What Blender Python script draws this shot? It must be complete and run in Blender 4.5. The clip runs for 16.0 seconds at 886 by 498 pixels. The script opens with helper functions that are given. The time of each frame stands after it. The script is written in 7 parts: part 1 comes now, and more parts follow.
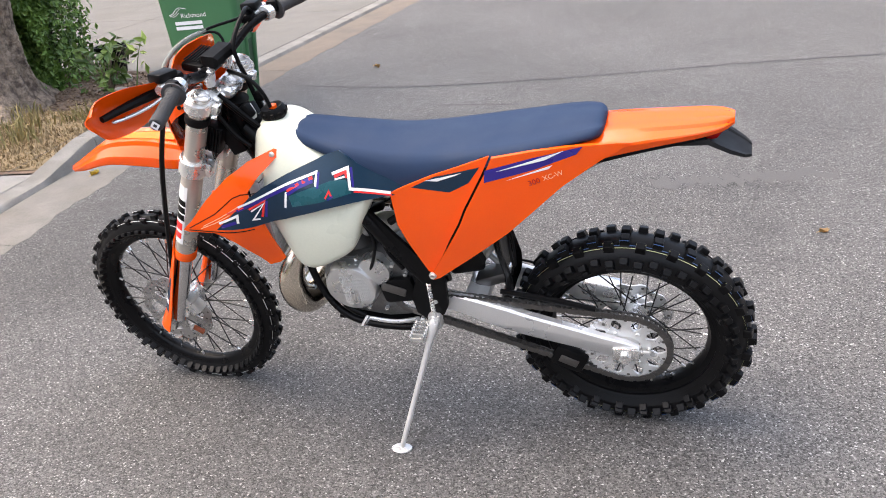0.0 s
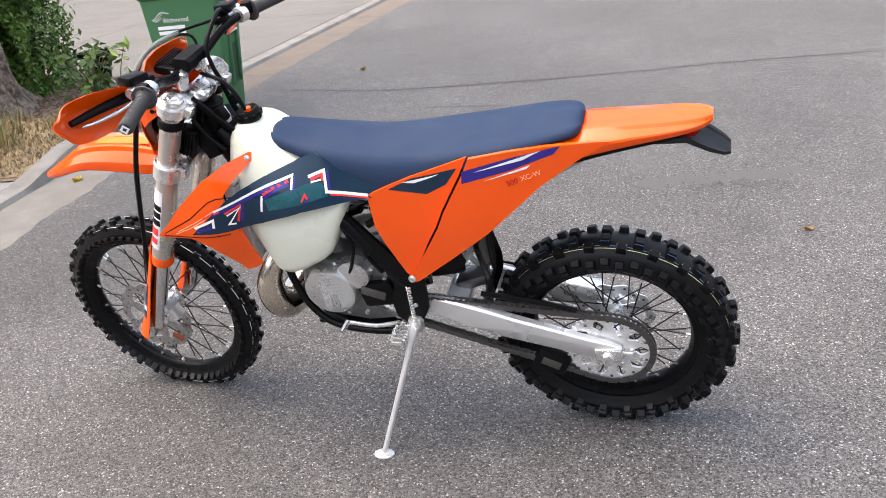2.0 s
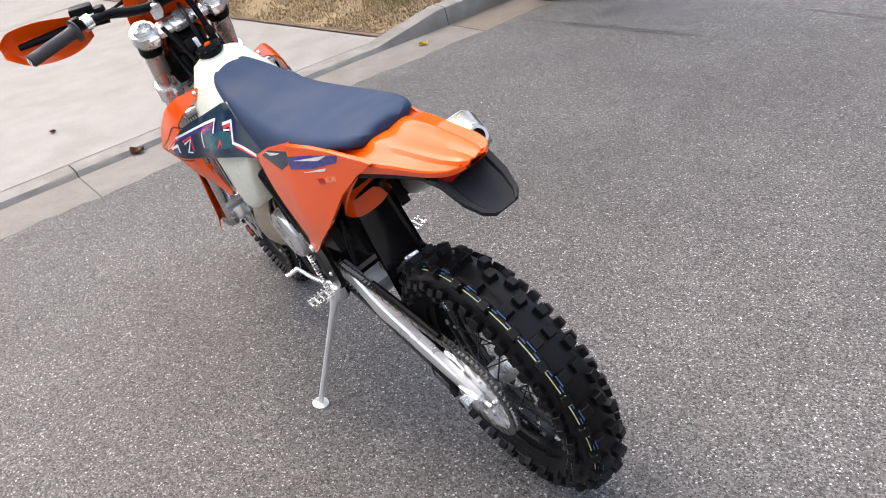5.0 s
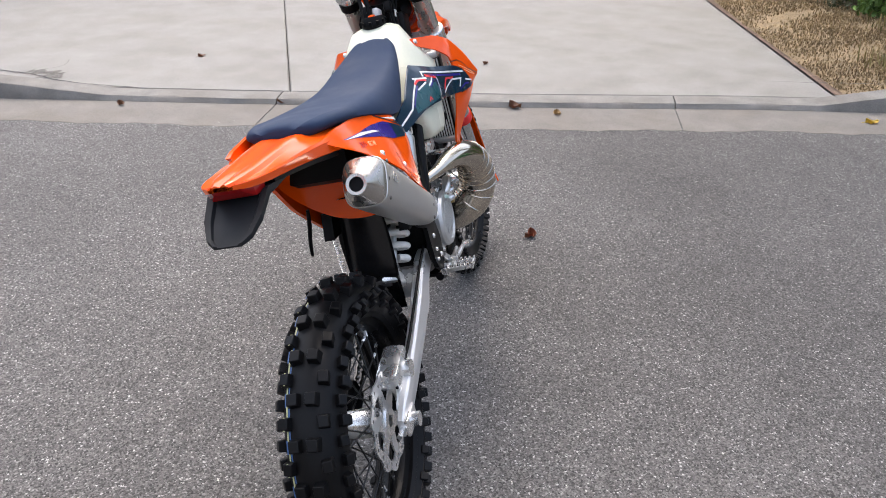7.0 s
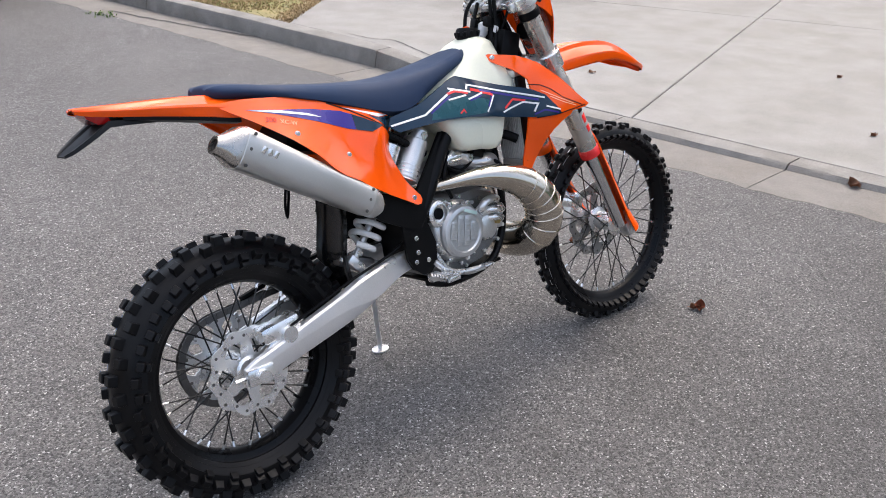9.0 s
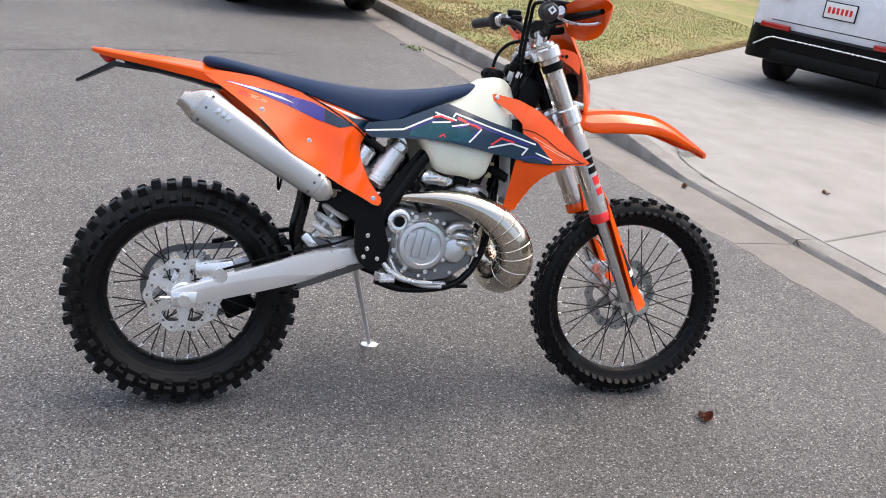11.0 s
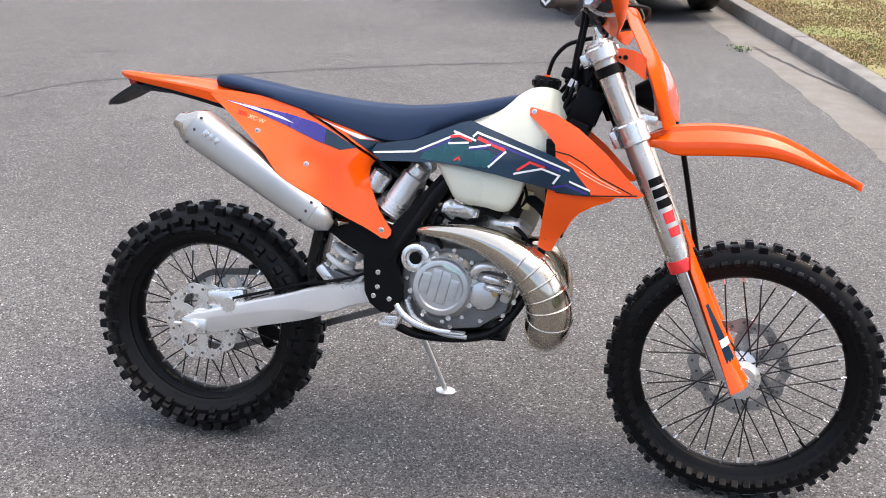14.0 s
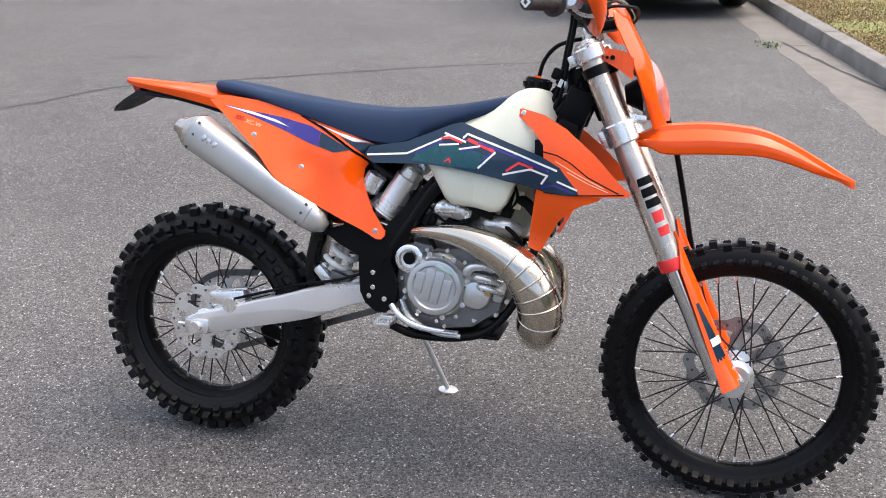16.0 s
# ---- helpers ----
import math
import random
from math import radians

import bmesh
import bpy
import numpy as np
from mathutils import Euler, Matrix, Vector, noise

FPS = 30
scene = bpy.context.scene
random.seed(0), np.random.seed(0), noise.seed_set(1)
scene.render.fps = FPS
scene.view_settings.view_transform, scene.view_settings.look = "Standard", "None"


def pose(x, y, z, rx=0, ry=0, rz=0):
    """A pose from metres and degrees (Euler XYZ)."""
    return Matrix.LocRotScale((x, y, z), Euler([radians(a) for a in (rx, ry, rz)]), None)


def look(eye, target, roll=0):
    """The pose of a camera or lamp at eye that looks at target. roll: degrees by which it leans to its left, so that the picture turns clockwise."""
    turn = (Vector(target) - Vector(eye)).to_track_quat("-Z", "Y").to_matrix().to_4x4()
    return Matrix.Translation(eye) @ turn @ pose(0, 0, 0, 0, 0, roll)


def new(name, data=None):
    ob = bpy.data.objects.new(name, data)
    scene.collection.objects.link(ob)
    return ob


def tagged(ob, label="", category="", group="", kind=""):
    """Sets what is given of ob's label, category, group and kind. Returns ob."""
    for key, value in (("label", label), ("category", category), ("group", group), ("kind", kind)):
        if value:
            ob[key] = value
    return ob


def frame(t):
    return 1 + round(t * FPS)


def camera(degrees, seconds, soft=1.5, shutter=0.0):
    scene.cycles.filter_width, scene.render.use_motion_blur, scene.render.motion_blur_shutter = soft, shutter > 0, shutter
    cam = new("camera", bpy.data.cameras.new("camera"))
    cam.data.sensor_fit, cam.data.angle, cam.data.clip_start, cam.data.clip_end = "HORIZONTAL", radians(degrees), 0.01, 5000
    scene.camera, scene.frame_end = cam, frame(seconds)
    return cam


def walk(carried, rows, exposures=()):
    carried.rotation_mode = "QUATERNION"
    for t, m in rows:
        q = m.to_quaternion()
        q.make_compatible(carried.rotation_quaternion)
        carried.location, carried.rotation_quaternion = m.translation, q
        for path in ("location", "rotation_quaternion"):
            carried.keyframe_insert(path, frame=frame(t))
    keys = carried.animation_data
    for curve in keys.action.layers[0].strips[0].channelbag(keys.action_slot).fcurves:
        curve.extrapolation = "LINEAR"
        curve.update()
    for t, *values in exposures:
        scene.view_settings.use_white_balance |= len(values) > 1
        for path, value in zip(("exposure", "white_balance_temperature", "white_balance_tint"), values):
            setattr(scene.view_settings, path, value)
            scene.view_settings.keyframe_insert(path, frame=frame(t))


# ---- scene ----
cam = camera(53.9, 16.0, soft=0.95)
PATH = [
    (0, (-0.164, 2.301, 1.588), (0.405, 0.559, 0.786), -6.0),
    (0.5, (-0.163, 2.3, 1.589), (0.398, 0.558, 0.783), -6.3),
    (1, (-0.16, 2.295, 1.584), (0.393, 0.548, 0.783), -6.3),
    (1.5, (-0.159, 2.288, 1.584), (0.388, 0.538, 0.784), -6.3),
    (2, (-0.19, 2.267, 1.571), (0.362, 0.518, 0.774), -6.5),
    (2.5, (-0.436, 2.174, 1.558), (0.3, 0.484, 0.785), -8.9),
    (3, (-0.634, 2.053, 1.563), (0.19, 0.411, 0.772), -8.4),
    (3.5, (-0.795, 1.794, 1.563), (0.27, 0.321, 0.73), -9.8),
    (4, (-0.987, 1.56, 1.556), (0.18, 0.173, 0.71), -10.0),
    (4.5, (-1.246, 1.291, 1.573), (0.19, 0.237, 0.663), -10.6),
    (4.6, (-1.293, 1.227, 1.538), (0.172, 0.19, 0.656), -9.3),
    (4.7, (-1.31, 1.18, 1.563), (0.158, 0.168, 0.657), -10.0),
    (6.8, (-1.548, -0.184, 1.57), (0.242, -0.138, 0.679), 2.7),
    (7, (-1.523, -0.291, 1.564), (0.254, -0.076, 0.67), 0.9),
    (7.5, (-1.471, -0.681, 1.576), (0.207, -0.049, 0.69), 2.4),
    (8, (-1.335, -0.979, 1.543), (0.294, -0.204, 0.68), 2.9),
    (8.5, (-1.125, -1.222, 1.555), (0.376, -0.213, 0.702), 1.8),
    (8.7, (-1.047, -1.375, 1.561), (0.366, -0.247, 0.705), 1.7),
    (10.8, (-0.143, -2.362, 1.558), (0.52, -0.649, 0.767), 8.6),
    (11, (-0.073, -2.368, 1.555), (0.566, -0.633, 0.792), 9.0),
    (11.5, (0.15, -2.337, 1.559), (0.692, -0.573, 0.788), 10.3),
    (12, (0.381, -2.333, 1.55), (0.743, -0.522, 0.783), 4.4),
    (12.5, (0.606, -2.326, 1.565), (0.631, -0.486, 0.78), 2.4),
    (13, (0.767, -2.228, 1.551), (0.696, -0.394, 0.756), 1.9),
    (13.5, (0.883, -2.093, 1.559), (0.782, -0.267, 0.751), 2.6),
    (14, (1.046, -2.032, 1.56), (0.757, -0.231, 0.739), 0.5),
    (14.5, (1.222, -2.024, 1.567), (0.815, -0.244, 0.75), -0.6),
    (15, (1.237, -2.027, 1.582), (0.864, -0.236, 0.774), -0.7),
    (15.5, (1.192, -2.034, 1.579), (0.831, -0.24, 0.771), -0.7),
    (16, (1.17, -2.035, 1.571), (0.792, -0.25, 0.751), -1.0),
]

walk(cam, [(t, look(eye, target, roll)) for t, eye, target, roll in PATH], [(0, 1.62, 6640, 10), (4.5, 1.55, 6600, 10), (7, 1.20, 6400, 10), (9, 1.20, 6400, 10), (11, 1.28, 6520, 10), (13, 1.41, 6580, 10), (14, 1.48, 6580, 10), (15, 1.34, 6520, 10), (16, 1.30, 6520, 10)])

# ---- light ----
world = bpy.data.worlds.new("world")
scene.world = world
world.use_nodes = True
sky = world.node_tree.nodes.new("ShaderNodeTexSky")
sky.sky_type = "NISHITA"
sky.sun_disc = False
sky.sun_elevation, sky.sun_rotation = radians(60), radians(75)
sky.dust_density, sky.ozone_density, sky.air_density = 6.0, 0.6, 1.0
world.node_tree.links.new(sky.outputs[0], world.node_tree.nodes["Background"].inputs[0])
world.node_tree.nodes["Background"].inputs[1].default_value = 0.15
sun = new("sun", bpy.data.lights.new("sun", "SUN"))
sun.data.energy, sun.data.angle, sun.data.color = 0.6, radians(120), (1.0, 0.96, 0.91)
sun.matrix_world = look((-2.6, 1.3, 8.0), (0, 0, 0))


# ---- tools ----
def part(name, bm, material, parent, label="", smooth=35, kind=""):
    """Links a bmesh as one mesh object under a thing or a part."""
    me = bpy.data.meshes.new(name)
    bmesh.ops.recalc_face_normals(bm, faces=bm.faces)
    bm.to_mesh(me)
    bm.free()
    me.materials.append(material)
    if smooth:
        me.shade_smooth()
        me.set_sharp_from_angle(angle=radians(smooth))
    ob = new(name, me)
    ob.parent = parent
    if label or kind:
        tagged(ob, label=label, kind=kind)
    return ob


def thing(name, label, category, m=None, group="", kind=""):
    ob = new(name)
    ob.empty_display_size = 0.1
    if m is not None:
        ob.matrix_world = m
    return tagged(ob, label, category, group, kind)


def add_box(bm, centre, size, bevel=0.0, turn=None, taper=1.0):
    """A box with rounded edges. turn: Euler degrees. taper: scale of its top in x and y."""
    verts = bmesh.ops.create_cube(bm, size=1.0)["verts"]
    for v in verts:
        k = taper if v.co.z > 0 else 1.0
        v.co = Vector((v.co.x * size[0] * k, v.co.y * size[1] * k, v.co.z * size[2]))
    if bevel:
        edges = list({e for v in verts for e in v.link_edges})
        made = bmesh.ops.bevel(bm, geom=edges, offset=bevel, segments=2, affect="EDGES", profile=0.5)
        verts = list({v for f in made["faces"] for v in f.verts} | {v for v in verts if v.is_valid})
    m = Matrix.Translation(centre)
    if turn:
        m = m @ Euler([radians(a) for a in turn]).to_matrix().to_4x4()
    bmesh.ops.transform(bm, matrix=m, verts=verts)
    return verts


def box(centre, size, bevel=0.0, turn=None, taper=1.0):
    bm = bmesh.new()
    add_box(bm, centre, size, bevel, turn, taper)
    return bm


def add_loft(bm, rings, closed=True, caps=True):
    rows = [[bm.verts.new(p) for p in ring] for ring in rings]
    n = len(rows[0])
    for a, b in zip(rows, rows[1:]):
        for i in range(n if closed else n - 1):
            j = (i + 1) % n
            bm.faces.new((a[i], a[j], b[j], b[i]))
    if caps and closed:
        bm.faces.new(rows[0][::-1])
        bm.faces.new(rows[-1])
    return rows


def loft(rings, closed=True, caps=True):
    bm = bmesh.new()
    add_loft(bm, rings, closed, caps)
    return bm


def curve(points, steps=8):
    """A smooth line (Catmull-Rom) through points of any dimension, as tuples."""
    p = [np.array(q, float) for q in points]
    p = [2 * p[0] - p[1]] + p + [2 * p[-1] - p[-2]]
    out = []
    for a, b, c, d in zip(p, p[1:], p[2:], p[3:]):
        for k in range(steps):
            s = k / steps
            out.append(0.5 * (2 * b + (c - a) * s + (2 * a - 5 * b + 4 * c - d) * s * s + (3 * b - a - 3 * c + d) * s**3))
    out.append(p[-2])
    return [tuple(float(v) for v in q) for q in out]


def add_tube(bm, points, radius, n=10, flat=1.0, caps=True):
    """A tube along points. radius: one number or one for each point."""
    pts = [Vector(p) for p in points]
    radii = [radius] * len(pts) if isinstance(radius, (int, float)) else list(radius)
    side, rings = None, []
    for i, p in enumerate(pts):
        ahead = (pts[min(i + 1, len(pts) - 1)] - pts[max(i - 1, 0)]).normalized()
        if side is None:
            side = ahead.orthogonal().normalized()
        side = (side - ahead * side.dot(ahead)).normalized()
        up = ahead.cross(side)
        rings.append([p + radii[i] * (math.cos(2 * math.pi * k / n) * side + flat * math.sin(2 * math.pi * k / n) * up) for k in range(n)])
    add_loft(bm, rings, True, caps)


def tube(points, radius, n=10, smooth_steps=0, caps=True):
    """A tube; with smooth_steps the line (and the radii) are smoothed first."""
    bm = bmesh.new()
    if smooth_steps:
        if isinstance(radius, (int, float)):
            points = curve(points, smooth_steps)
        else:
            both = curve([(*p, r) for p, r in zip(points, radius)], smooth_steps)
            points, radius = [q[:3] for q in both], [q[3] for q in both]
    add_tube(bm, points, radius, n, caps=caps)
    return bm


def add_turned(bm, profile, n=32, centre=(0, 0, 0), axis="y"):
    """Turns a closed profile of (radius, along) round an axis."""
    rings = []
    for k in range(n):
        c, s = math.cos(2 * math.pi * k / n), math.sin(2 * math.pi * k / n)
        ring = []
        for r, a in profile:
            co = {"y": (r * c, a, r * s), "x": (a, r * c, r * s), "z": (r * c, r * s, a)}[axis]
            ring.append(Vector(co) + Vector(centre))
        rings.append(ring)
    rows = [[bm.verts.new(p) for p in ring] for ring in rings]
    m = len(profile)
    for k in range(n):
        a, b = rows[k], rows[(k + 1) % n]
        for i in range(m):
            j = (i + 1) % m
            bm.faces.new((a[i], a[j], b[j], b[i]))


def turned(profile, n=32, centre=(0, 0, 0), axis="y"):
    bm = bmesh.new()
    add_turned(bm, profile, n, centre, axis)
    return bm


def add_rod(bm, a, b, r, n=12, r2=None):
    add_tube(bm, [a, b], [r, r if r2 is None else r2], n)


def rod(a, b, r, n=12, r2=None):
    bm = bmesh.new()
    add_rod(bm, a, b, r, n, r2)
    return bm


def bolt_mesh(centre, ahead, r=0.008, h=0.006):
    """A flanged bolt head with a socket, facing ahead."""
    c, d = Vector(centre), Vector(ahead).normalized()
    bm = bmesh.new()
    add_tube(bm, [c - d * h, c + d * 0.0, c + d * 0.001, c + d * h * 0.4, c + d * h, c + d * h, c + d * h * 0.5], [r * 1.25, r * 1.25, r * 1.2, r, r * 0.9, r * 0.5, r * 0.45], 12)
    return bm


def grid_sheet(outline, step=0.02):
    """A flat face in x and z with this outline, cut into a grid that can be bent."""
    bm = bmesh.new()
    bm.faces.new([bm.verts.new((x, 0, z)) for x, z in outline])
    xs, zs = [p[0] for p in outline], [p[1] for p in outline]
    for axis, lo, hi in ((0, min(xs), max(xs)), (2, min(zs), max(zs))):
        k = math.floor(lo / step) + 1
        while k * step < hi:
            co, no = [0, 0, 0], [0, 0, 0]
            co[axis], no[axis] = k * step, 1
            bmesh.ops.bisect_plane(bm, geom=bm.verts[:] + bm.edges[:] + bm.faces[:], plane_co=co, plane_no=no)
            k += 1
    return bm


def bend(knots, soft=0.06):
    """A smooth height over x and z through knots of (x, z, y)."""
    k = np.array(knots, float)

    def kernel(d2):
        return np.sqrt(d2 + soft * soft)

    d2 = ((k[:, None, :2] - k[None, :, :2]) ** 2).sum(-1)
    n = len(k)
    a = np.zeros((n + 3, n + 3))
    a[:n, :n] = kernel(d2) + 1e-4 * np.eye(n)
    a[:n, n:] = np.c_[np.ones(n), k[:, :2]]
    a[n:, :n] = a[:n, n:].T
    w = np.linalg.solve(a, np.r_[k[:, 2], 0, 0, 0])

    def height(x, z):
        d = kernel((k[:, 0] - x) ** 2 + (k[:, 1] - z) ** 2)
        return float(d @ w[:n] + w[n] + w[n + 1] * x + w[n + 2] * z)

    return height


def panel(name, outline, height, side, material, parent, thick=0.004, lift=0.0, round_steps=0, step=0.02, label="", inward=True):
    """A bent plate on one side of the bike (side 1: left, -1: right)."""
    pts = outline
    if round_steps:
        pts = curve(list(outline) + [outline[0]], round_steps)[:-1]
    bm = grid_sheet(pts, step)
    bmesh.ops.triangulate(bm, faces=[f for f in bm.faces if len(f.verts) > 4])
    outer = {}
    for v in bm.verts:
        v.co.y = side * (height(v.co.x, v.co.z) + lift)
    if thick:
        rim = [e for e in bm.edges if e.is_boundary]
        loop = bmesh.ops.extrude_face_region(bm, geom=bm.faces[:])
        for v in (g for g in loop["geom"] if isinstance(g, bmesh.types.BMVert)):
            v.co.y -= side * thick
    return part(name, bm, material, parent, label, smooth=50)


# ---- materials ----
def surface(name, colour, rough=0.5, metal=0.0, vary=0.12, scale=8.0, fine=120.0, bump=0.1, height=0.0006, rough_vary=0.12,
            coat=0.0, shine=0.5, second=None, second_amount=0.5, second_scale=None, clear=0.0):
    """A plain surface with variation at two scales and fine relief. Sizes are in cycles a metre."""
    mat = bpy.data.materials.new(name)
    mat.use_nodes = True
    nt = mat.node_tree
    nodes, links = nt.nodes, nt.links
    b = nodes["Principled BSDF"]
    tc = nodes.new("ShaderNodeTexCoord")
    big, small = nodes.new("ShaderNodeTexNoise"), nodes.new("ShaderNodeTexNoise")
    big.inputs["Scale"].default_value, small.inputs["Scale"].default_value = scale, fine
    big.inputs["Detail"].default_value, small.inputs["Detail"].default_value = 5, 3
    for n in (big, small):
        links.new(tc.outputs["Object"], n.inputs["Vector"])
    mixed = nodes.new("ShaderNodeMath")
    mixed.operation = "ADD"
    links.new(big.outputs["Fac"], mixed.inputs[0])
    links.new(small.outputs["Fac"], mixed.inputs[1])
    ramp = nodes.new("ShaderNodeMapRange")
    ramp.inputs["From Min"].default_value, ramp.inputs["From Max"].default_value = 0.6, 1.4
    ramp.inputs["To Min"].default_value, ramp.inputs["To Max"].default_value = 1 - vary, 1 + vary
    links.new(mixed.outputs[0], ramp.inputs["Value"])
    tint = nodes.new("ShaderNodeVectorMath")
    tint.operation = "SCALE"
    links.new(ramp.outputs[0], tint.inputs["Scale"])
    if second:
        mix = nodes.new("ShaderNodeMix")
        mix.data_type = "RGBA"
        other = nodes.new("ShaderNodeTexNoise")
        other.inputs["Scale"].default_value, other.inputs["Detail"].default_value = second_scale or scale * 0.4, 6
        links.new(tc.outputs["Object"], other.inputs["Vector"])
        cut = nodes.new("ShaderNodeMapRange")
        cut.inputs["From Min"].default_value, cut.inputs["From Max"].default_value = 0.45, 0.65
        cut.inputs["To Max"].default_value = second_amount
        links.new(other.outputs["Fac"], cut.inputs["Value"])
        links.new(cut.outputs[0], mix.inputs["Factor"])
        mix.inputs["A"].default_value, mix.inputs["B"].default_value = (*colour, 1), (*second, 1)
        links.new(mix.outputs["Result"], tint.inputs[0])
    else:
        tint.inputs[0].default_value = colour
    links.new(tint.outputs[0], b.inputs["Base Color"])
    rr = nodes.new("ShaderNodeMapRange")
    rr.inputs["From Min"].default_value, rr.inputs["From Max"].default_value = 0.3, 0.7
    rr.inputs["To Min"].default_value, rr.inputs["To Max"].default_value = max(rough - rough_vary, 0.02), min(rough + rough_vary, 1)
    links.new(big.outputs["Fac"], rr.inputs["Value"])
    links.new(rr.outputs[0], b.inputs["Roughness"])
    b.inputs["Metallic"].default_value = metal
    b.inputs["Coat Weight"].default_value = coat
    b.inputs["Specular IOR Level"].default_value = shine
    b.inputs["Coat Roughness"].default_value = 0.08
    b.inputs["Transmission Weight"].default_value = clear
    if bump:
        bp = nodes.new("ShaderNodeBump")
        bp.inputs["Strength"].default_value, bp.inputs["Distance"].default_value = bump, height
        links.new(small.outputs["Fac"], bp.inputs["Height"])
        links.new(bp.outputs[0], b.inputs["Normal"])
    return mat


def asphalt_material():
    mat = bpy.data.materials.new("asphalt")
    mat.use_nodes = True
    nt = mat.node_tree
    nodes, links = nt.nodes, nt.links
    b = nodes["Principled BSDF"]
    tc = nodes.new("ShaderNodeTexCoord")
    stones = nodes.new("ShaderNodeTexVoronoi")
    stones.inputs["Scale"].default_value = 210
    grit = nodes.new("ShaderNodeTexVoronoi")
    grit.inputs["Scale"].default_value = 430
    broad = nodes.new("ShaderNodeTexNoise")
    broad.inputs["Scale"].default_value, broad.inputs["Detail"].default_value = 0.7, 6
    worn = nodes.new("ShaderNodeTexNoise")
    worn.inputs["Scale"].default_value, worn.inputs["Detail"].default_value = 6, 4
    for n in (stones, grit, broad, worn):
        links.new(tc.outputs["Object"], n.inputs["Vector"])
    ramp = nodes.new("ShaderNodeValToRGB")
    el = ramp.color_ramp.elements
    el[0].position, el[0].color = 0.0, (0.020, 0.020, 0.021, 1)
    el[1].position, el[1].color = 1.0, (0.42, 0.415, 0.41, 1)
    for pos, c in ((0.25, 0.058), (0.6, 0.098), (0.88, 0.136), (0.965, 0.205)):
        e = el.new(pos)
        e.color = (c, c * 0.985, c * 0.98, 1)
    sep = nodes.new("ShaderNodeSeparateColor")
    links.new(stones.outputs["Color"], sep.inputs[0])
    links.new(sep.outputs[0], ramp.inputs[0])
    sep2 = nodes.new("ShaderNodeSeparateColor")
    links.new(grit.outputs["Color"], sep2.inputs[0])
    m1 = nodes.new("ShaderNodeMapRange")
    m1.inputs["To Min"].default_value, m1.inputs["To Max"].default_value = 0.74, 1.26
    links.new(sep2.outputs[1], m1.inputs["Value"])
    m2 = nodes.new("ShaderNodeMapRange")
    m2.inputs["From Min"].default_value, m2.inputs["From Max"].default_value = 0.3, 0.7
    m2.inputs["To Min"].default_value, m2.inputs["To Max"].default_value = 0.84, 1.14
    links.new(broad.outputs["Fac"], m2.inputs["Value"])
    m3 = nodes.new("ShaderNodeMapRange")
    m3.inputs["From Min"].default_value, m3.inputs["From Max"].default_value = 0.3, 0.7
    m3.inputs["To Min"].default_value, m3.inputs["To Max"].default_value = 0.92, 1.08
    links.new(worn.outputs["Fac"], m3.inputs["Value"])
    # two broad darker areas, then old spills and tar smears, all with ragged rims (centre, half sizes, turn, darkness)
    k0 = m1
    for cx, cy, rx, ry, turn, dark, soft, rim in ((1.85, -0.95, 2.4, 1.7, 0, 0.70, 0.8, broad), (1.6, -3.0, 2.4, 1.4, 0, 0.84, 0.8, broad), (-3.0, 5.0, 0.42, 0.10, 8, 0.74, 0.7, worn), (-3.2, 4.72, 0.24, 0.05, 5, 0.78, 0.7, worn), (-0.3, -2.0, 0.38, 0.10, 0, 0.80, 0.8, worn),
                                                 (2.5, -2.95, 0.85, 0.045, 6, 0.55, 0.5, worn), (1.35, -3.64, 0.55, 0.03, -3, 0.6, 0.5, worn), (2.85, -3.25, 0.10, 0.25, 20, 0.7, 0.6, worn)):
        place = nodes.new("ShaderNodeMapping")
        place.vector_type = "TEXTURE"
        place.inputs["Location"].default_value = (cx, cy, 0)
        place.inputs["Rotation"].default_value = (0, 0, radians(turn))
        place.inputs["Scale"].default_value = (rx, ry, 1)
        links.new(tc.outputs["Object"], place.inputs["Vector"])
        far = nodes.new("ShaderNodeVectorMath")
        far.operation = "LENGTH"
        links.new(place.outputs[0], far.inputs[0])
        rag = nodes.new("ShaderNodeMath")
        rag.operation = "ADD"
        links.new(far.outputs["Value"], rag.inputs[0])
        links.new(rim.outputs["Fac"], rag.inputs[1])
        darken = nodes.new("ShaderNodeMapRange")
        darken.inputs["From Min"].default_value, darken.inputs["From Max"].default_value = 1.5 - soft, 1.5
        darken.inputs["To Min"].default_value, darken.inputs["To Max"].default_value = dark, 1.0
        links.new(rag.outputs[0], darken.inputs["Value"])
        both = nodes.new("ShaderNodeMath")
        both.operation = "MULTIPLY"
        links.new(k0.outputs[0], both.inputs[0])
        links.new(darken.outputs[0], both.inputs[1])
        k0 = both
    k1, k2 = nodes.new("ShaderNodeMath"), nodes.new("ShaderNodeMath")
    k1.operation = k2.operation = "MULTIPLY"
    links.new(k0.outputs[0], k1.inputs[0])
    links.new(m2.outputs[0], k1.inputs[1])
    links.new(k1.outputs[0], k2.inputs[0])
    links.new(m3.outputs[0], k2.inputs[1])
    sc = nodes.new("ShaderNodeVectorMath")
    sc.operation = "SCALE"
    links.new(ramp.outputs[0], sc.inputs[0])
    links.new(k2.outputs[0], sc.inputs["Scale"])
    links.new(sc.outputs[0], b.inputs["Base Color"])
    b.inputs["Roughness"].default_value = 0.82
    bp = nodes.new("ShaderNodeBump")
    bp.inputs["Strength"].default_value, bp.inputs["Distance"].default_value = 0.7, 0.003
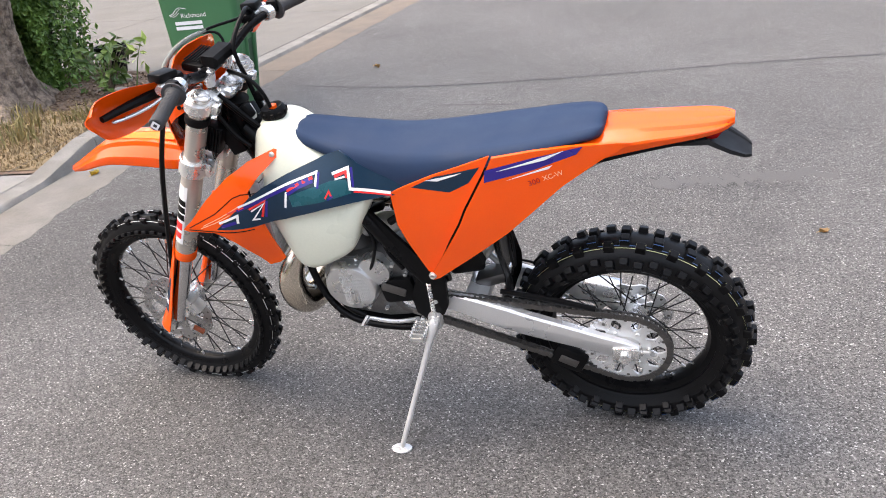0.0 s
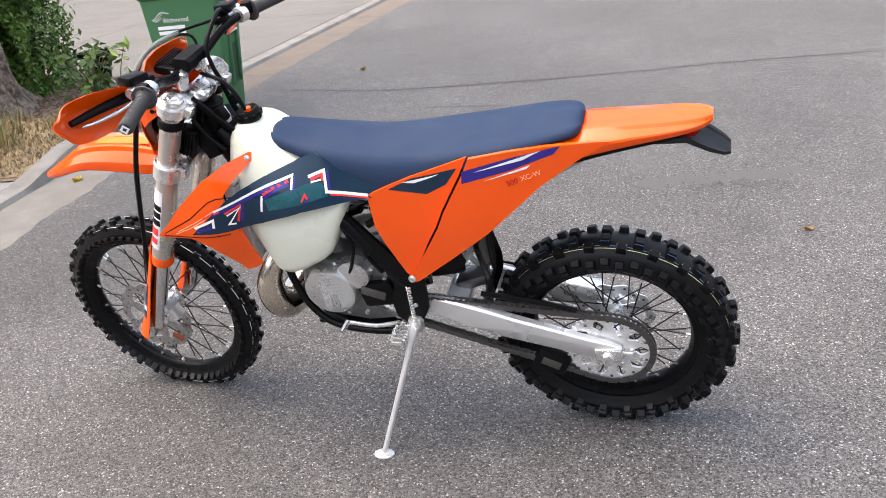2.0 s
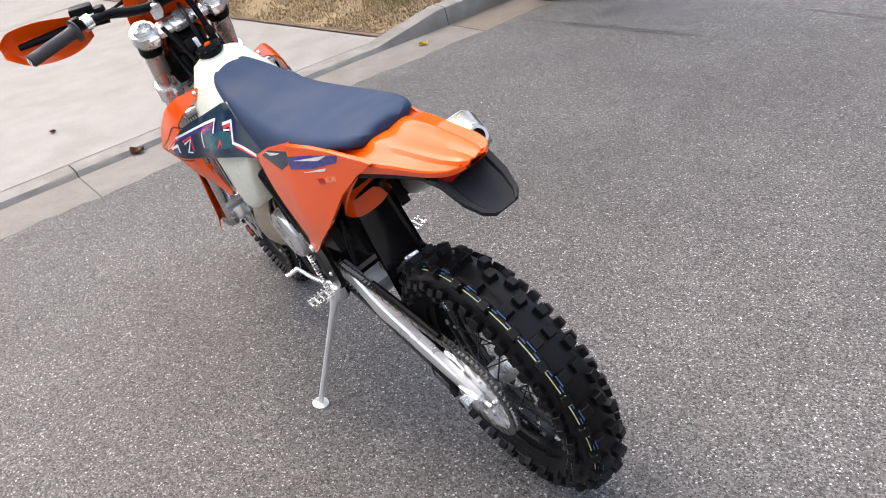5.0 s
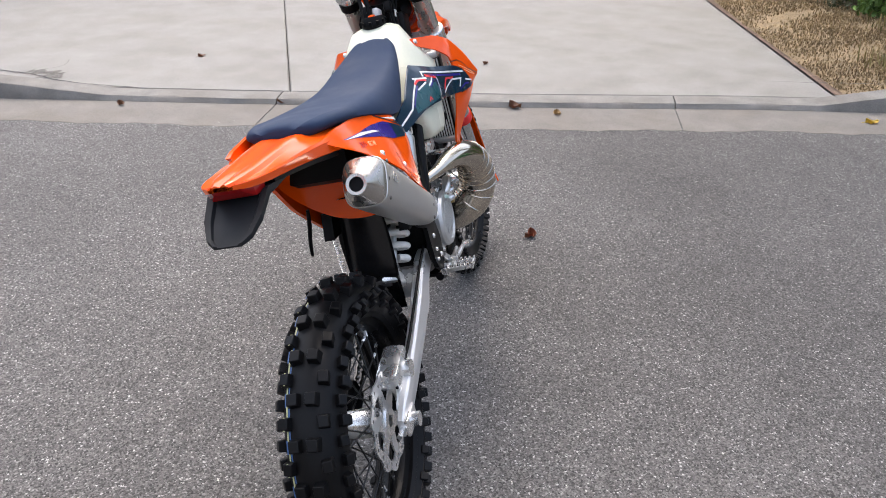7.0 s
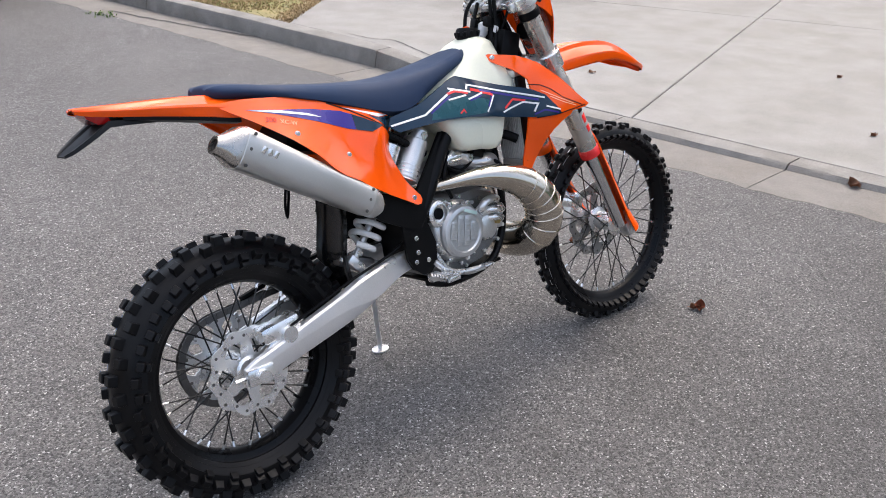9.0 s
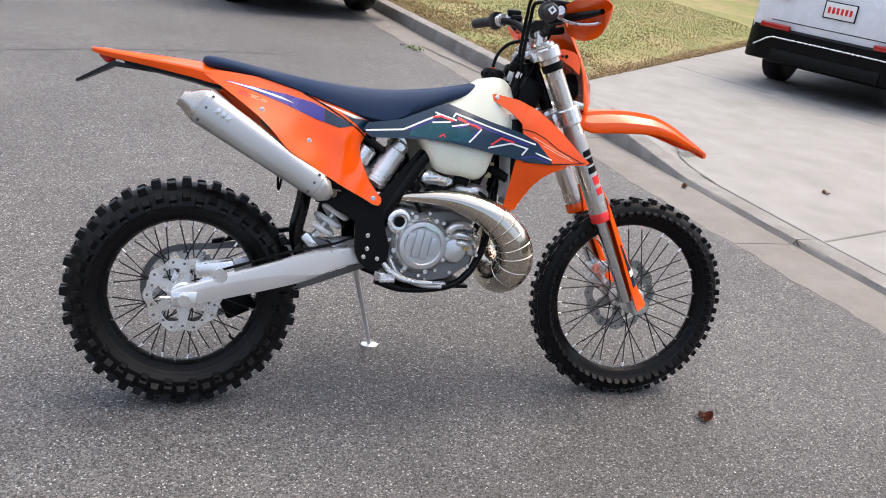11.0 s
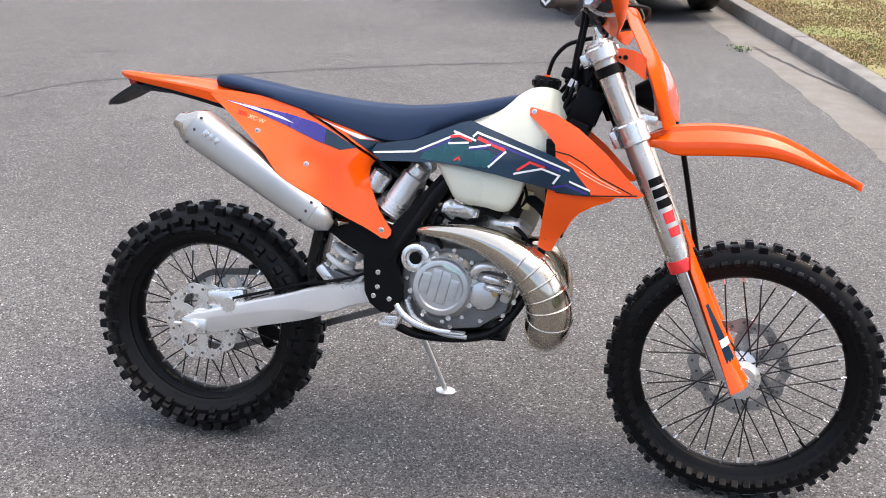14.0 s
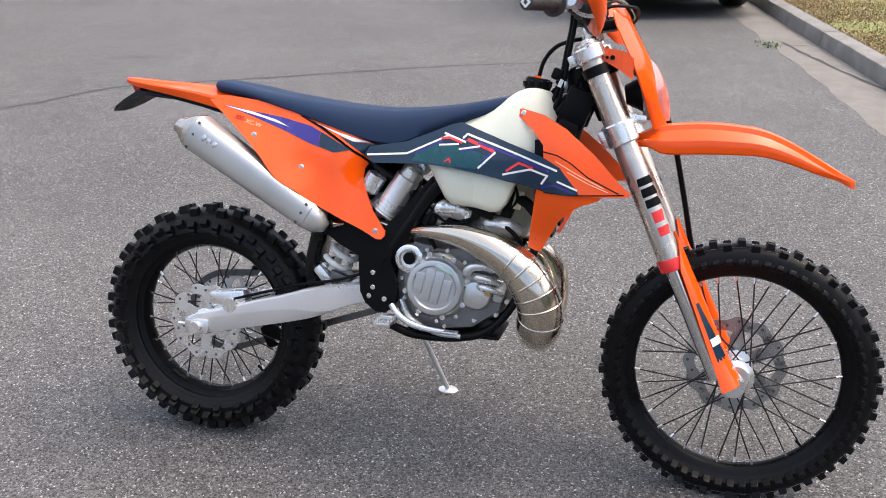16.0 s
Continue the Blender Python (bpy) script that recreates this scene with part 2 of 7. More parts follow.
    links.new(stones.outputs["Distance"], bp.inputs["Height"])
    bp.invert = True
    links.new(bp.outputs[0], b.inputs["Normal"])
    return mat


ASPHALT = asphalt_material()
TAR = surface("crack_tar", (0.035, 0.035, 0.037), 0.75, vary=0.3, scale=9, fine=200, bump=0.5, height=0.002)
STAIN = surface("road_stain", (0.075, 0.073, 0.072), 0.7, vary=0.4, scale=5, fine=160, bump=0.5, height=0.002)
CONCRETE = surface("concrete", (0.232, 0.227, 0.217), 0.85, vary=0.26, scale=5.0, fine=160, bump=0.6, height=0.002, second=(0.195, 0.188, 0.176), second_scale=2.2, second_amount=0.7)
OLD_CONCRETE = surface("old_concrete", (0.148, 0.142, 0.131), 0.9, vary=0.3, scale=4, fine=140, bump=0.6, height=0.002, second=(0.125, 0.118, 0.106), second_scale=1.5, second_amount=0.7)
DUSTY = surface("dusty_gutter_concrete", (0.152, 0.126, 0.102), 0.95, vary=0.3, scale=5, fine=150, bump=0.6, height=0.002, second=(0.125, 0.108, 0.092), second_scale=1.8, second_amount=0.7)
GUTTER = surface("gutter_concrete", (0.168, 0.159, 0.146), 0.9, vary=0.34, scale=7, fine=170, bump=0.5, height=0.002, second=(0.148, 0.135, 0.118), second_scale=2.0, second_amount=0.8)
KERB = surface("kerb_concrete", (0.212, 0.205, 0.192), 0.9, vary=0.34, scale=8, fine=150, bump=0.7, height=0.003, second=(0.16, 0.150, 0.135), second_scale=3.5, second_amount=0.7)
DIRT = surface("bark_mulch", (0.13, 0.09, 0.065), 0.95, vary=0.45, scale=14, fine=70, bump=0.9, height=0.012, second=(0.21, 0.155, 0.11), second_scale=9, second_amount=0.8)
DRY_SOIL = surface("dry_turf_soil", (0.235, 0.175, 0.10), 0.95, vary=0.4, scale=10, fine=60, bump=0.9, height=0.01, second=(0.20, 0.15, 0.085), second_scale=6, second_amount=0.8)
LAWN = surface("lawn_turf", (0.165, 0.170, 0.052), 0.95, vary=0.3, scale=6, fine=120, bump=0.3, height=0.004, second=(0.26, 0.205, 0.10), second_scale=0.9, second_amount=0.8)
ORANGE = surface("orange_plastic", (0.90, 0.094, 0.003), 0.13, vary=0.03, scale=5, fine=300, bump=0.03, height=0.0002, rough_vary=0.05, shine=0.5)
BLUE_SEAT = surface("blue_seat_cover", (0.015, 0.032, 0.074), 0.75, vary=0.12, scale=7, fine=900, bump=0.25, height=0.0004, shine=0.25)
TANK = surface("translucent_white_tank", (0.72, 0.73, 0.60), 0.32, vary=0.04, scale=4, fine=160, bump=0.04, height=0.0004)
NAVY = surface("navy_sticker", (0.006, 0.024, 0.050), 0.14, vary=0.15, scale=6, fine=300, bump=0.02, shine=0.45)
TEAL = surface("teal_sticker", (0.012, 0.075, 0.095), 0.28, vary=0.25, scale=14, fine=300, bump=0.02, shine=0.3)
VIOLET = surface("violet_sticker", (0.024, 0.014, 0.21), 0.25, vary=0.08, fine=300, bump=0.02, coat=0.3)
WHITE = surface("white_sticker", (0.82, 0.82, 0.82), 0.3, vary=0.04, fine=300, bump=0.02, coat=0.3)
RED = surface("red_sticker", (0.75, 0.03, 0.03), 0.3, vary=0.05, fine=300, bump=0.02)
BLACK = surface("black_plastic", (0.0042, 0.0042, 0.0046), 0.42, shine=0.11, vary=0.2, scale=12, fine=400, bump=0.2, height=0.0003)
FRAME = surface("black_powder_coat", (0.004, 0.004, 0.0045), 0.30, shine=0.14, vary=0.15, scale=12, fine=500, bump=0.15, height=0.0003)
RUBBER = surface("tyre_rubber", (0.0048, 0.0048, 0.0053), 0.40, shine=0.18, vary=0.25, scale=14, fine=220, bump=0.3, height=0.0005)
GRIP = surface("dark_grey_grip_rubber", (0.04, 0.04, 0.042), 0.7, vary=0.15, scale=20, fine=500, bump=0.4, height=0.0005)
ALLOY = surface("cast_alloy", (0.68, 0.68, 0.67), 0.33, metal=0.85, vary=0.15, scale=15, fine=300, bump=0.25, height=0.0006)
BRIGHT = surface("machined_alloy", (0.82, 0.82, 0.81), 0.27, metal=0.85, vary=0.1, scale=20, fine=400, bump=0.12, height=0.0003)
SWING = surface("brushed_alloy", (0.75, 0.745, 0.735), 0.3, metal=0.6, vary=0.08, scale=6, fine=350, bump=0.12, height=0.0003)
SILVER = surface("silver_silencer", (0.56, 0.56, 0.545), 0.38, metal=0.8, vary=0.06, scale=5, fine=400, bump=0.08, height=0.0002)
NICKEL = surface("nickel_pipe", (0.62, 0.56, 0.47), 0.16, metal=1.0, vary=0.06, scale=7, fine=200, bump=0.03, height=0.0004, rough_vary=0.06)
FORK = surface("anodised_fork", (0.58, 0.54, 0.49), 0.28, metal=0.75, vary=0.06, scale=8, fine=400, bump=0.05, height=0.0002)
CHROME = surface("fork_chrome", (0.75, 0.75, 0.76), 0.1, metal=1.0, vary=0.03, fine=200, bump=0.0, rough_vary=0.03)
STEEL = surface("dark_steel", (0.16, 0.155, 0.15), 0.4, metal=0.9, vary=0.2, scale=30, fine=400, bump=0.2, height=0.0004)
SPOKE = surface("black_spoke", (0.02, 0.02, 0.02), 0.35, metal=0.4, vary=0.1)
SPRING = surface("white_spring_paint", (0.84, 0.83, 0.80), 0.25, vary=0.08, fine=200, bump=0.05)
LENS = surface("red_lens", (0.35, 0.005, 0.005), 0.12, vary=0.08, fine=100, bump=0.05, coat=0.5)
GREEN = surface("green_bin_plastic", (0.045, 0.150, 0.060), 0.5, vary=0.1, scale=4, fine=250, bump=0.2, height=0.0005)
BARK = surface("tree_bark", (0.27, 0.215, 0.17), 0.95, vary=0.5, scale=26, fine=70, bump=1.0, height=0.03, second=(0.075, 0.055, 0.045), second_scale=17, second_amount=0.9)
STONE = surface("garden_stone", (0.32, 0.30, 0.27), 0.9, vary=0.25, scale=9, fine=80, bump=0.5, height=0.003)

# paler orange for the mudguard strip: sticker and painted sky reflection in one
MID_ORANGE = surface("orange_sticker_gleam", (0.95, 0.22, 0.03), 0.2, vary=0.05, fine=200, bump=0.02)
PALE_ORANGE = surface("pale_orange_print", (0.95, 0.48, 0.25), 0.3, vary=0.04, fine=300, bump=0.02)
GREY_PLASTIC = surface("grey_radiator_plastic", (0.34, 0.34, 0.34), 0.5, vary=0.06, scale=9, fine=350, bump=0.15, height=0.0003)
SMOKE = surface("smoked_screen", (0.30, 0.33, 0.29), 0.12, vary=0.06, fine=200, bump=0.02, clear=0.5)


# ---- the street ----
def kerb_x(y):
    return float(np.interp(y, [-40, -14, -9, -5, -3.3, -1.5, 0, 1.5, 3, 5, 9, 15, 40], [3.2, 3.75, 3.88, 3.92, 3.88, 3.72, 3.50, 3.31, 3.17, 2.99, 2.50, 1.75, -1.4]))


def kerb_h(y):
    return float(np.interp(y, [-4.6, -4.0, -2.5, -1.9, 2.3, 3.3], [0.035, 0.13, 0.13, 0.035, 0.035, 0.13]))


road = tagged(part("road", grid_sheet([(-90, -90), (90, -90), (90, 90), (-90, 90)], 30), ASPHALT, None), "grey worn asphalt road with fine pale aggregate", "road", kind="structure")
road.data.transform(Matrix.Rotation(radians(90), 4, "X"))

joints = [-26, -20, -14, -11, -8, -5, -2.55, -1.05, 0.25, 1.31, 3.27, 6.2, 9.2, 12.5, 18, 26]
for lo, hi in zip(joints, joints[1:]):
    ys = [lo + 0.004 + (hi - lo - 0.008) * k / 40 for k in range(41)]
    rings = []
    for y in ys:
        x, h = kerb_x(y), kerb_h(y)
        r = min(0.025, h * 0.4)
        wob = 0.004 * math.sin(7 * y) + 0.003 * math.sin(23 * y)
        rings.append([(x, y, -0.05), (x, y, 0.004), (x + 0.012, y, h - r), (x + 0.020 + wob, y, h - r * 0.25), (x + 0.036 + wob, y, h), (x + 0.15, y, h + 0.004), (x + 0.15, y, -0.05)])
    tagged(part("kerb", loft(rings), KERB, None, smooth=30), "weathered grey concrete kerb length beside the road", "kerb", kind="structure", group="kerb lengths")
    rings = []
    for y in ys:
        x = kerb_x(y)
        w = 0.40 + 0.012 * math.sin(9 * y) + 0.008 * math.sin(31 * y)
        rings.append([(x - w, y, -0.05), (x - w, y, 0.0012), (x - w + 0.05, y, 0.003), (x - 0.2, y, 0.004), (x - 0.001, y, 0.003), (x - 0.001, y, -0.05)])
    tagged(part("gutter", loft(rings), DUSTY if hi < -2.5 else GUTTER, None, smooth=30), "stained tan concrete gutter pan along the kerb", "gutter", kind="structure", group="gutter lengths")


def slab(name, outline, z, material, parent, gap=0.0035, thick=0.2, label="", smooth=0):
    """A flat slab with these corners, drawn in by the gap, with a worn rim."""
    n = len(outline)
    c = Vector((sum(p[0] for p in outline) / n, sum(p[1] for p in outline) / n))
    bm = bmesh.new()
    rows = []
    for k, (g, dz) in enumerate(((gap, -thick), (gap, -0.006), (gap + 0.006, 0.0))):
        row = []
        for p in outline:
            q = Vector(p[:2])
            d = (c - q).normalized()
            q = q + d * g * 1.4
            row.append(bm.verts.new((q.x, q.y, z + dz)))
        rows.append(row)
    for a, b in zip(rows, rows[1:]):
        for i in range(n):
            j = (i + 1) % n
            bm.faces.new((a[i], a[j], b[j], b[i]))
    bm.faces.new(rows[-1])
    return part(name, bm, material, parent, label, smooth=smooth)


def cut_polygon(outline, cuts):
    """Splits a flat outline by lines of (point, direction); returns the pieces' outlines."""
    bm = bmesh.new()
    bm.faces.new([bm.verts.new((x, y, 0)) for x, y in outline])
    for (px, py), (dx, dy) in cuts:
        bmesh.ops.bisect_plane(bm, geom=bm.verts[:] + bm.edges[:] + bm.faces[:], plane_co=(px, py, 0), plane_no=(-dy, dx, 0))
    out = [[(v.co.x, v.co.y) for v in f.verts] for f in bm.faces]
    bm.free()
    return out


back = [(kerb_x(y) + 0.155, y) for y in (-2.05, -1.5, -1.0, 0, 1, 2, 3, 3.6, 4.2, 4.6)]
drive_outline = back + [(5.9, 6.85), (8.3, 8.8), (14, 13.4), (16, 8), (16, -0.9), (7.0, -1.70), (5.0, -1.93)]
driveway = tagged(new("driveway"), "pale grey concrete driveway in large slabs", "driveway", kind="structure")
for outline in cut_polygon(drive_outline, [((3.63, 1.31), (.955, .297)), ((6.6, 4.2), (.40, -.917)), ((10.4, 4.6), (.30, -.95))]):
    slab("slab", outline, 0.040, CONCRETE, driveway)
neighbour = tagged(new("driveway"), "weathered grey concrete driveway next door", "driveway", kind="structure")
side = [(kerb_x(y) + 0.155, y) for y in (-13, -11, -9, -7, -5.5, -4.55)]
for outline in cut_polygon(side + [(5.2, -4.72), (8.2, -5.3), (16, -6.5), (16, -13)], [((4, -8.2), (1, -.05)), ((7.2, -8), (.05, 1)), ((11, -8), (.02, 1))]):
    slab("slab", outline, 0.042, OLD_CONCRETE, neighbour)
bank = [(kerb_x(y) + 0.15, y) for y in (-4.55, -4.2, -3.6, -3.0, -2.5, -2.05)]
BED_EDGE = [(kerb_x(-2.05) + 0.15, -2.05), (5.0, -1.93), (7.0, -1.70), (16, -0.9)]


def flush_z(x, y, line, reach=0.7):
    """Ground that lies flush with a paved edge and rises to the kerb's height away from it."""
    best = 9.0
    for a, b in zip(line, line[1:]):
        a, b, p = Vector(a), Vector(b), Vector((x, y))
        k = min(max((p - a).dot(b - a) / (b - a).length_squared, 0), 1)
        best = min(best, (p - a.lerp(b, k)).length)
    f = min(best / reach, 1)
    return 0.046 + 0.074 * f * f * (3 - 2 * f)


bm = grid_sheet(bank + [(5.0, -1.93), (7.0, -1.70), (16, -0.9), (16, -6.5), (8.2, -5.3), (5.2, -4.72)], 0.3)
for v in bm.verts:
    v.co = Vector((v.co.x, v.co.z, flush_z(v.co.x, v.co.z, BED_EDGE)))
tagged(part("flower_bed", bm, DIRT, None), "brown bark mulch bed beside the driveway", "flower bed", kind="structure")
turf = [(kerb_x(y) + 0.17, y) for y in (-3.0, -2.7, -2.4, -2.1)] + [(4.9, -1.97), (6.0, -1.84), (7.1, -1.74), (7.6, -2.45), (6.3, -2.85), (5.3, -3.3), (4.55, -3.25)]
bm = grid_sheet(turf, 0.3)
for v in bm.verts:
    v.co = Vector((v.co.x, v.co.z, flush_z(v.co.x, v.co.z, BED_EDGE) + 0.006))
tagged(part("dry_turf", bm, DRY_SOIL, None), "dry straw-coloured turf over soil", "turf", kind="structure")
edge = [(kerb_x(y) + 0.15, y) for y in (4.62, 6, 8, 10, 12, 14, 16, 20, 26)]
lawn_outline = edge + [(16, 26), (16, 14.9), (14, 13.4), (8.3, 8.8), (5.9, 6.85)]
DRIVE_EDGE = [(kerb_x(4.62) + 0.15, 4.62), (5.9, 6.85), (8.3, 8.8), (14, 13.4), (16, 14.9)]


def lawn_z(x, y):
    return flush_z(x, y, DRIVE_EDGE, 0.9)


bm = grid_sheet(lawn_outline, 0.45)
for v in bm.verts:
    v.co = Vector((v.co.x, v.co.z, lawn_z(v.co.x, v.co.z)))
tagged(part("lawn", bm, LAWN, None), "patchy green and yellow mown lawn", "lawn", kind="structure")


# added walls out of view: they block low sky and darken side reflections
STUCCO = surface("unseen_wall_stucco", (.20, .18, .155), .9, vary=.25, scale=.8, fine=30, bump=.4, height=.004)
for name, centre, size in (("unseen_wall_east", (17.2, 0, 2.6), (.3, 70, 5.2)), ("unseen_wall_west", (-15.2, 0, 2.6), (.3, 70, 5.2)), ("unseen_wall_north", (1, 34.9, 2.6), (32.1, .3, 5.2)), ("unseen_wall_south", (1, -34.9, 2.6), (32.1, .3, 5.2))):
    tagged(part(name, box(centre, size, .02), STUCCO, None, smooth=0), "plain stucco wall added out of view to darken reflections", "wall", kind="structure")


# cracks, sealed joints and stains in the asphalt: thin ragged strips
def ragged(name, line, width, material, label, seed, z=0.0022, taper=True):
    rng = random.Random(seed)
    pts = curve(line, 10)
    left, right = [], []
    for i, (x, y) in enumerate(pts):
        a, b = pts[max(i - 1, 0)], pts[min(i + 1, len(pts) - 1)]
        d = Vector((b[0] - a[0], b[1] - a[1])).normalized()
        n = Vector((-d.y, d.x))
        k = min(1, i / 4, (len(pts) - 1 - i) / 4) if taper else 1
        w = width * (0.55 + 0.9 * rng.random()) * max(k, 0.05)
        j = (rng.random() - 0.5) * width * 0.9
        left.append((x + n.x * (j + w / 2), y + n.y * (j + w / 2), z))
        right.append((x + n.x * (j - w / 2), y + n.y * (j - w / 2), z))
    bm = bmesh.new()
    add_loft(bm, list(zip(left, right)), closed=False)
    return tagged(part(name, bm, material, None, smooth=0), label, "crack", kind="structure")


ragged("sealed_crack", [(3.45, -4.46), (2.6, -4.28), (1.86, -4.24), (.7, -4.4), (-.45, -4.66), (-1.5, -4.8), (-4, -5.05), (-8, -5.4)], .022, TAR, "dark sealed crack across the asphalt", 1)
ragged("sealed_crack", [(-8, 1.2), (-4.2, 2.2), (-3.1, 3.25), (-2.6, 3.95), (-1.88, 4.27), (-.4, 4.93), (.5, 5.22), (1.2, 5.35)], .034, TAR, "dark sealed crack across the asphalt", 2)
for pts, w, seed in (([(3.40, 2.15), (3.42, 2.5), (3.47, 2.75), (3.56, 2.95), (3.62, 3.2), (3.69, 3.5), (3.74, 3.75), (3.64, 3.9), (3.60, 4.2)], .012, 8), ([(3.66, 3.0), (3.80, 2.9), (4.0, 2.95)], .004, 9)):
    ragged("slab_crack", pts, w, TAR, "thin dark crack in the driveway concrete", seed, .0435)
ragged("slab_chip", [(3.52, 2.76), (3.60, 2.88), (3.68, 3.04)], .11, surface("broken_concrete", (.13, .125, .115), .95, vary=.6, scale=40, fine=150, bump=.9, height=.006), "broken patch in the driveway edge", 11, .0432)
ragged("road_stain", [(.12, -2.02), (-.06, -2.02), (-.20, -2.05), (-.36, -2.08), (-.60, -2.13), (-.82, -2.19)], .13, STAIN, "darker worn stain on the asphalt", 41, .0016)
ragged("gutter_tar", [(3.08, 4.4), (2.75, 5.5), (2.5, 6.5)], .03, TAR, "dark seam beside the gutter", 12, .0075)
for lo, hi, seed in ((-4.4, -1.6, 31), (-1.5, 1.2, 32), (1.3, 3.2, 33), (3.3, 8.0, 34)):
    n = 7
    ys = [lo + (hi - lo) * k / (n - 1) for k in range(n)]
    ragged("kerb_seam", [(kerb_x(y) + .156, y) for y in ys if y < 3.3] or [(kerb_x(y) + .156, y) for y in ys], .006, TAR, "dark seam behind the kerb", seed + 9, .0425 if hi < 3.3 and lo > -2 else .136)


# ---- the motorcycle ----
# Bike space: origin in the rear axle, x ahead, y to its left, z up.
LEANING = Matrix.Translation((0.0265, 0.071, 0.331)) @ Euler((0, 0, radians(-1.7))).to_matrix().to_4x4() @ Euler((radians(-13.9), 0, 0)).to_matrix().to_4x4()
bike = thing("motorcycle", "orange and navy enduro motorcycle leaning on its side stand", "motorcycle", LEANING)
HEAD = Vector((1.037, 0, 0.8))
RAKE = Vector((-0.4305, 0, 0.9026))
STEER = Matrix.Translation(HEAD) @ Matrix.Rotation(radians(-3.5), 4, RAKE) @ Matrix.Translation(-HEAD)


def steered(ob):
    ob.matrix_local = STEER
    return ob


def shared(name, me, parent, m):
    """One of many alike pieces on one mesh."""
    ob = new(name, me)
    ob.parent = parent
    ob.matrix_local = m
    return ob


def mesh_of(name, bm, material, smooth=30):
    me = bpy.data.meshes.new(name)
    bmesh.ops.recalc_face_normals(bm, faces=bm.faces)
    bm.to_mesh(me)
    bm.free()
    me.materials.append(material)
    if smooth:
        me.shade_smooth()
        me.set_sharp_from_angle(angle=radians(smooth))
    return me


def wheel(name, m, radius, width, rim_r, rim_w, blocks, hub_w, stripes):
    """A spoked wheel: the rim carries tyre, tread blocks, hub, spokes and nipples. m: pose in the bike."""
    rim_profile = [(rim_r, -rim_w / 2), (rim_r + 0.004, -rim_w / 2 - 0.003), (rim_r + 0.004, -rim_w / 2 + 0.004), (rim_r - 0.012, -rim_w / 4), (rim_r - 0.012, rim_w / 4),
                   (rim_r + 0.004, rim_w / 2 - 0.004), (rim_r + 0.004, rim_w / 2 + 0.003), (rim_r, rim_w / 2), (rim_r - 0.013, rim_w / 2 - 0.004),
                   (rim_r - 0.021, rim_w * 0.2), (rim_r - 0.023, 0), (rim_r - 0.021, -rim_w * 0.2), (rim_r - 0.013, -rim_w / 2 + 0.004)]
    rim = part(name, turned(rim_profile, 72), FRAME, bike, "black aluminium rim with spokes and knobbly tyre")
    rim.matrix_local = m
    rise = 0.0165 if width > 0.12 else 0.0125
    body = radius - rise + 0.001
    h = body - rim_r
    half = width / 2 - 0.01
    prof = []
    for k in range(17):
        a = math.pi * (k / 16)
        prof.append((rim_r + 0.002 + h * math.sin(a) ** 0.7, -math.cos(a) * half * (1.0 if k not in (0, 16) else 0.66)))
    prof += [(rim_r + 0.004, half * 0.4), (rim_r + 0.004, -half * 0.4)]
    part("tyre", turned(prof, 80), RUBBER, rim, "black off-road tyre carcass")
    s, w = 2 * math.pi * radius / blocks, width

    def block_mesh(along, across, rise):
        bm = bmesh.new()
        add_box(bm, (0, 0, rise / 2 - 0.006), (along, across, rise + 0.012), 0.0022, None, 0.80)
        return mesh_of("tread_block", bm, RUBBER, 20)

    kinds = {"inner": block_mesh(s * 0.66, w * 0.185, rise), "edge": block_mesh(s * 0.60, w * 0.150, rise * 0.95), "mid": block_mesh(s * 0.66, w * 0.170, rise), "side": block_mesh(s * 0.50, w * 0.09, rise * 0.5)}

    def block(kind, angle, y, tilt):
        e = min(abs(y) / half, 0.97)
        lean = math.copysign(e**2.4 * 66, y)
        a = math.acos(-y / half) if abs(y) < half else 0.2
        base = rim_r + 0.002 + h * max(math.sin(a), 0.2) ** 0.7
        mm = Matrix.Rotation(-angle, 4, "Y") @ Matrix.Translation((base, y, 0)) @ Matrix.Rotation(radians(90), 4, "Y")
        mm = mm @ Matrix.Rotation(radians(-lean), 4, "X") @ Matrix.Rotation(radians(tilt), 4, "Z")
        shared("tread_block", kinds[kind], rim, mm)

    for k in range(blocks):
        a = 2 * math.pi * k / blocks
        for sy in (-1, 1):
            if k % 2 == 0:
                block("inner", a, sy * w * 0.12, sy * 2)
                block("edge", a, sy * w * 0.39, -sy * 3)
            else:
                block("mid", a, sy * w * 0.245, -sy * 3)
                block("edge", a, sy * w * 0.405, sy * 2)
                if w > 0.12:
                    block("side", a, sy * w * 0.445, 0)
    for sy in (-1, 1):
        for rr, y in ((rim_r + h * 0.30, half * 0.93), (rim_r + 0.010, half * 0.72)):
            part("sidewall_rib", turned([(rr, sy * (y - 0.002)), (rr + 0.0015, sy * (y + 0.0035)), (rr + 0.005, sy * (y + 0.003)), (rr + 0.006, sy * (y - 0.002))], 72), RUBBER, rim)
    # factory colour lines on the tread
    for y, material in stripes:
        bm = bmesh.new()
        a0 = math.acos(-y / half)
        r0 = rim_r + 0.002 + h * math.sin(a0) ** 0.7
        for k in range(blocks):
            kind = k % 2
            for j in range(5):
                t0 = 2 * math.pi * (k + (j - 2.5) / 5) / blocks
                t1 = 2 * math.pi * (k + (j - 1.5) / 5) / blocks
                up = rise - 0.0004 if (abs(y) < w * 0.22) == (kind == 0) and 1 <= j <= 3 else 0.0008
                ring = [(math.cos(t) * (r0 + up), yy, math.sin(t) * (r0 + up)) for t, yy in ((t0, y), (t1, y), (t1, y + 0.0030), (t0, y + 0.0030))]
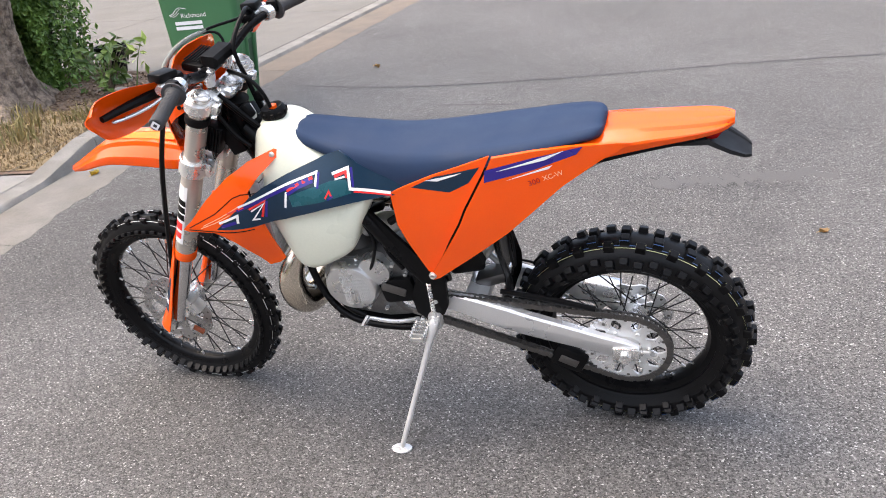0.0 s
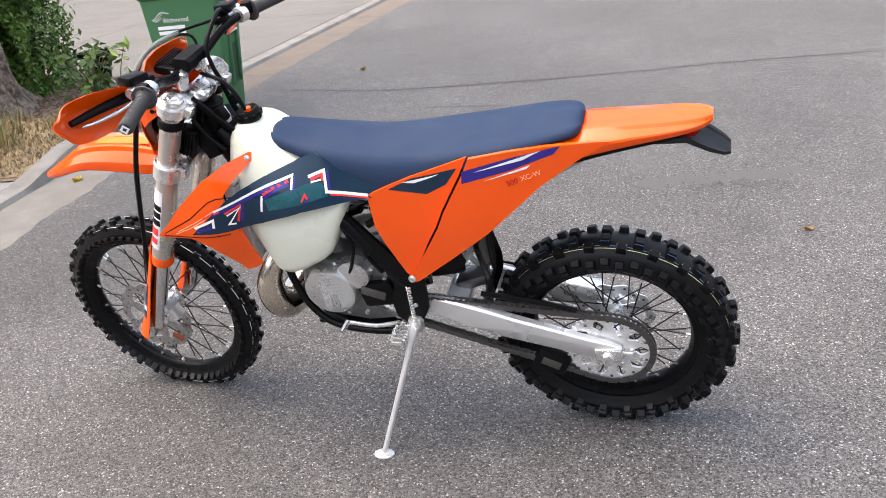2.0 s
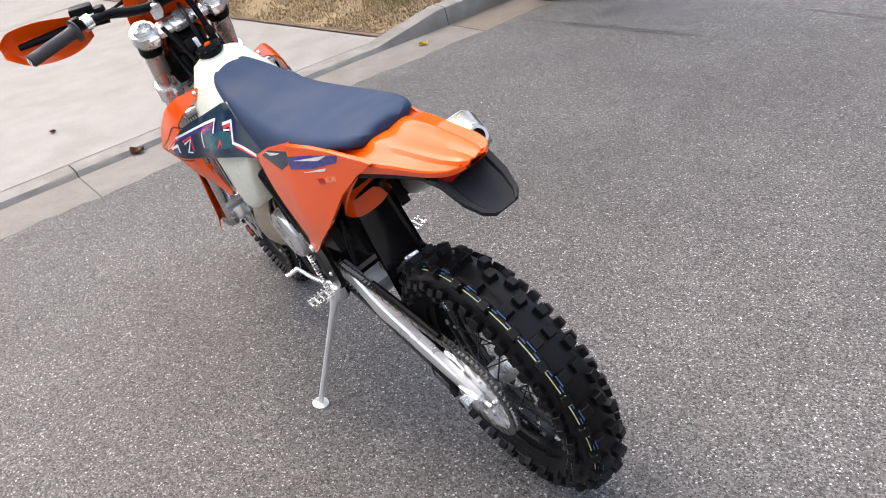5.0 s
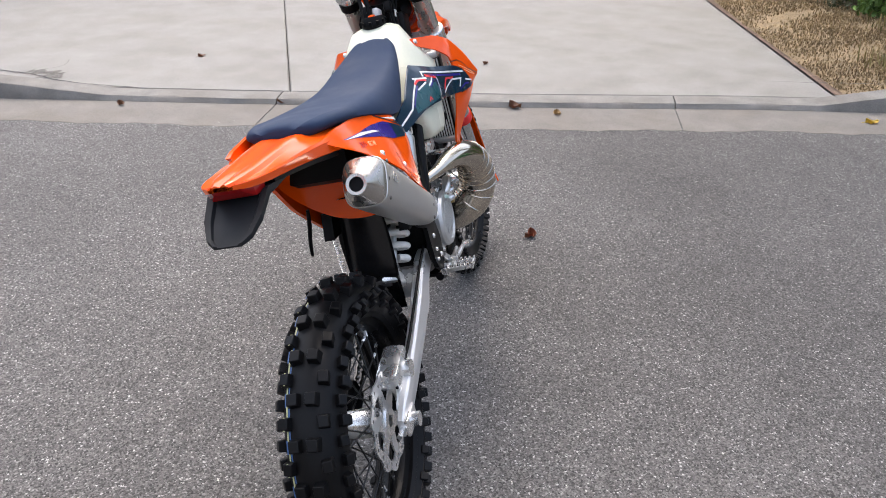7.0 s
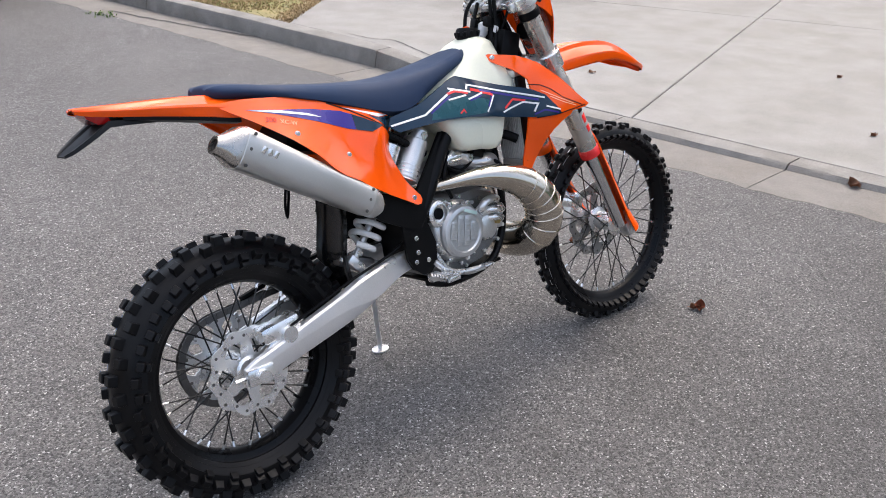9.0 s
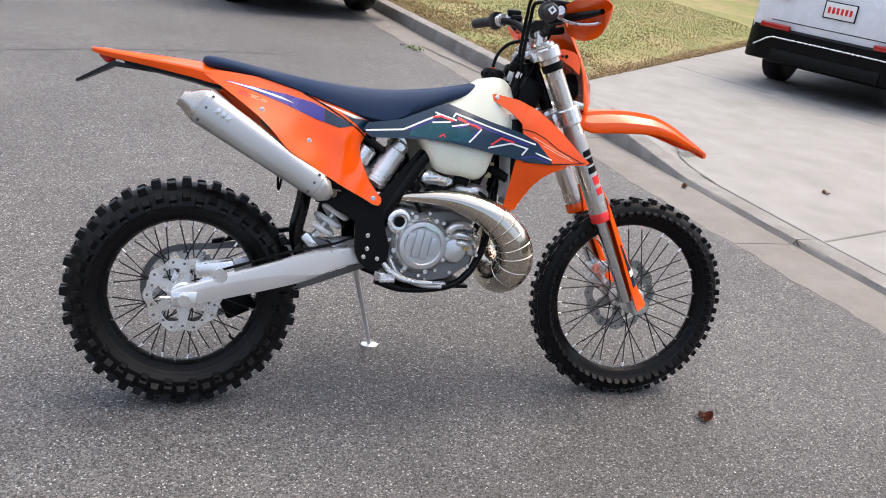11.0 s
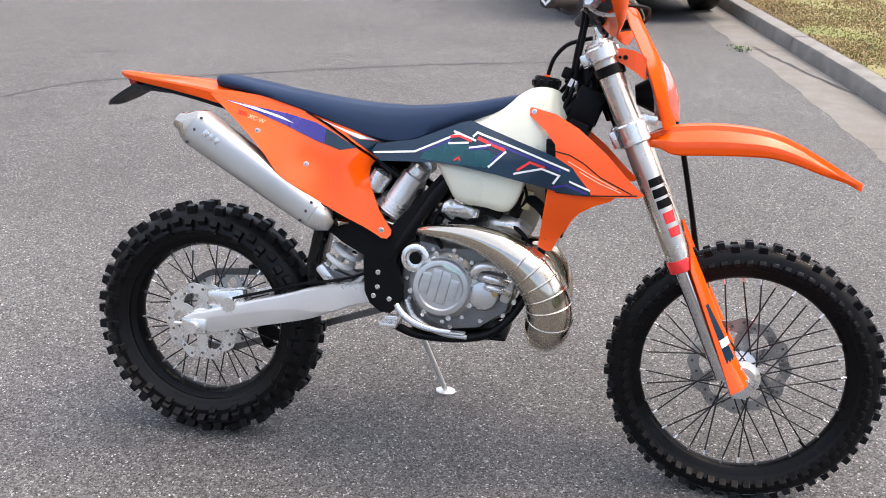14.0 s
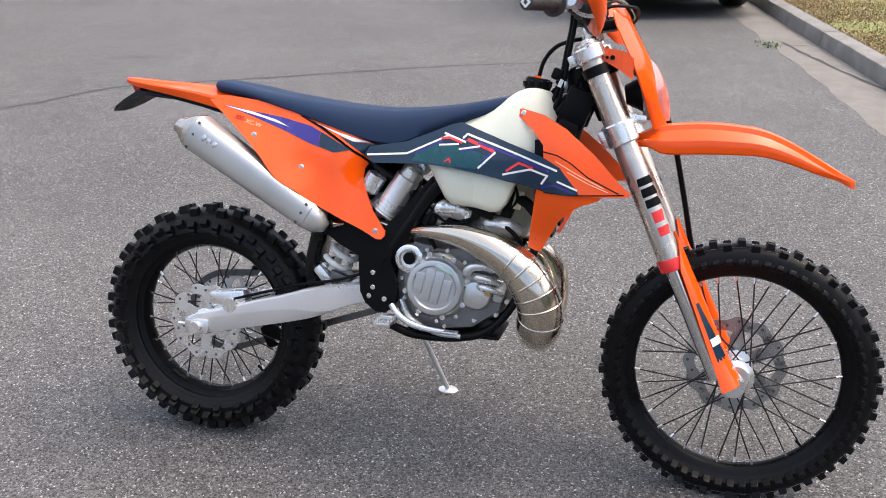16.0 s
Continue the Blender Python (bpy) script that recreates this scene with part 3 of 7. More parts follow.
                bm.faces.new([bm.verts.new(p) for p in ring])
        part("colour_line", bm, material, rim, "thin factory colour line on the tread", smooth=0)
    hub = [(0.014, -hub_w / 2), (0.032, -hub_w / 2), (0.036, -hub_w / 2 + 0.004), (0.046, -hub_w / 2 + 0.008), (0.046, -hub_w / 2 + 0.014), (0.03, -hub_w / 2 + 0.02), (0.034, 0),
           (0.03, hub_w / 2 - 0.02), (0.046, hub_w / 2 - 0.014), (0.046, hub_w / 2 - 0.008), (0.036, hub_w / 2 - 0.004), (0.032, hub_w / 2), (0.014, hub_w / 2)]
    part("hub", turned(hub, 40), BRIGHT, rim, "machined silver hub")
    for k in range(36):
        a = 2 * math.pi * (k + 0.5) / 36
        sy = 1 if k % 2 else -1
        cross = 0.75 if (k // 2) % 2 else -0.75
        p0 = Vector((0.043 * math.cos(a + cross), sy * (hub_w / 2 - 0.011), 0.043 * math.sin(a + cross)))
        p1 = Vector(((rim_r - 0.02) * math.cos(a), sy * 0.006, (rim_r - 0.02) * math.sin(a)))
        out = (p1 - p0).normalized()
        part("spoke", rod(p0, p1, 0.0021, 6), SPOKE, rim)
        part("nipple", rod(p1 + out * 0.004, p1 - out * 0.016, 0.0038, 6), BRIGHT, rim)
    part("valve_stem", rod((rim_r * 0.707 - 0.004, 0, -rim_r * 0.707 + 0.004), (rim_r * 0.707 - 0.03, 0, -rim_r * 0.707 + 0.03), 0.004, 8), BLACK, rim)
    return rim


def rotor(name, rim, y, radius, inner, waves, material, thick=0.004, arms=6, label="", teeth=0):
    """A wavy brake disc, or with teeth a sprocket: ring, arms and inner ring."""
    bm = bmesh.new()
    n = 240

    def ring(r_out, r_in):
        rows = []
        for yy in (y - thick / 2, y + thick / 2):
            for r in (r_in, r_out):
                row = []
                for k in range(n):
                    a = 2 * math.pi * k / n
                    row.append(bm.verts.new((r(a) * math.cos(a), yy, r(a) * math.sin(a))))
                rows.append(row)
        for p, q in ((0, 1), (1, 3), (3, 2), (2, 0)):
            for k in range(n):
                j = (k + 1) % n
                bm.faces.new((rows[p][k], rows[p][j], rows[q][j], rows[q][k]))

    if teeth:
        # two scalloped rings that overlap leave a round of oval windows
        ring(lambda a: radius - 0.001 + 0.0042 * math.cos(teeth * a), lambda a: radius * 0.745 + 0.0165 * math.cos(10 * a))
        sprocket = part(name, bm, material, rim, label, smooth=30)
        bm = bmesh.new()
        thick *= 0.86
        ring(lambda a: radius * 0.665 - 0.0160 * math.cos(10 * a), lambda a: inner)
        for k in range(10):
            a = 2 * math.pi * (k + 0.5) / 10
            c = Vector((math.cos(a) * radius * 0.86, y, math.sin(a) * radius * 0.86))
            part("drill_hole", rod(c - Vector((0, 0.0036, 0)), c + Vector((0, 0.0036, 0)), 0.0048, 10), STEEL, sprocket)
        for k in range(6):
            a = 2 * math.pi * k / 6
            c = Vector((math.cos(a) * radius * 0.50, y + 0.003, math.sin(a) * radius * 0.50))
            part("sprocket_bolt", bolt_mesh(c, (0, 1, 0), 0.006, 0.005), BRIGHT, sprocket)
    else:
        ring(lambda a: radius + 0.0045 * math.cos(waves * a), lambda a: radius * 0.74 + 0.007 * math.cos(arms * a))
        disc = part(name, bm, material, rim, label, smooth=30)
        for k in range(waves):
            for r, d in ((0.93, 0), (0.85, 0.5)):
                a = 2 * math.pi * (k + d) / waves
                c = Vector((math.cos(a) * radius * r, y, math.sin(a) * radius * r))
                part("drill_hole", rod(c - Vector((0, thick * 0.52, 0)), c + Vector((0, thick * 0.52, 0)), 0.0042, 8), STEEL, disc)
        bm = bmesh.new()
        thick *= 0.86
        low, high = inner + 0.010, radius * 0.745
        ring(lambda a: (low + high) / 2 - (high - low) / 2 * math.copysign(abs(math.cos(arms * a)) ** 0.7, math.cos(arms * a)), lambda a: inner)
    return part("sprocket_ring" if teeth else "disc_carrier", bm, material, rim, smooth=30)



YELLOW = surface("yellow_line", (0.55, 0.55, 0.28), 0.5, vary=0.1, bump=0)
BLUE_LINE = surface("blue_line", (0.04, 0.10, 0.24), 0.5, vary=0.1, bump=0)
FRONT = STEER @ Matrix.Translation((1.484, 0.0, 0.0))
rear_wheel = wheel("rear_wheel", Matrix.Identity(4), 0.342, 0.150, 0.236, 0.062, 48, 0.13, [(0.031, BLUE_LINE), (0.037, YELLOW)])
front_wheel = wheel("front_wheel", FRONT, 0.352, 0.092, 0.278, 0.046, 62, 0.11, [(-0.022, WHITE), (0.022, WHITE)])
rotor("brake_disc", rear_wheel, -0.058, 0.110, 0.034, 10, BRIGHT, label="wavy steel rear brake disc")
rotor("sprocket", rear_wheel, 0.084, 0.121, 0.04, 0, surface("sprocket_alloy", (0.80, 0.80, 0.79), 0.33, metal=0.6, vary=0.06, scale=20, fine=300, bump=0.1), 0.007, 6, "silver rear sprocket with cut-outs", teeth=48)
rotor("brake_disc", front_wheel, 0.056, 0.130, 0.036, 12, surface("disc_steel", (.42, .42, .42), .3, metal=.9, vary=.12, scale=25, fine=300, bump=.1, height=.0003), label="wavy steel front brake disc")
part("axle_spacer", turned([(0.012, 0.058), (0.028, 0.058), (0.03, 0.075), (0.022, 0.1), (0.012, 0.1)], 24), BRIGHT, rear_wheel)
part("sprocket_carrier", turned([(0.02, 0.05), (0.052, 0.06), (0.052, 0.08), (0.034, 0.092), (0.02, 0.092)], 32), BRIGHT, rear_wheel)


# ---- bodywork ----
SIDE = bend([(1.185, .466, .214), (.883, .648, .092), (1.05, .56, .192), (.96, .60, .166), (.78, .55, .152), (.65, .585, .106), (.75, .622, .102), (.62, .53, .125), (.52, .52, .115), (.985, .315, .158), (1.0, .45, .2), (.93, .47, .172)])
FLANK = bend([(.51, .27, .123), (.58, .54, .122), (.3, .63, .114), (.1, .62, .095), (0, .67, .084), (-.26, .69, .04), (.4, .45, .13), (.25, .45, .118)])
FLANK_R = bend([(.096, .603, .122), (.177, .543, .160), (.227, .497, .178), (.278, .444, .186), (.328, .418, .180), (.371, .389, .170), (.438, .351, .152), (.496, .323, .136), (.194, .556, .148), (.329, .478, .150), (.531, .321, .129), (.04, .648, .088),
                (.168, .645, .100), (.254, .623, .106), (.321, .605, .112), (.431, .569, .122), (.47, .535, .124), (.450, .50, .140), (.40, .44, .152), (.446, .44, .142), (.489, .500, .108), (.487, .459, .106), (.500, .412, .111), (.519, .369, .117), (.544, .336, .122), (-.26, .69, .04)], .02)


def stroke(name, line, width, height, side, material, parent, lift=0.003):
    """A painted line on a bent panel."""
    p = [Vector((x, z)) for x, z in line]
    left, right = [], []
    for i, q in enumerate(p):
        a = (q - p[i - 1]).normalized() if i else None
        b = (p[i + 1] - q).normalized() if i + 1 < len(p) else None
        d = ((a or b) + (b or a))
        d = d.normalized() if d.length > 0.2 else (a or b)
        n = Vector((-d.y, d.x))
        k = 1 / max(n.dot(Vector((-(a or b).y, (a or b).x))), 0.5)
        left.append(q + n * width / 2 * k)
        right.append(q - n * width / 2 * k)
    return panel(name, [tuple(q) for q in left + right[::-1]], height, side, material, parent, 0.0004, lift, step=0.02)


# seat
seat_rows = [  # x, top, edge height, half width at the edge
    (.034, .684, .680, .040), (.040, .692, .676, .062), (.06, .695, .673, .080), (.12, .688, .664, .096), (.20, .674, .646, .106), (.29, .661, .622, .113), (.38, .650, .594, .117), (.46, .643, .568, .117),
    (.54, .640, .552, .113), (.60, .642, .560, .107), (.66, .648, .588, .100), (.72, .656, .614, .090), (.77, .665, .632, .080), (.82, .676, .648, .067), (.846, .682, .660, .054), (.858, .681, .672, .035)]
rings = []
for x, top, low, w in [tuple(q) for q in curve(seat_rows, 3)]:
    d = top - low
    flat = w * 0.70
    rings.append([(x, y, z) for y, z in ((-w, low), (-w * 1.0, low + d * 0.35), (-(w * 0.93), low + d * 0.66), (-flat - (w - flat) * 0.45, top - d * 0.11), (-flat, top - 0.004), (-flat * 0.5, top + 0.0005), (0, top + 0.002),
                                         (flat * 0.5, top + 0.0005), (flat, top - 0.004), (flat + (w - flat) * 0.45, top - d * 0.11), (w * 0.93, low + d * 0.66), (w, low + d * 0.35), (w, low), (w * 0.8, low - 0.012), (-w * 0.8, low - 0.012))])
part("seat", loft(rings), BLUE_SEAT, bike, "long slim blue seat", smooth=60)

# tank: a body under the seat's nose and a lobe on each side
tank_rows = [  # x, top, half width of the top, shoulder, outer y, left bottom, right bottom
    (.63, .585, .05, .56, .112, .535, .525), (.665, .60, .055, .575, .130, .475, .50), (.70, .615, .06, .585, .140, .41, .445), (.73, .624, .063, .593, .146, .350, .408), (.80, .645, .07, .61, .152, .308, .399),
    (.845, .675, .072, .63, .152, .289, .391), (.875, .697, .072, .645, .150, .284, .412), (.905, .708, .070, .65, .148, .302, .49), (.935, .708, .064, .65, .142, .39, .52), (.962, .695, .055, .64, .130, .46, .53), (.985, .66, .04, .62, .108, .54, .55)]
rings = []
for x, top, tw, sh, oy, zl, zr in [tuple(q) for q in curve(tank_rows, 3)]:
    r = 0.015
    rings.append([(x, y, z) for y, z in (
        (0, top), (tw * .6, top - .002), (tw, top - .012), (tw + (oy - tw) * .22, (top + sh) / 2 - .012), (tw + (oy - tw) * .62, sh - .035), (oy, (sh + zl) / 2 - .01), (oy * .985, zl + r * 1.4), (oy - r * .6, zl + r * .25), (oy - r * 1.8, zl), (.055, zl + .004), (.035, zl + .03),
        (.02, max(zl, zr) + .05), (-.02, max(zl, zr) + .05), (-.035, zr + .03), (-.055, zr + .004), (-oy + r * 1.8, zr), (-oy + r * .6, zr + r * .25), (-oy * .985, zr + r * 1.4), (-oy, (sh + zr) / 2 - .01), (-tw - (oy - tw) * .62, sh - .035), (-tw - (oy - tw) * .22, (top + sh) / 2 - .012), (-tw, top - .012), (-tw * .6, top - .002))])
tank = part("fuel_tank", loft(rings), TANK, bike, "milky white translucent fuel tank", smooth=60)
cap = part("filler_cap", turned([(0.001, .006), (.014, .012), (.030, .018), (.034, .012), (.036, -.006), (.030, -.016), (.001, -.016)], 24, (0, 0, 0), "z"), BLACK, tank, "black ribbed filler cap")
cap.matrix_local = Matrix.Translation((.922, .004, .716)) @ Euler((0, radians(8), 0)).to_matrix().to_4x4()
bm = bmesh.new()
for k in range(10):
    a = 2 * math.pi * k / 10
    add_box(bm, (.922 + .034 * math.cos(a), .004 + .034 * math.sin(a), .718), (.008, .010, .016), .002, (0, 8, math.degrees(a)))
part("cap_grip", bm, BLACK, tank)
part("vent_plug", turned([(0.001, .024), (.010, .022), (.011, .014), (.001, .012)], 16, (.920, .004, .716), "z"), ORANGE, tank, "orange vent plug")

for s, side_name in ((1, "left"), (-1, "right")):
    upper = panel("shroud", [(.872, .650), (.90, .656), (.962, .643), (1.02, .613), (1.091, .556), (1.15, .497), (1.186, .467), (1.17, .460), (1.10, .456), (1.03, .455), (.955, .462), (.95, .50), (.970, .54), (.966, .572), (.936, .605), (.892, .637)], SIDE, s, ORANGE, bike, .005, .002, label="glossy orange tank shroud")
    low = panel("shroud_wing", [(.952, .470), (1.03, .462), (1.11, .460), (1.075, .44), (1.047, .415), (.992, .305), (.960, .312), (.938, .328)] if s > 0 else [(.956, .470), (1.03, .462), (1.12, .458), (1.108, .447), (1.070, .433), (1.038, .413), (1.014, .385), (.974, .306), (.962, .305), (.940, .315), (.947, .385)], SIDE, s, ORANGE, bike, .005, -.002, label="lower orange shroud wing")
    if s > 0:
        edge = [(.49, .545), (.488, .573), (.562, .575), (.609, .584), (.667, .614), (.715, .647), (.75, .639), (.85, .602), (.93, .575), (.966, .556), (1.02, .515), (1.08, .468), (1.03, .468), (.967, .468), (.885, .478), (.84, .491), (.763, .512), (.64, .525), (.573, .532)]
        strokes = [(WHITE, .006, [(1.000, .534), (.778, .602), (.781, .571)]), (WHITE, .006, [(.876, .514), (.868, .556)]), (RED, .007, [(.866, .559), (.828, .577), (.789, .590)]), (VIOLET, .008, [(.866, .550), (.828, .569), (.789, .583)]),
                   (WHITE, .007, [(.735, .596), (.693, .607), (.689, .556), (.582, .539)]), (RED, .007, [(.729, .589), (.699, .598), (.697, .583)]), (VIOLET, .006, [(.684, .607), (.681, .560)]), (RED, .004, [(.680, .548), (.580, .533)]), (WHITE, .004, [(.728, .583), (.702, .586)]),
                   (WHITE, .007, [(1.066, .489), (1.007, .510), (1.010, .487)]), (WHITE, .005, [(.968, .517), (.931, .534), (.968, .491), (.951, .489)]), (RED, .006, [(.972, .524), (.928, .541), (.944, .494)]), (VIOLET, .006, [(.922, .540), (.935, .492)]),
                   (VIOLET, .008, [(1.005, .524), (.90, .556), (.800, .586)]), (VIOLET, .006, [(.772, .602), (.775, .566)]), (VIOLET, .009, [(1.062, .478), (1.015, .490)]), (RED, .005, [(.756, .540), (.745, .557), (.738, .541)]), (VIOLET, .005, [(.750, .536), (.735, .545)]), (RED, .004, [(1.035, .518), (.985, .532)])]
    else:
        edge = [(.492, .520), (.505, .541), (.56, .551), (.606, .559), (.664, .583), (.722, .608), (.749, .615), (.80, .597), (.876, .571), (.950, .549), (.972, .541), (1.012, .520), (1.026, .503), (1.056, .470), (1.062, .458), (1.03, .456), (.973, .461), (.884, .476), (.827, .488), (.738, .502), (.676, .505), (.60, .503), (.518, .499)]
        strokes = [(WHITE, .005, [(.499, .519), (.61, .529), (.72, .581)]), (WHITE, .005, [(.707, .586), (.768, .567)]), (RED, .006, [(.698, .572), (.724, .576), (.758, .565)]), (WHITE, .0045, [(.696, .556), (.750, .561)]),
                   (WHITE, .005, [(.759, .576), (.769, .587), (1.006, .513)]), (RED, .008, [(.772, .574), (.843, .548)]), (WHITE, .005, [(.846, .546), (.805, .505)]), (WHITE, .0045, [(.752, .549), (.806, .559)]), (VIOLET, .005, [(.756, .545), (.800, .553)]),
                   (WHITE, .005, [(.868, .493), (.938, .511), (.982, .499), (.968, .478)]), (RED, .006, [(.876, .502), (.907, .524), (.945, .514)]), (WHITE, .0045, [(1.007, .488), (1.058, .470)]), (RED, .004, [(.715, .515), (.728, .524), (.732, .514)]),
                   (VIOLET, .006, [(.80, .568), (.88, .543), (.985, .510)]), (VIOLET, .005, [(.838, .546), (.812, .518)]), (VIOLET, .005, [(.968, .470), (1.00, .478), (1.05, .462)]), (VIOLET, .004, [(.63, .530), (.705, .566)])]
        patches = [[(.625, .512), (.640, .538), (.690, .556), (.745, .556), (.800, .545), (.825, .535), (.800, .503), (.70, .508)]]
    if s > 0:
        patches = [[(.739, .581), (.699, .579), (.686, .545), (.775, .531), (.855, .516), (.862, .545), (.800, .566)]]
    navy = panel("graphic_panel", edge, SIDE, s, NAVY, bike, .004, .0045, label="navy sticker panel with white and red strokes")
    for outline in patches:
        panel("teal_print", outline, SIDE, s, TEAL, navy, .0003, .0048)
    for material, w, line in strokes:
        stroke("painted_stroke", line, w, SIDE, s, material, navy, .0052)
    groove = [(.915, .563), (.985, .568), (1.011, .560), (1.073, .516), (1.165, .472)] if s > 0 else [(.962, .557), (1.002, .550), (1.037, .533), (1.08, .502), (1.155, .468)]
    stroke("shroud_groove", groove, .0026, SIDE, s, BLACK, upper, .0024)
    stroke("shroud_groove", [(.975, .459), (1.05, .457), (1.11, .461), (1.168, .466)], .003, SIDE, s, BLACK, upper, .0024)
    for line, w in (([(1.0, .535), (1.06, .505), (1.12, .478)], .002), ([(1.03, .512), (1.08, .488), (1.13, .470)], .002)):
        stroke("print_line", line, w, SIDE, s, PALE_ORANGE, upper, .0026)
    part("shroud_bolt", bolt_mesh((.905, s * (SIDE(.905, .645) + .003), .645), (0, s, .2), .006, .004), BRIGHT, upper)

# side panels
front_l = panel("side_panel", [(.585, .538), (.527, .565), (.459, .594), (.305, .6455), (.329, .598), (.389, .495), (.411, .449), (.444, .393), (.509, .268), (.525, .281), (.565, .381), (.583, .438)], FLANK, 1, ORANGE, bike, .005, 0, label="smooth orange airbox cover")
rear_l = panel("tail_panel", [(.2, .660), (.109, .668), (.0, .672), (-.034, .670), (.0, .648), (.034, .629), (.134, .558), (.276, .429), (.378, .351), (.49, .265), (.508, .259), (.52, .266), (.507, .283), (.4355, .397), (.4025, .452), (.381, .498), (.3205, .601), (.298, .646)], FLANK, 1, ORANGE, bike, .010, .012, label="orange tail side panel")
# black sheet added behind the gap, painting the shade between the two panels
panel("gap_shade", [(.300, .640), (.330, .640), (.395, .50), (.42, .455), (.455, .40), (.512, .29), (.495, .285), (.42, .40), (.385, .455), (.365, .50)], FLANK, 1, BLACK, bike, .003, -.006)
panel("navy_flash", [(.522, .557), (.455, .590), (.332, .617), (.365, .573), (.419, .546)], FLANK, 1, NAVY, front_l, .0004, .0012)
panel("violet_flash", [(.318, .614), (.20, .643), (.076, .668), (.092, .648), (.197, .611), (.322, .580)], FLANK, 1, VIOLET, rear_l, .0004, 0.0132)
panel("white_flash", [(.481, .579), (.38, .602), (.399, .594), (.447, .578)], FLANK, 1, WHITE, front_l, .0004, .0022)
panel("white_flash", [(.288, .611), (.12, .660), (.167, .637)], FLANK, 1, WHITE, rear_l, .0004, 0.0142)
panel("white_flash", [(.265, .585), (.15, .622), (.16, .612)], FLANK, 1, WHITE, rear_l, .0004, 0.0132)
panel_r = panel("side_panel", [(.020, .655), (.10, .655), (.18, .647), (.26, .630), (.313, .612), (.37, .583), (.427, .550), (.484, .512), (.500, .496), (.490, .480), (.487, .459), (.491, .435), (.501, .411), (.519, .370), (.544, .336), (.557, .320), (.557, .308), (.548, .299), (.534, .300), (.496, .321), (.438, .350), (.371, .388), (.328, .416), (.290, .436), (.270, .450), (.257, .462), (.227, .498), (.200, .524), (.177, .544), (.135, .576), (.096, .604), (.055, .630)], FLANK_R, -1, ORANGE, bike, .005, .002, label="orange side panel over the silencer")
panel("violet_flash", [(.090, .631), (.164, .619), (.261, .605), (.343, .586), (.372, .573), (.372, .534), (.350, .540), (.268, .573), (.184, .602)], FLANK_R, -1, VIOLET, panel_r, .0004, .0032)
panel("navy_flash", [(.3725, .573), (.402, .559), (.459, .529), (.416, .521), (.3725, .534)], FLANK_R, -1, NAVY, panel_r, .0004, .0032)
panel("white_flash", [(.092, .629), (.175, .616), (.250, .596), (.284, .581), (.215, .600)], FLANK_R, -1, WHITE, panel_r, .0004, .0042)
strip = panel("seat_edge_strip", [(.20, .655), (.318, .611), (.372, .586), (.429, .553), (.486, .515), (.502, .500), (.520, .520), (.520, .560), (.44, .575), (.36, .602), (.27, .635)], FLANK_R, -1, ORANGE, bike, .004, -.004, label="orange strip below the seat")
panel("seat_edge_flash", [(.352, .594), (.424, .571), (.502, .549), (.462, .551)], FLANK_R, -1, WHITE, strip, .0006, -.0032)
panel("seat_edge_navy", [(.424, .563), (.462, .550), (.515, .545), (.515, .520), (.498, .508), (.47, .532)], FLANK_R, -1, NAVY, strip, .0006, -.0030)
stroke("panel_seam", [(.312, .611), (.37, .583), (.427, .550), (.484, .512), (.500, .497)], .003, FLANK_R, -1, BLACK, panel_r, .0028)
for x, z in ((.194, .556), (.329, .478), (.531, .319)):
    part("panel_bolt", bolt_mesh((x, -FLANK_R(x, z) - .002, z), (0, -1, 0), .0065, .003), BRIGHT, panel_r)
part("panel_bolt", bolt_mesh((.510, FLANK(.51, .272) + .013, .272), (0, 1, 0), .009, .005), BRIGHT, rear_l)


def lettering(text, size, m, material, parent, name="lettering"):
    """Raised text with the built-in font, as a mesh."""
    cu = bpy.data.curves.new(name, "FONT")
    cu.body, cu.size, cu.extrude, cu.align_x = text, size, 0.0003, "CENTER"
    tmp = bpy.data.objects.new(name, cu)
    me = bpy.data.meshes.new_from_object(tmp)
    bpy.data.objects.remove(tmp)
    me.materials.clear()
    me.materials.append(material)
    ob = new(name, me)
    ob.parent = parent
    ob.matrix_local = m
    return ob


def on_panel(x, z, height, side, lift, slope):
    """A pose on a bent panel: text runs along it, outwards is its z. slope: degrees of the line."""
    y = height(x, z) + lift
    gx, gz = (height(x + .01, z) - height(x - .01, z)) / .02, (height(x, z + .01) - height(x, z - .01)) / .02
    n = Vector((-side * gx * side, side, -gz)).normalized() if side > 0 else Vector((-gx, -1, -gz)).normalized()
    run = Vector((-side * math.cos(radians(slope)), 0, math.sin(radians(slope))))
    run = (run - n * run.dot(n)).normalized()
    up = n.cross(run)
    return Matrix.Translation((x, side * y, z)) @ Matrix((run, up, n)).transposed().to_4x4()


DARK_RED = surface("dark_red_print", (0.42, 0.012, 0.012), 0.3, vary=0.05, fine=300, bump=0.02)
lettering("300", .021, on_panel(.196, .571, FLANK, 1, .0135, 17), DARK_RED, rear_l)
lettering("XC-W", .019, on_panel(.150, .587, FLANK, 1, .0135, 17), PALE_ORANGE, rear_l)
lettering("300", .019, on_panel(.140, .594, FLANK_R, -1, .0035, -17), DARK_RED, panel_r)
lettering("XC-W", .017, on_panel(.184, .581, FLANK_R, -1, .0035, -17), PALE_ORANGE, panel_r)

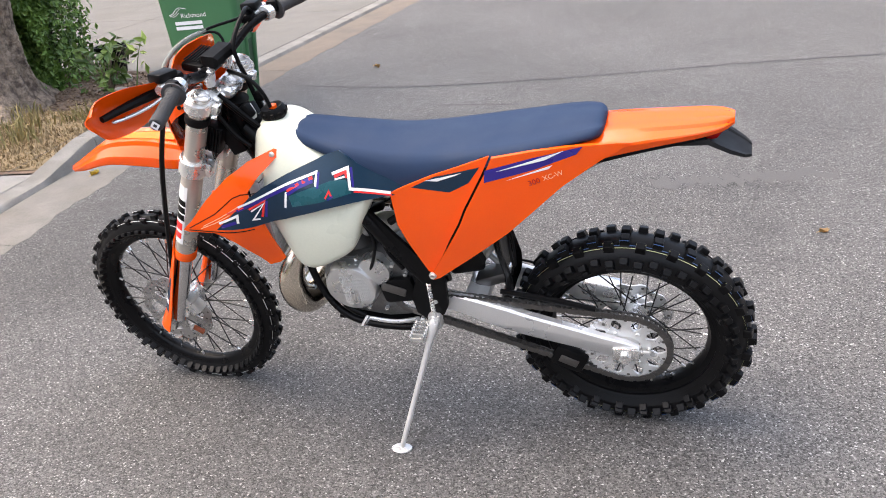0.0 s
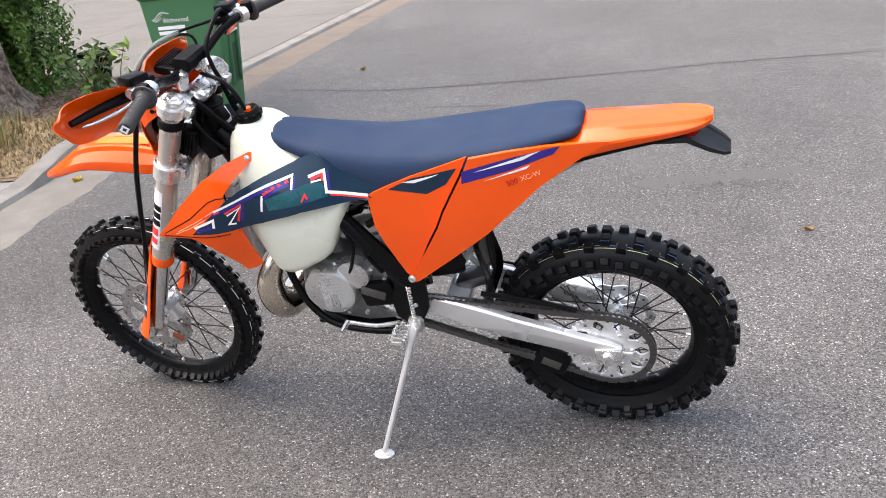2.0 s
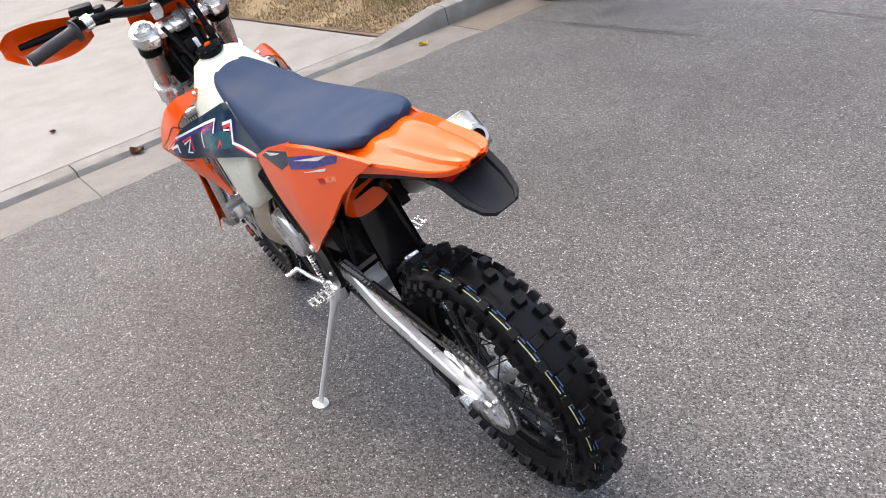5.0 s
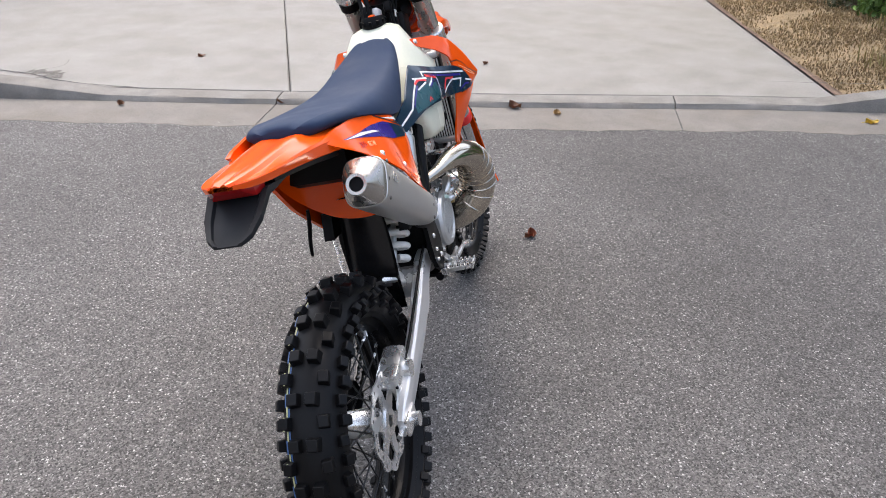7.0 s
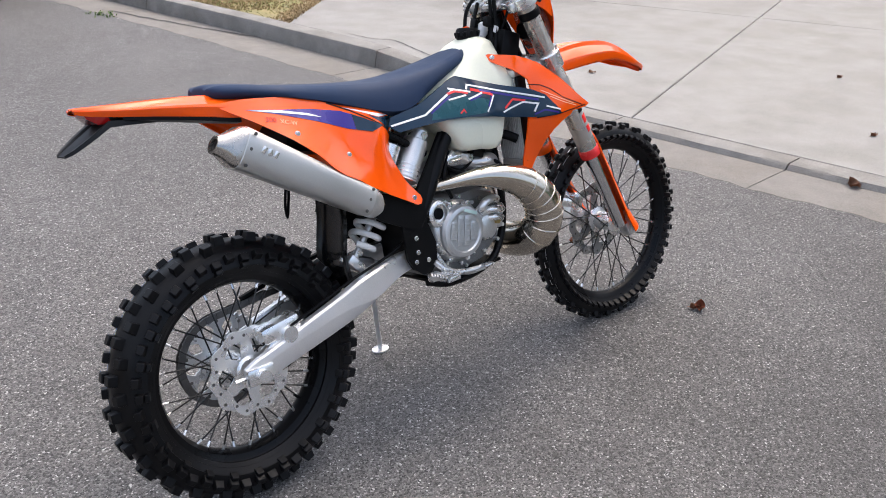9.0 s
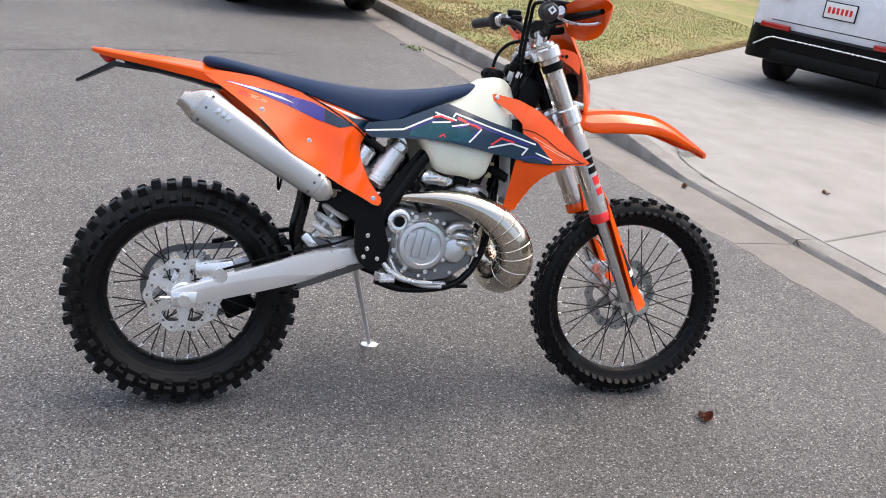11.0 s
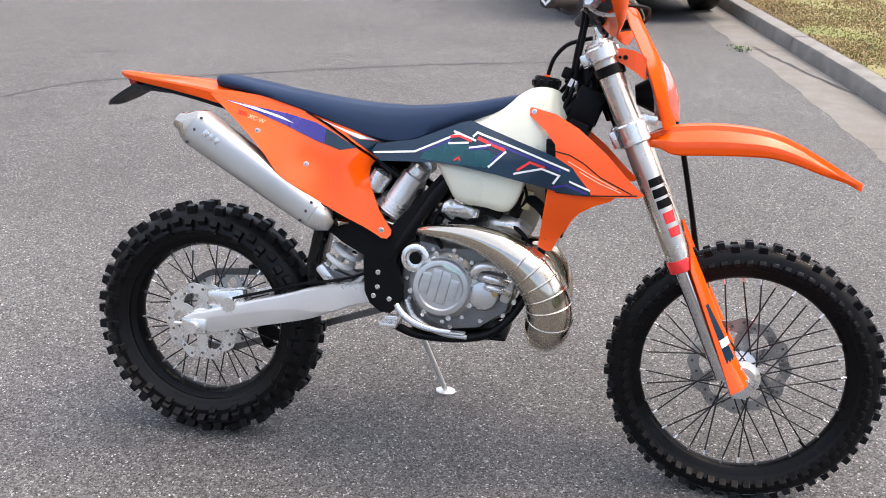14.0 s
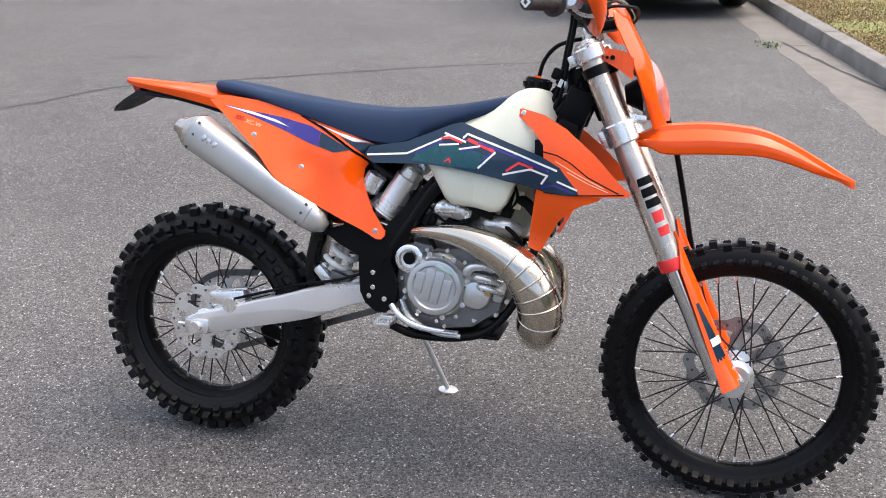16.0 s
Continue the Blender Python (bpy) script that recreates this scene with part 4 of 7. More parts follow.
# tail: rear mudguard, its liner, lamp and flap
tail_rows = [(.34, .618, .100, .03), (.24, .641, .102, .046), (.14, .660, .100, .053), (.06, .672, .094, .052), (.0, .679, .087, .046), (-.08, .684, .076, .036), (-.15, .687, .068, .027), (-.20, .690, .060, .021), (-.238, .692, .046, .016), (-.262, .692, .024, .008)]
rings, liner = [], []
for x, top, w, drop in [tuple(q) for q in curve(tail_rows, 3)]:
    half = [(w * .97, top - drop), (w * 1.01, top - drop * .55), (w * .98, top - drop * .42), (w * .62, top - .009), (w * .53, top - .0025), (w * .40, top), (w * .18, top - .001)]
    outer = [(-y, z) for y, z in half] + [(0, top - .004)] + half[::-1]
    rings.append([(x, y, z) for y, z in outer] + [(x, y * .96, z - .004) for y, z in outer[::-1]])
    liner.append([(x * .97 + .004, y, z) for y, z in ((-w * .95, top - drop * .8), (-w * .96, top - drop - .012), (-w * .7, top - drop - .016), (w * .7, top - drop - .016), (w * .96, top - drop - .012), (w * .95, top - drop * .8), (0, top - .018))])
tail = part("rear_mudguard", loft(rings), ORANGE, bike, "long orange rear mudguard", smooth=28)
part("mudguard_liner", loft(liner[8:-7]), BLACK, tail, "black plastic liner")
lamp_rows = [(-.250, .686, .030, .018), (-.232, .676, .046, .024), (-.205, .668, .054, .016)]
rings = []
for x, top, w, h in lamp_rows:
    rings.append([(x, -w, top), (x, w, top), (x + .008, w * .9, top - h), (x + .008, -w * .9, top - h)])
part("tail_lamp", loft(rings), LENS, tail, "dark red tail lamp lens", smooth=0)
rings = []
for x, z, w, h in [(-.10, .640, .050, .008), (-.16, .646, .057, .010), (-.205, .650, .058, .013), (-.255, .622, .054, .010), (-.288, .604, .042, .008), (-.303, .597, .026, .006)]:
    rings.append([(x, -w, z - h * .5), (x, -w, z + h * .6), (x, -w * .78, z + h * .5), (x, -w * .7, z), (x, w * .7, z), (x, w * .78, z + h * .5), (x, w, z + h * .6), (x, w, z - h * .5)])
part("number_plate_flap", loft(rings), surface("dark_grey_plastic", (.012, .013, .015), .55, shine=.25, vary=.12, scale=12, fine=400, bump=.2, height=.0003), tail, "dark grey plastic plate holder", smooth=15)
part("tie_strap", tube([(.287, .098, .42), (.280, .104, .38), (.276, .112, .34), (.280, .118, .305), (.287, .114, .34), (.290, .104, .38), (.288, .098, .42)], .004, 8, 4), BLACK, tail, "black strap hanging from the tail")

# inner wheel arch behind the left side panel, and the mud flap before the rear wheel
rings = []
for low, high in zip(curve([(.060, .086, .612), (.130, .092, .556), (.200, .094, .492), (.276, .080, .424), (.325, .035, .372), (.345, -.030, .358), (.350, -.075, .372)], 4), curve([(.050, .060, .628), (.115, .048, .612), (.180, .030, .598), (.250, .004, .580), (.300, -.030, .560), (.325, -.062, .545), (.335, -.090, .530)], 4)):
    a, b = Vector(low), Vector(high)
    row = [a.lerp(b, k / 4) + Vector((.30, .35, 0)).normalized() * .022 * (1 - (k / 2 - 1) ** 2) for k in range(5)]
    rings.append(row + [q + Vector((.003, .003, .001)) for q in row[::-1]])
part("inner_arch", loft(rings), ORANGE, bike, "orange inner wheel arch", smooth=40)
rings = []
for x, z, w in curve([(.345, .42, .050), (.352, .36, .056), (.349, .30, .060), (.340, .25, .062), (.331, .20, .062), (.335, .15, .060), (.352, .105, .054)], 4):
    near = [(x - .020, w), (x - .006, w * .93), (x + .004, w * .72), (x + .008, 0), (x + .004, -w * .72), (x - .006, -w * .93), (x - .020, -w)]
    rings.append([(px, py - .010, z) for px, py in near] + [(px + .005, py * .97 - .010, z) for px, py in near[::-1]])
part("mud_flap", loft(rings), surface("glossy_black_plastic", (.006, .006, .0065), .22, shine=.45, vary=.2, scale=9, fine=300, bump=.1, height=.0004), bike, "black rubber mud flap before the wheel", smooth=40)
part("flap_bolt", bolt_mesh((.347, .005, .385), (-1, 0, .2), .007, .003), BRIGHT, bike)

panel("strut_cover", [(.352, .392), (.43, .352), (.50, .320), (.56, .300), (.575, .262), (.54, .226), (.491, .244), (.426, .277), (.369, .318)], lambda x, z: .124, -1, BLACK, bike, .012, 0, label="black plastic subframe cover")


# ---- fork, bars and front end ----
def fork_at(side, d, out=0.0, ahead=0.0):
    """A point d metres up a fork leg from axle height."""
    return Vector((1.443, side * (.108 + out), 0)) + RAKE * d + Vector((RAKE.z, 0, -RAKE.x)) * ahead


def fork_arc(side, d0, d1, a0, a1, r, material, parent, name, n=12, rows=2, shape=None, thick=.0005):
    """A piece of tube shell round a fork leg; angles from straight ahead towards the outside."""
    fwd, outw = Vector((RAKE.z, 0, -RAKE.x)), Vector((0, side, 0))
    outer, inner = [], []
    for i in range(rows + 1):
        d = d0 + (d1 - d0) * i / rows
        k0, k1, kr = shape(i / rows) if shape else (a0, a1, r)
        row, row2 = [], []
        for j in range(n + 1):
            a = radians(k0 + (k1 - k0) * j / n)
            e = fwd * math.cos(a) + outw * math.sin(a)
            c = fork_at(side, d)
            row.append(c + e * kr)
            row2.append(c + e * (kr - thick))
        outer.append(row + row2[::-1])
    return steered(part(name, loft(outer), material, parent, smooth=50)) if parent is bike else part(name, loft(outer), material, parent, smooth=50)


for s in (1, -1):
    leg = steered(part("fork_leg", tube([fork_at(s, d) for d in (.325, .33, .335, .50, .505, .63, .635, .72, .725, .905, .908, .909)], [.022, .0315, .0315, .0315, .030, .030, .029, .029, .0285, .0285, .026, .01], 28), FORK, bike, "silver-bronze anodised fork tube"))
    part("inner_tube", tube([fork_at(s, .02), fork_at(s, .34)], .024, 24), CHROME, leg, "polished inner fork tube")
    part("wiper_seal", tube([fork_at(s, d) for d in (.312, .314, .342, .345)], [.028, .034, .034, .032], 28), RED if s < 0 else ORANGE, leg, "orange wiper ring")
    foot = box((0, 0, 0), (.050, .046, .085), .012)
    bmesh.ops.transform(foot, matrix=Matrix.Translation((1.462, s * .108, .012)) @ Matrix.Rotation(radians(-25.5), 4, "Y"), verts=foot.verts)
    add_rod(foot, (1.476, s * .085, 0), (1.476, s * .132, 0), .026, 20)
    add_rod(foot, (1.476, s * .128, 0), (1.476, s * .140, 0), .014, 6)
    part("axle_clamp", foot, ALLOY, leg, "cast alloy axle clamp")
    fork_arc(s, -.01, .40, 0, 0, 0, ORANGE, bike, "fork_guard", 12, 14, lambda k: (-75 + 50 * max(k - .8, 0) * 5, (88 - 30 * k) if k < .8 else 64 - (k - .8) * 330, .046 - .008 * k + .012 * max(.16 - k, 0) * 4), .004)["label"] = "glossy orange fork guard"
    fork_arc(s, .03, .22, 0, 0, 0, NAVY, leg, "guard_sticker", 8, 8, lambda k: (18 + 30 * k, 66 - 6 * k, .0462 - .008 * (.1 + .45 * k)), .0004)
    fork_arc(s, .105, .125, 20, 62, .0452, WHITE, leg, "guard_sticker_flash", 6, 2)
    fork_arc(s, .385, .61, 25, 100, .0321, WHITE if s > 0 else SILVER, leg, "fork_sticker", 10, 6)
    for d0, d1, material in ((.537, .557, BLACK), (.508, .530, BLACK), (.480, .501, BLACK), (.440, .468, RED), (.405, .428, RED)):
        fork_arc(s, d0, d1, 0, 0, 0, material, leg, "sticker_bar", 8, 4, lambda k, m=material: (14 + 14 * k, 98 - 4 * k, .0325) if m is BLACK else (40 - 10 * k, 88, .0325))
    steered(part("clamp_band", tube([fork_at(s, .825), fork_at(s, .827), fork_at(s, .848), fork_at(s, .85)], [.030, .0335, .0335, .030], 24), BLACK, bike, "black rubber mask strap"))
# clamps and stem
for d, h, tag in ((.675, .055, "lower_clamp"), (.882, .036, "upper_clamp")):
    bm = bmesh.new()
    for s in (1, -1):
        add_tube(bm, [fork_at(s, d - h / 2), fork_at(s, d - h / 2 + .004), fork_at(s, d + h / 2 - .004), fork_at(s, d + h / 2)], [.036, .039, .039, .036], 28)
        add_box(bm, fork_at(s, d, -.012, -.042), (.022, .03, h * .8), .004, (0, -25.5, 0))
    mid = fork_at(1, d, -.108, -.012)
    add_box(bm, mid, (.055, .155, h * .62), .008, (0, -25.5, 0))
    add_box(bm, mid - Vector((.018, 0, 0)), (.05, .075, h * .8), .012, (0, -25.5, 0))
    steered(part(tag, bm, BRIGHT, bike, "milled silver triple clamp"))
for s in (1, -1):
    bm = tube([fork_at(s, d) for d in (.903, .905, .913, .914, .918, .919)], [.024, .026, .026, .014, .014, .006], 20)
    steered(part("fork_cap", bm, BRIGHT, bike, "machined fork cap"))
steered(part("steering_stem", rod(fork_at(1, .66, -.108, -.0245), fork_at(1, .905, -.108, -.0245), .02, 16), FRAME, bike))
steered(part("stem_nut", rod(fork_at(1, .895, -.108, -.0245), fork_at(1, .912, -.108, -.0245), .022, 6), BRIGHT, bike))
# handlebar
bar_line = [(.957, .40, .897), (.985, .30, .903), (1.008, .22, .905), (1.035, .165, .894), (1.055, .11, .870), (1.060, .06, .857), (1.060, 0, .856), (1.060, -.06, .857), (1.055, -.11, .870), (1.035, -.165, .894), (1.008, -.22, .905), (.985, -.30, .903), (.957, -.40, .897)]
bars = steered(part("handlebar", tube(bar_line, [.011, .011, .011, .013, .014, .0142, .0142, .0142, .014, .013, .011, .011, .011], 16, 4), FRAME, bike, "black tapered handlebar"))
for s in (1, -1):
    bm = bmesh.new()
    add_box(bm, (1.058, s * .045, .848), (.040, .026, .036), .006, (0, -12, 0))
    add_rod(bm, (1.052, s * .05, .82), (1.055, s * .05, .85), .014, 16)
    for dx in (-.014, .014):
        add_rod(bm, (1.06 + dx, s * .045, .861), (1.06 + dx, s * .045, .870), .0045, 8)
    part("bar_mount", bm, BRIGHT, bars, "machined handlebar clamp")
for s in (1, -1):
    a, b = Vector((.957, s * .402, .897)), Vector((.993, s * .272, .904))
    d = (a - b).normalized()
    line = [b + d * k for k in (-.012, -.011, -.006, -.005, .0, .012, .1, .128, .132, .134)]
    grip = part("grip", tube(line, [.014, .030, .030, .022, .0175, .0165, .0165, .0175, .015, .006], 20), GRIP, bars, "dark grey ribbed rubber grip")
    bm = bmesh.new()
    for k in range(18):
        c = b + d * (.012 + k * .006)
        add_tube(bm, [c, c + d * .003], .0172, 16)
    part("grip_rib", bm, GRIP, grip)
    e = b + d * .1342
    side_v, up_v = d.orthogonal().normalized(), d.cross(d.orthogonal().normalized())
    bm = bmesh.new()
    corners = [(-.009, -.009), (.009, -.009), (.009, .009), (-.009, .009)]
    inner = [(-.004, -.004), (.004, -.004), (.004, .004), (-.004, .004)]
    va = [bm.verts.new(e + side_v * p + up_v * q + d * .0008) for p, q in corners]
    vb = [bm.verts.new(e + side_v * p + up_v * q + d * .0008) for p, q in inner]
    for i in range(4):
        bm.faces.new((va[i], va[(i + 1) % 4], vb[(i + 1) % 4], vb[i]))
    part("end_mark", bm, WHITE, grip, smooth=0)
    # control cluster: perch, master cylinder, lever
    perch = bmesh.new()
    c = b - d * .045
    add_tube(perch, [c - d * .012, c + d * .012], .021, 16)
    add_box(perch, c + Vector((.032, 0, .004)), (.05, .028, .03), .006, (0, 0, s * -15))
    add_tube(perch, [c + Vector((.03, -s * .03, .006)), c + Vector((.028, s * .035, .006))], .013, 14)
    cluster = part("lever_perch", perch, BRIGHT, bars, "silver lever perch")
    part("reservoir", box(c + Vector((.040, -s * .008, .026)), (.046, .06, .024), .006, (8, 0, s * -12)), BLACK, bars, "black fluid reservoir")
    part("switch_block", box(b - d * .02 + Vector((.0, 0, .012)), (.03, .026, .034), .006, (0, 0, s * -15)), BLACK, bars)
    lever = [c + Vector((.036, s * .006, -.006)), Vector((1.040, s * .240, .893)), Vector((1.058, s * .264, .882)), Vector((1.080, s * .297, .876)), Vector((1.102, s * .336, .876)), Vector((1.116, s * .362, .880))]
    bm = bmesh.new()
    pts = curve(lever, 5)
    add_tube(bm, pts, [.0062] * 6 + [.0046] * (len(pts) - 8) + [.0055, .0032], 10)
    part("lever", bm, BRIGHT, bars, "bright alloy lever")
    # hand guard: a bowed orange shield before the grip with a black brace
    rows = []
    edge_top = curve([(1.040, .215, .918), (1.062, .28, .938), (1.084, .34, .952), (1.098, .405, .956), (1.092, .440, .938)], 4)
    edge_low = curve([(1.070, .222, .856), (1.092, .26, .836), (1.108, .32, .832), (1.114, .395, .852), (1.097, .444, .900)], 4)
    for (x0, y0, z0), (x1, y1, z1) in zip(edge_top, edge_low):
        row = []
        for k in range(9):
            f = k / 8
            bow = .022 * (1 - (2 * f - 1) ** 2)
            row.append(Vector((x0 + (x1 - x0) * f + bow, s * (y0 + (y1 - y0) * f), z0 + (z1 - z0) * f)))
        rows.append(row + [q - Vector((.0035, 0, 0)) for q in row[::-1]])
    part("hand_guard", loft(rows), ORANGE, bars, "pointed orange hand guard", smooth=60)
    part("guard_brace", tube([(1.038, s * .170, .885), (1.066, s * .235, .894), (1.090, s * .32, .902), (1.104, s * .40, .908)], [.012, .013, .011, .008], 8, 4), BLACK, bars, "black plastic guard brace")
    part("guard_mount", box((1.046, s * .190, .912), (.04, .05, .024), .008, (0, 0, s * -20)), BLACK, bars)
# mask, lamp and dash
rows = []
mask_rows = [(.912, 1.134, .092, .020), (.900, 1.142, .102, .026), (.87, 1.158, .110, .031), (.83, 1.182, .115, .034), (.79, 1.205, .114, .036), (.75, 1.223, .106, .037), (.71, 1.237, .090, .036), (.67, 1.248, .070, .033), (.625, 1.258, .052, .028)]
for z, x, w, back in curve(mask_rows, 3):
    row = [Vector((x - back * abs(k / 6) ** 2.6, w * k / 6, z - .006 * abs(k / 6))) for k in range(-6, 7)]
    rows.append(row + [q - Vector((.0035, 0, 0)) for q in row[::-1]])
mask = steered(part("headlight_mask", loft(rows), ORANGE, bike, "tall orange headlight mask", smooth=50))
rows = []
for z, x, w in curve([(.790, 1.206, .026), (.772, 1.224, .050), (.73, 1.248, .064), (.69, 1.260, .060), (.655, 1.264, .048), (.640, 1.263, .030)], 4):
    row = [Vector((x - .044 * abs(k / 5) ** 2, w * k / 5, z)) for k in range(-5, 6)]
    rows.append(row + [q - Vector((.02, 0, 0)) for q in row[::-1]])
GLASS = surface("lamp_glass", (0.86, 0.88, 0.90), 0.05, vary=0.05, scale=30, fine=60, bump=0.25, height=0.002, rough_vary=0.03, coat=1.0, clear=0.85)
part("headlight_glass", loft(rows), GLASS, mask, "clear headlight glass", smooth=50)
for s in (1, -1):
    part("mask_bracket", loft([[(x, s * y, z0), (x, s * y, z1), (x, s * (y - .004), z1), (x, s * (y - .004), z0)] for x, y, z0, z1 in ((1.086, .112, .808, .786), (1.112, .117, .812, .776), (1.145, .117, .806, .758), (1.172, .113, .790, .738))]), ORANGE, mask, "orange mask bracket", smooth=0)
    for x in (1.108, 1.121):
        part("bracket_hole", rod((x, s * .116, .790), (x, s * .1205, .790), .004 if x < 1.115 else .006, 10), BLACK, mask)
part("lamp_bowl", tube([(1.15, 0, .70), (1.18, 0, .705), (1.208, 0, .70)], [.025, .04, .044], 20), BLACK, mask, "black lamp housing")
part("turn_connector", box((1.19, -.075, .645), (.04, .03, .022), .004, (0, 10, 0)), BRIGHT, mask)
dash = steered(part("dash", box((1.098, -.006, .868), (.064, .108, .024), .007, (0, -10, 0)), BLACK, bike, "black instrument pod"))
for k in range(6):
    part("dash_rib", box((1.078 + .008 * k, -.006, .8835 + .0014 * k), (.003, .090, .004), .001, (0, -10, 0)), FRAME, dash)
steered(part("dash_visor", loft([[(x, y0, z0), (x, y1, z0), (x, y1 * .9, z1), (x, y0 * .9, z1)] for x, y0, y1, z0, z1 in ((1.022, -.056, .034, .868, .884), (1.030, -.062, .040, .866, .894), (1.066, -.062, .040, .866, .898), (1.078, -.054, .032, .870, .886))]), BLACK, bike, "black angular block behind the instrument pod", smooth=0))
# front mudguard
rows = []
for x, z, w, side in curve([(1.18, .598, .050, .02), (1.22, .618, .060, .040), (1.26, .630, .066, .066), (1.35, .639, .070, .070), (1.43, .636, .071, .064), (1.49, .627, .071, .056), (1.55, .604, .066, .046), (1.61, .572, .056, .034), (1.66, .544, .042, .020), (1.692, .526, .026, .010), (1.710, .517, .010, .003)], 4):
    half = [(w * .97, z - side), (w, z - side * .70), (w * .98, z - side * .56), (w * .80, z - .016 - side * .10), (w * .66, z - .013), (w * .60, z - .001), (w * .46, z + .001), (w * .34, z - .005)]
    line = [(-p, q) for p, q in half] + [(0, z - .007)] + half[::-1]
    rows.append([(x, a, b) for a, b in line] + [(x, a * .95, b - .004) for a, b in line[::-1]])
fender = steered(part("front_mudguard", loft(rows), ORANGE, bike, "long orange beak-like front mudguard", smooth=24))
# pale strip on the top: part sticker, part sky reflection painted in
rows = []
for x, z, w in ((1.27, .6325, .022), (1.36, .6345, .022), (1.46, .631, .022)):
    rows.append([(x, w - .004, z), (x, -w + .004, z), (x, -w + .004, z + .0006), (x, w - .004, z + .0006)])
part("sticker_gleam", loft(rows), MID_ORANGE, fender, "pale orange strip for a sticker and a painted sky reflection")
part("hose_sleeve", tube([(1.150, .106, .862), (1.146, .086, .895), (1.132, .047, .921), (1.112, 0, .932), (1.090, -.050, .933)], [.006, .0066, .0066, .0066, .005], 10, 4), SMOKE, mask, "grey sleeve round a hose over the mask")
# calipers and hoses
cal = box((1.395, .075, .065), (.05, .05, .10), .012, (0, 25, 0))
add_rod(cal, (1.385, .05, .085), (1.385, .115, .085), .022, 16)
add_rod(cal, (1.405, .05, .045), (1.405, .115, .045), .022, 16)
add_box(cal, (1.43, .09, .05), (.06, .02, .03), .005, (0, 30, 0))
steered(part("front_caliper", cal, BRIGHT, bike, "polished front brake caliper"))
steered(part("reflector", box((1.40, .086, -.055), (.018, .012, .040), .004, (0, 60, 0)), surface("amber_lens", (.30, .075, .03), .3, vary=.1), bike, "amber reflector"))
for line, r in (([(1.175, .105, .80), (1.21, .098, .735), (1.27, .098, .60), (1.31, .112, .45), (1.345, .125, .30), (1.375, .125, .2), (1.41, .115, .11)], .0075),):
    steered(part("brake_hose", tube(line, r, 8, 5), BLACK, bike, "black front brake hose"))
for line, r in (
        ([(1.035, .20, .905), (1.10, .15, .885), (1.146, .086, .893), (1.120, .02, .930), (1.088, -.055, .934), (1.060, -.13, .925), (1.04, -.20, .915)], .004),
        ([(1.03, .19, .90), (1.12, .13, .885), (1.150, .08, .882), (1.165, .02, .902), (1.155, -.05, .912), (1.09, -.10, .90), (1.06, -.06, .80), (1.02, -.04, .70)], .004),
        ([(1.040, -.20, .915), (1.028, -.156, .938), (1.009, -.095, .938), (1.016, -.048, .897), (1.012, -.040, .85), (1.004, -.045, .79), (.997, -.050, .726), (.986, -.055, .68), (.96, -.06, .63)], .0058),
        ([(1.035, -.20, .920), (1.018, -.156, .950), (.998, -.098, .952), (1.006, -.040, .905), (1.004, -.028, .86), (.996, -.036, .80), (.988, -.042, .735), (.972, -.050, .68), (.945, -.055, .62)], .0055),
        ([(.922, .004, .735), (.935, .004, .78), (.965, .0, .815), (1.005, -.005, .83), (1.03, -.01, .835)], .0055),
        ([(1.03, .06, .80), (.99, .045, .74), (.95, .035, .69), (.93, .03, .66)], .006),
        ([(1.04, .045, .78), (1.0, .03, .72), (.96, .02, .675)], .006),
        ([(1.05, .065, .74), (1.02, .06, .68), (.985, .055, .64)], .006)):
    steered(part("cable", tube(line, r, 8, 6), BLACK, bike, "black control cable"))
for p, sz in (((.985, .03, .735), (.03, .026, .04)), ((1.045, .045, .66), (.05, .03, .09)), ((.975, -.035, .745), (.026, .022, .03)), ((1.03, -.04, .66), (.07, .05, .10)), ((1.01, -.075, .60), (.05, .03, .06))):
    part("connector_box", box(p, sz, .006, (0, 20, 0)), BLACK, bike, "black electrical box")
unit = part("control_unit", box((1.088, .062, .675), (.05, .036, .085), .005, (0, -25, 0)), BLACK, bike, "black ribbed control unit")
for k in range(6):
    part("fin", box((1.068 + .008 * k, .082, .666 + .0037 * k), (.003, .008, .078), 0, (0, -25, 0)), BLACK, unit)
part("breather_cup", tube([(.985, .01, .700), (.99, .01, .712), (1.0, .01, .735), (1.003, .01, .742)], [.010, .016, .018, .012], 16), WHITE, bike, "white plastic breather cup")
part("sticker_tag", box((.99, -.05, .72), (.018, .002, .02), 0, (0, 25, 0)), WHITE, bike)


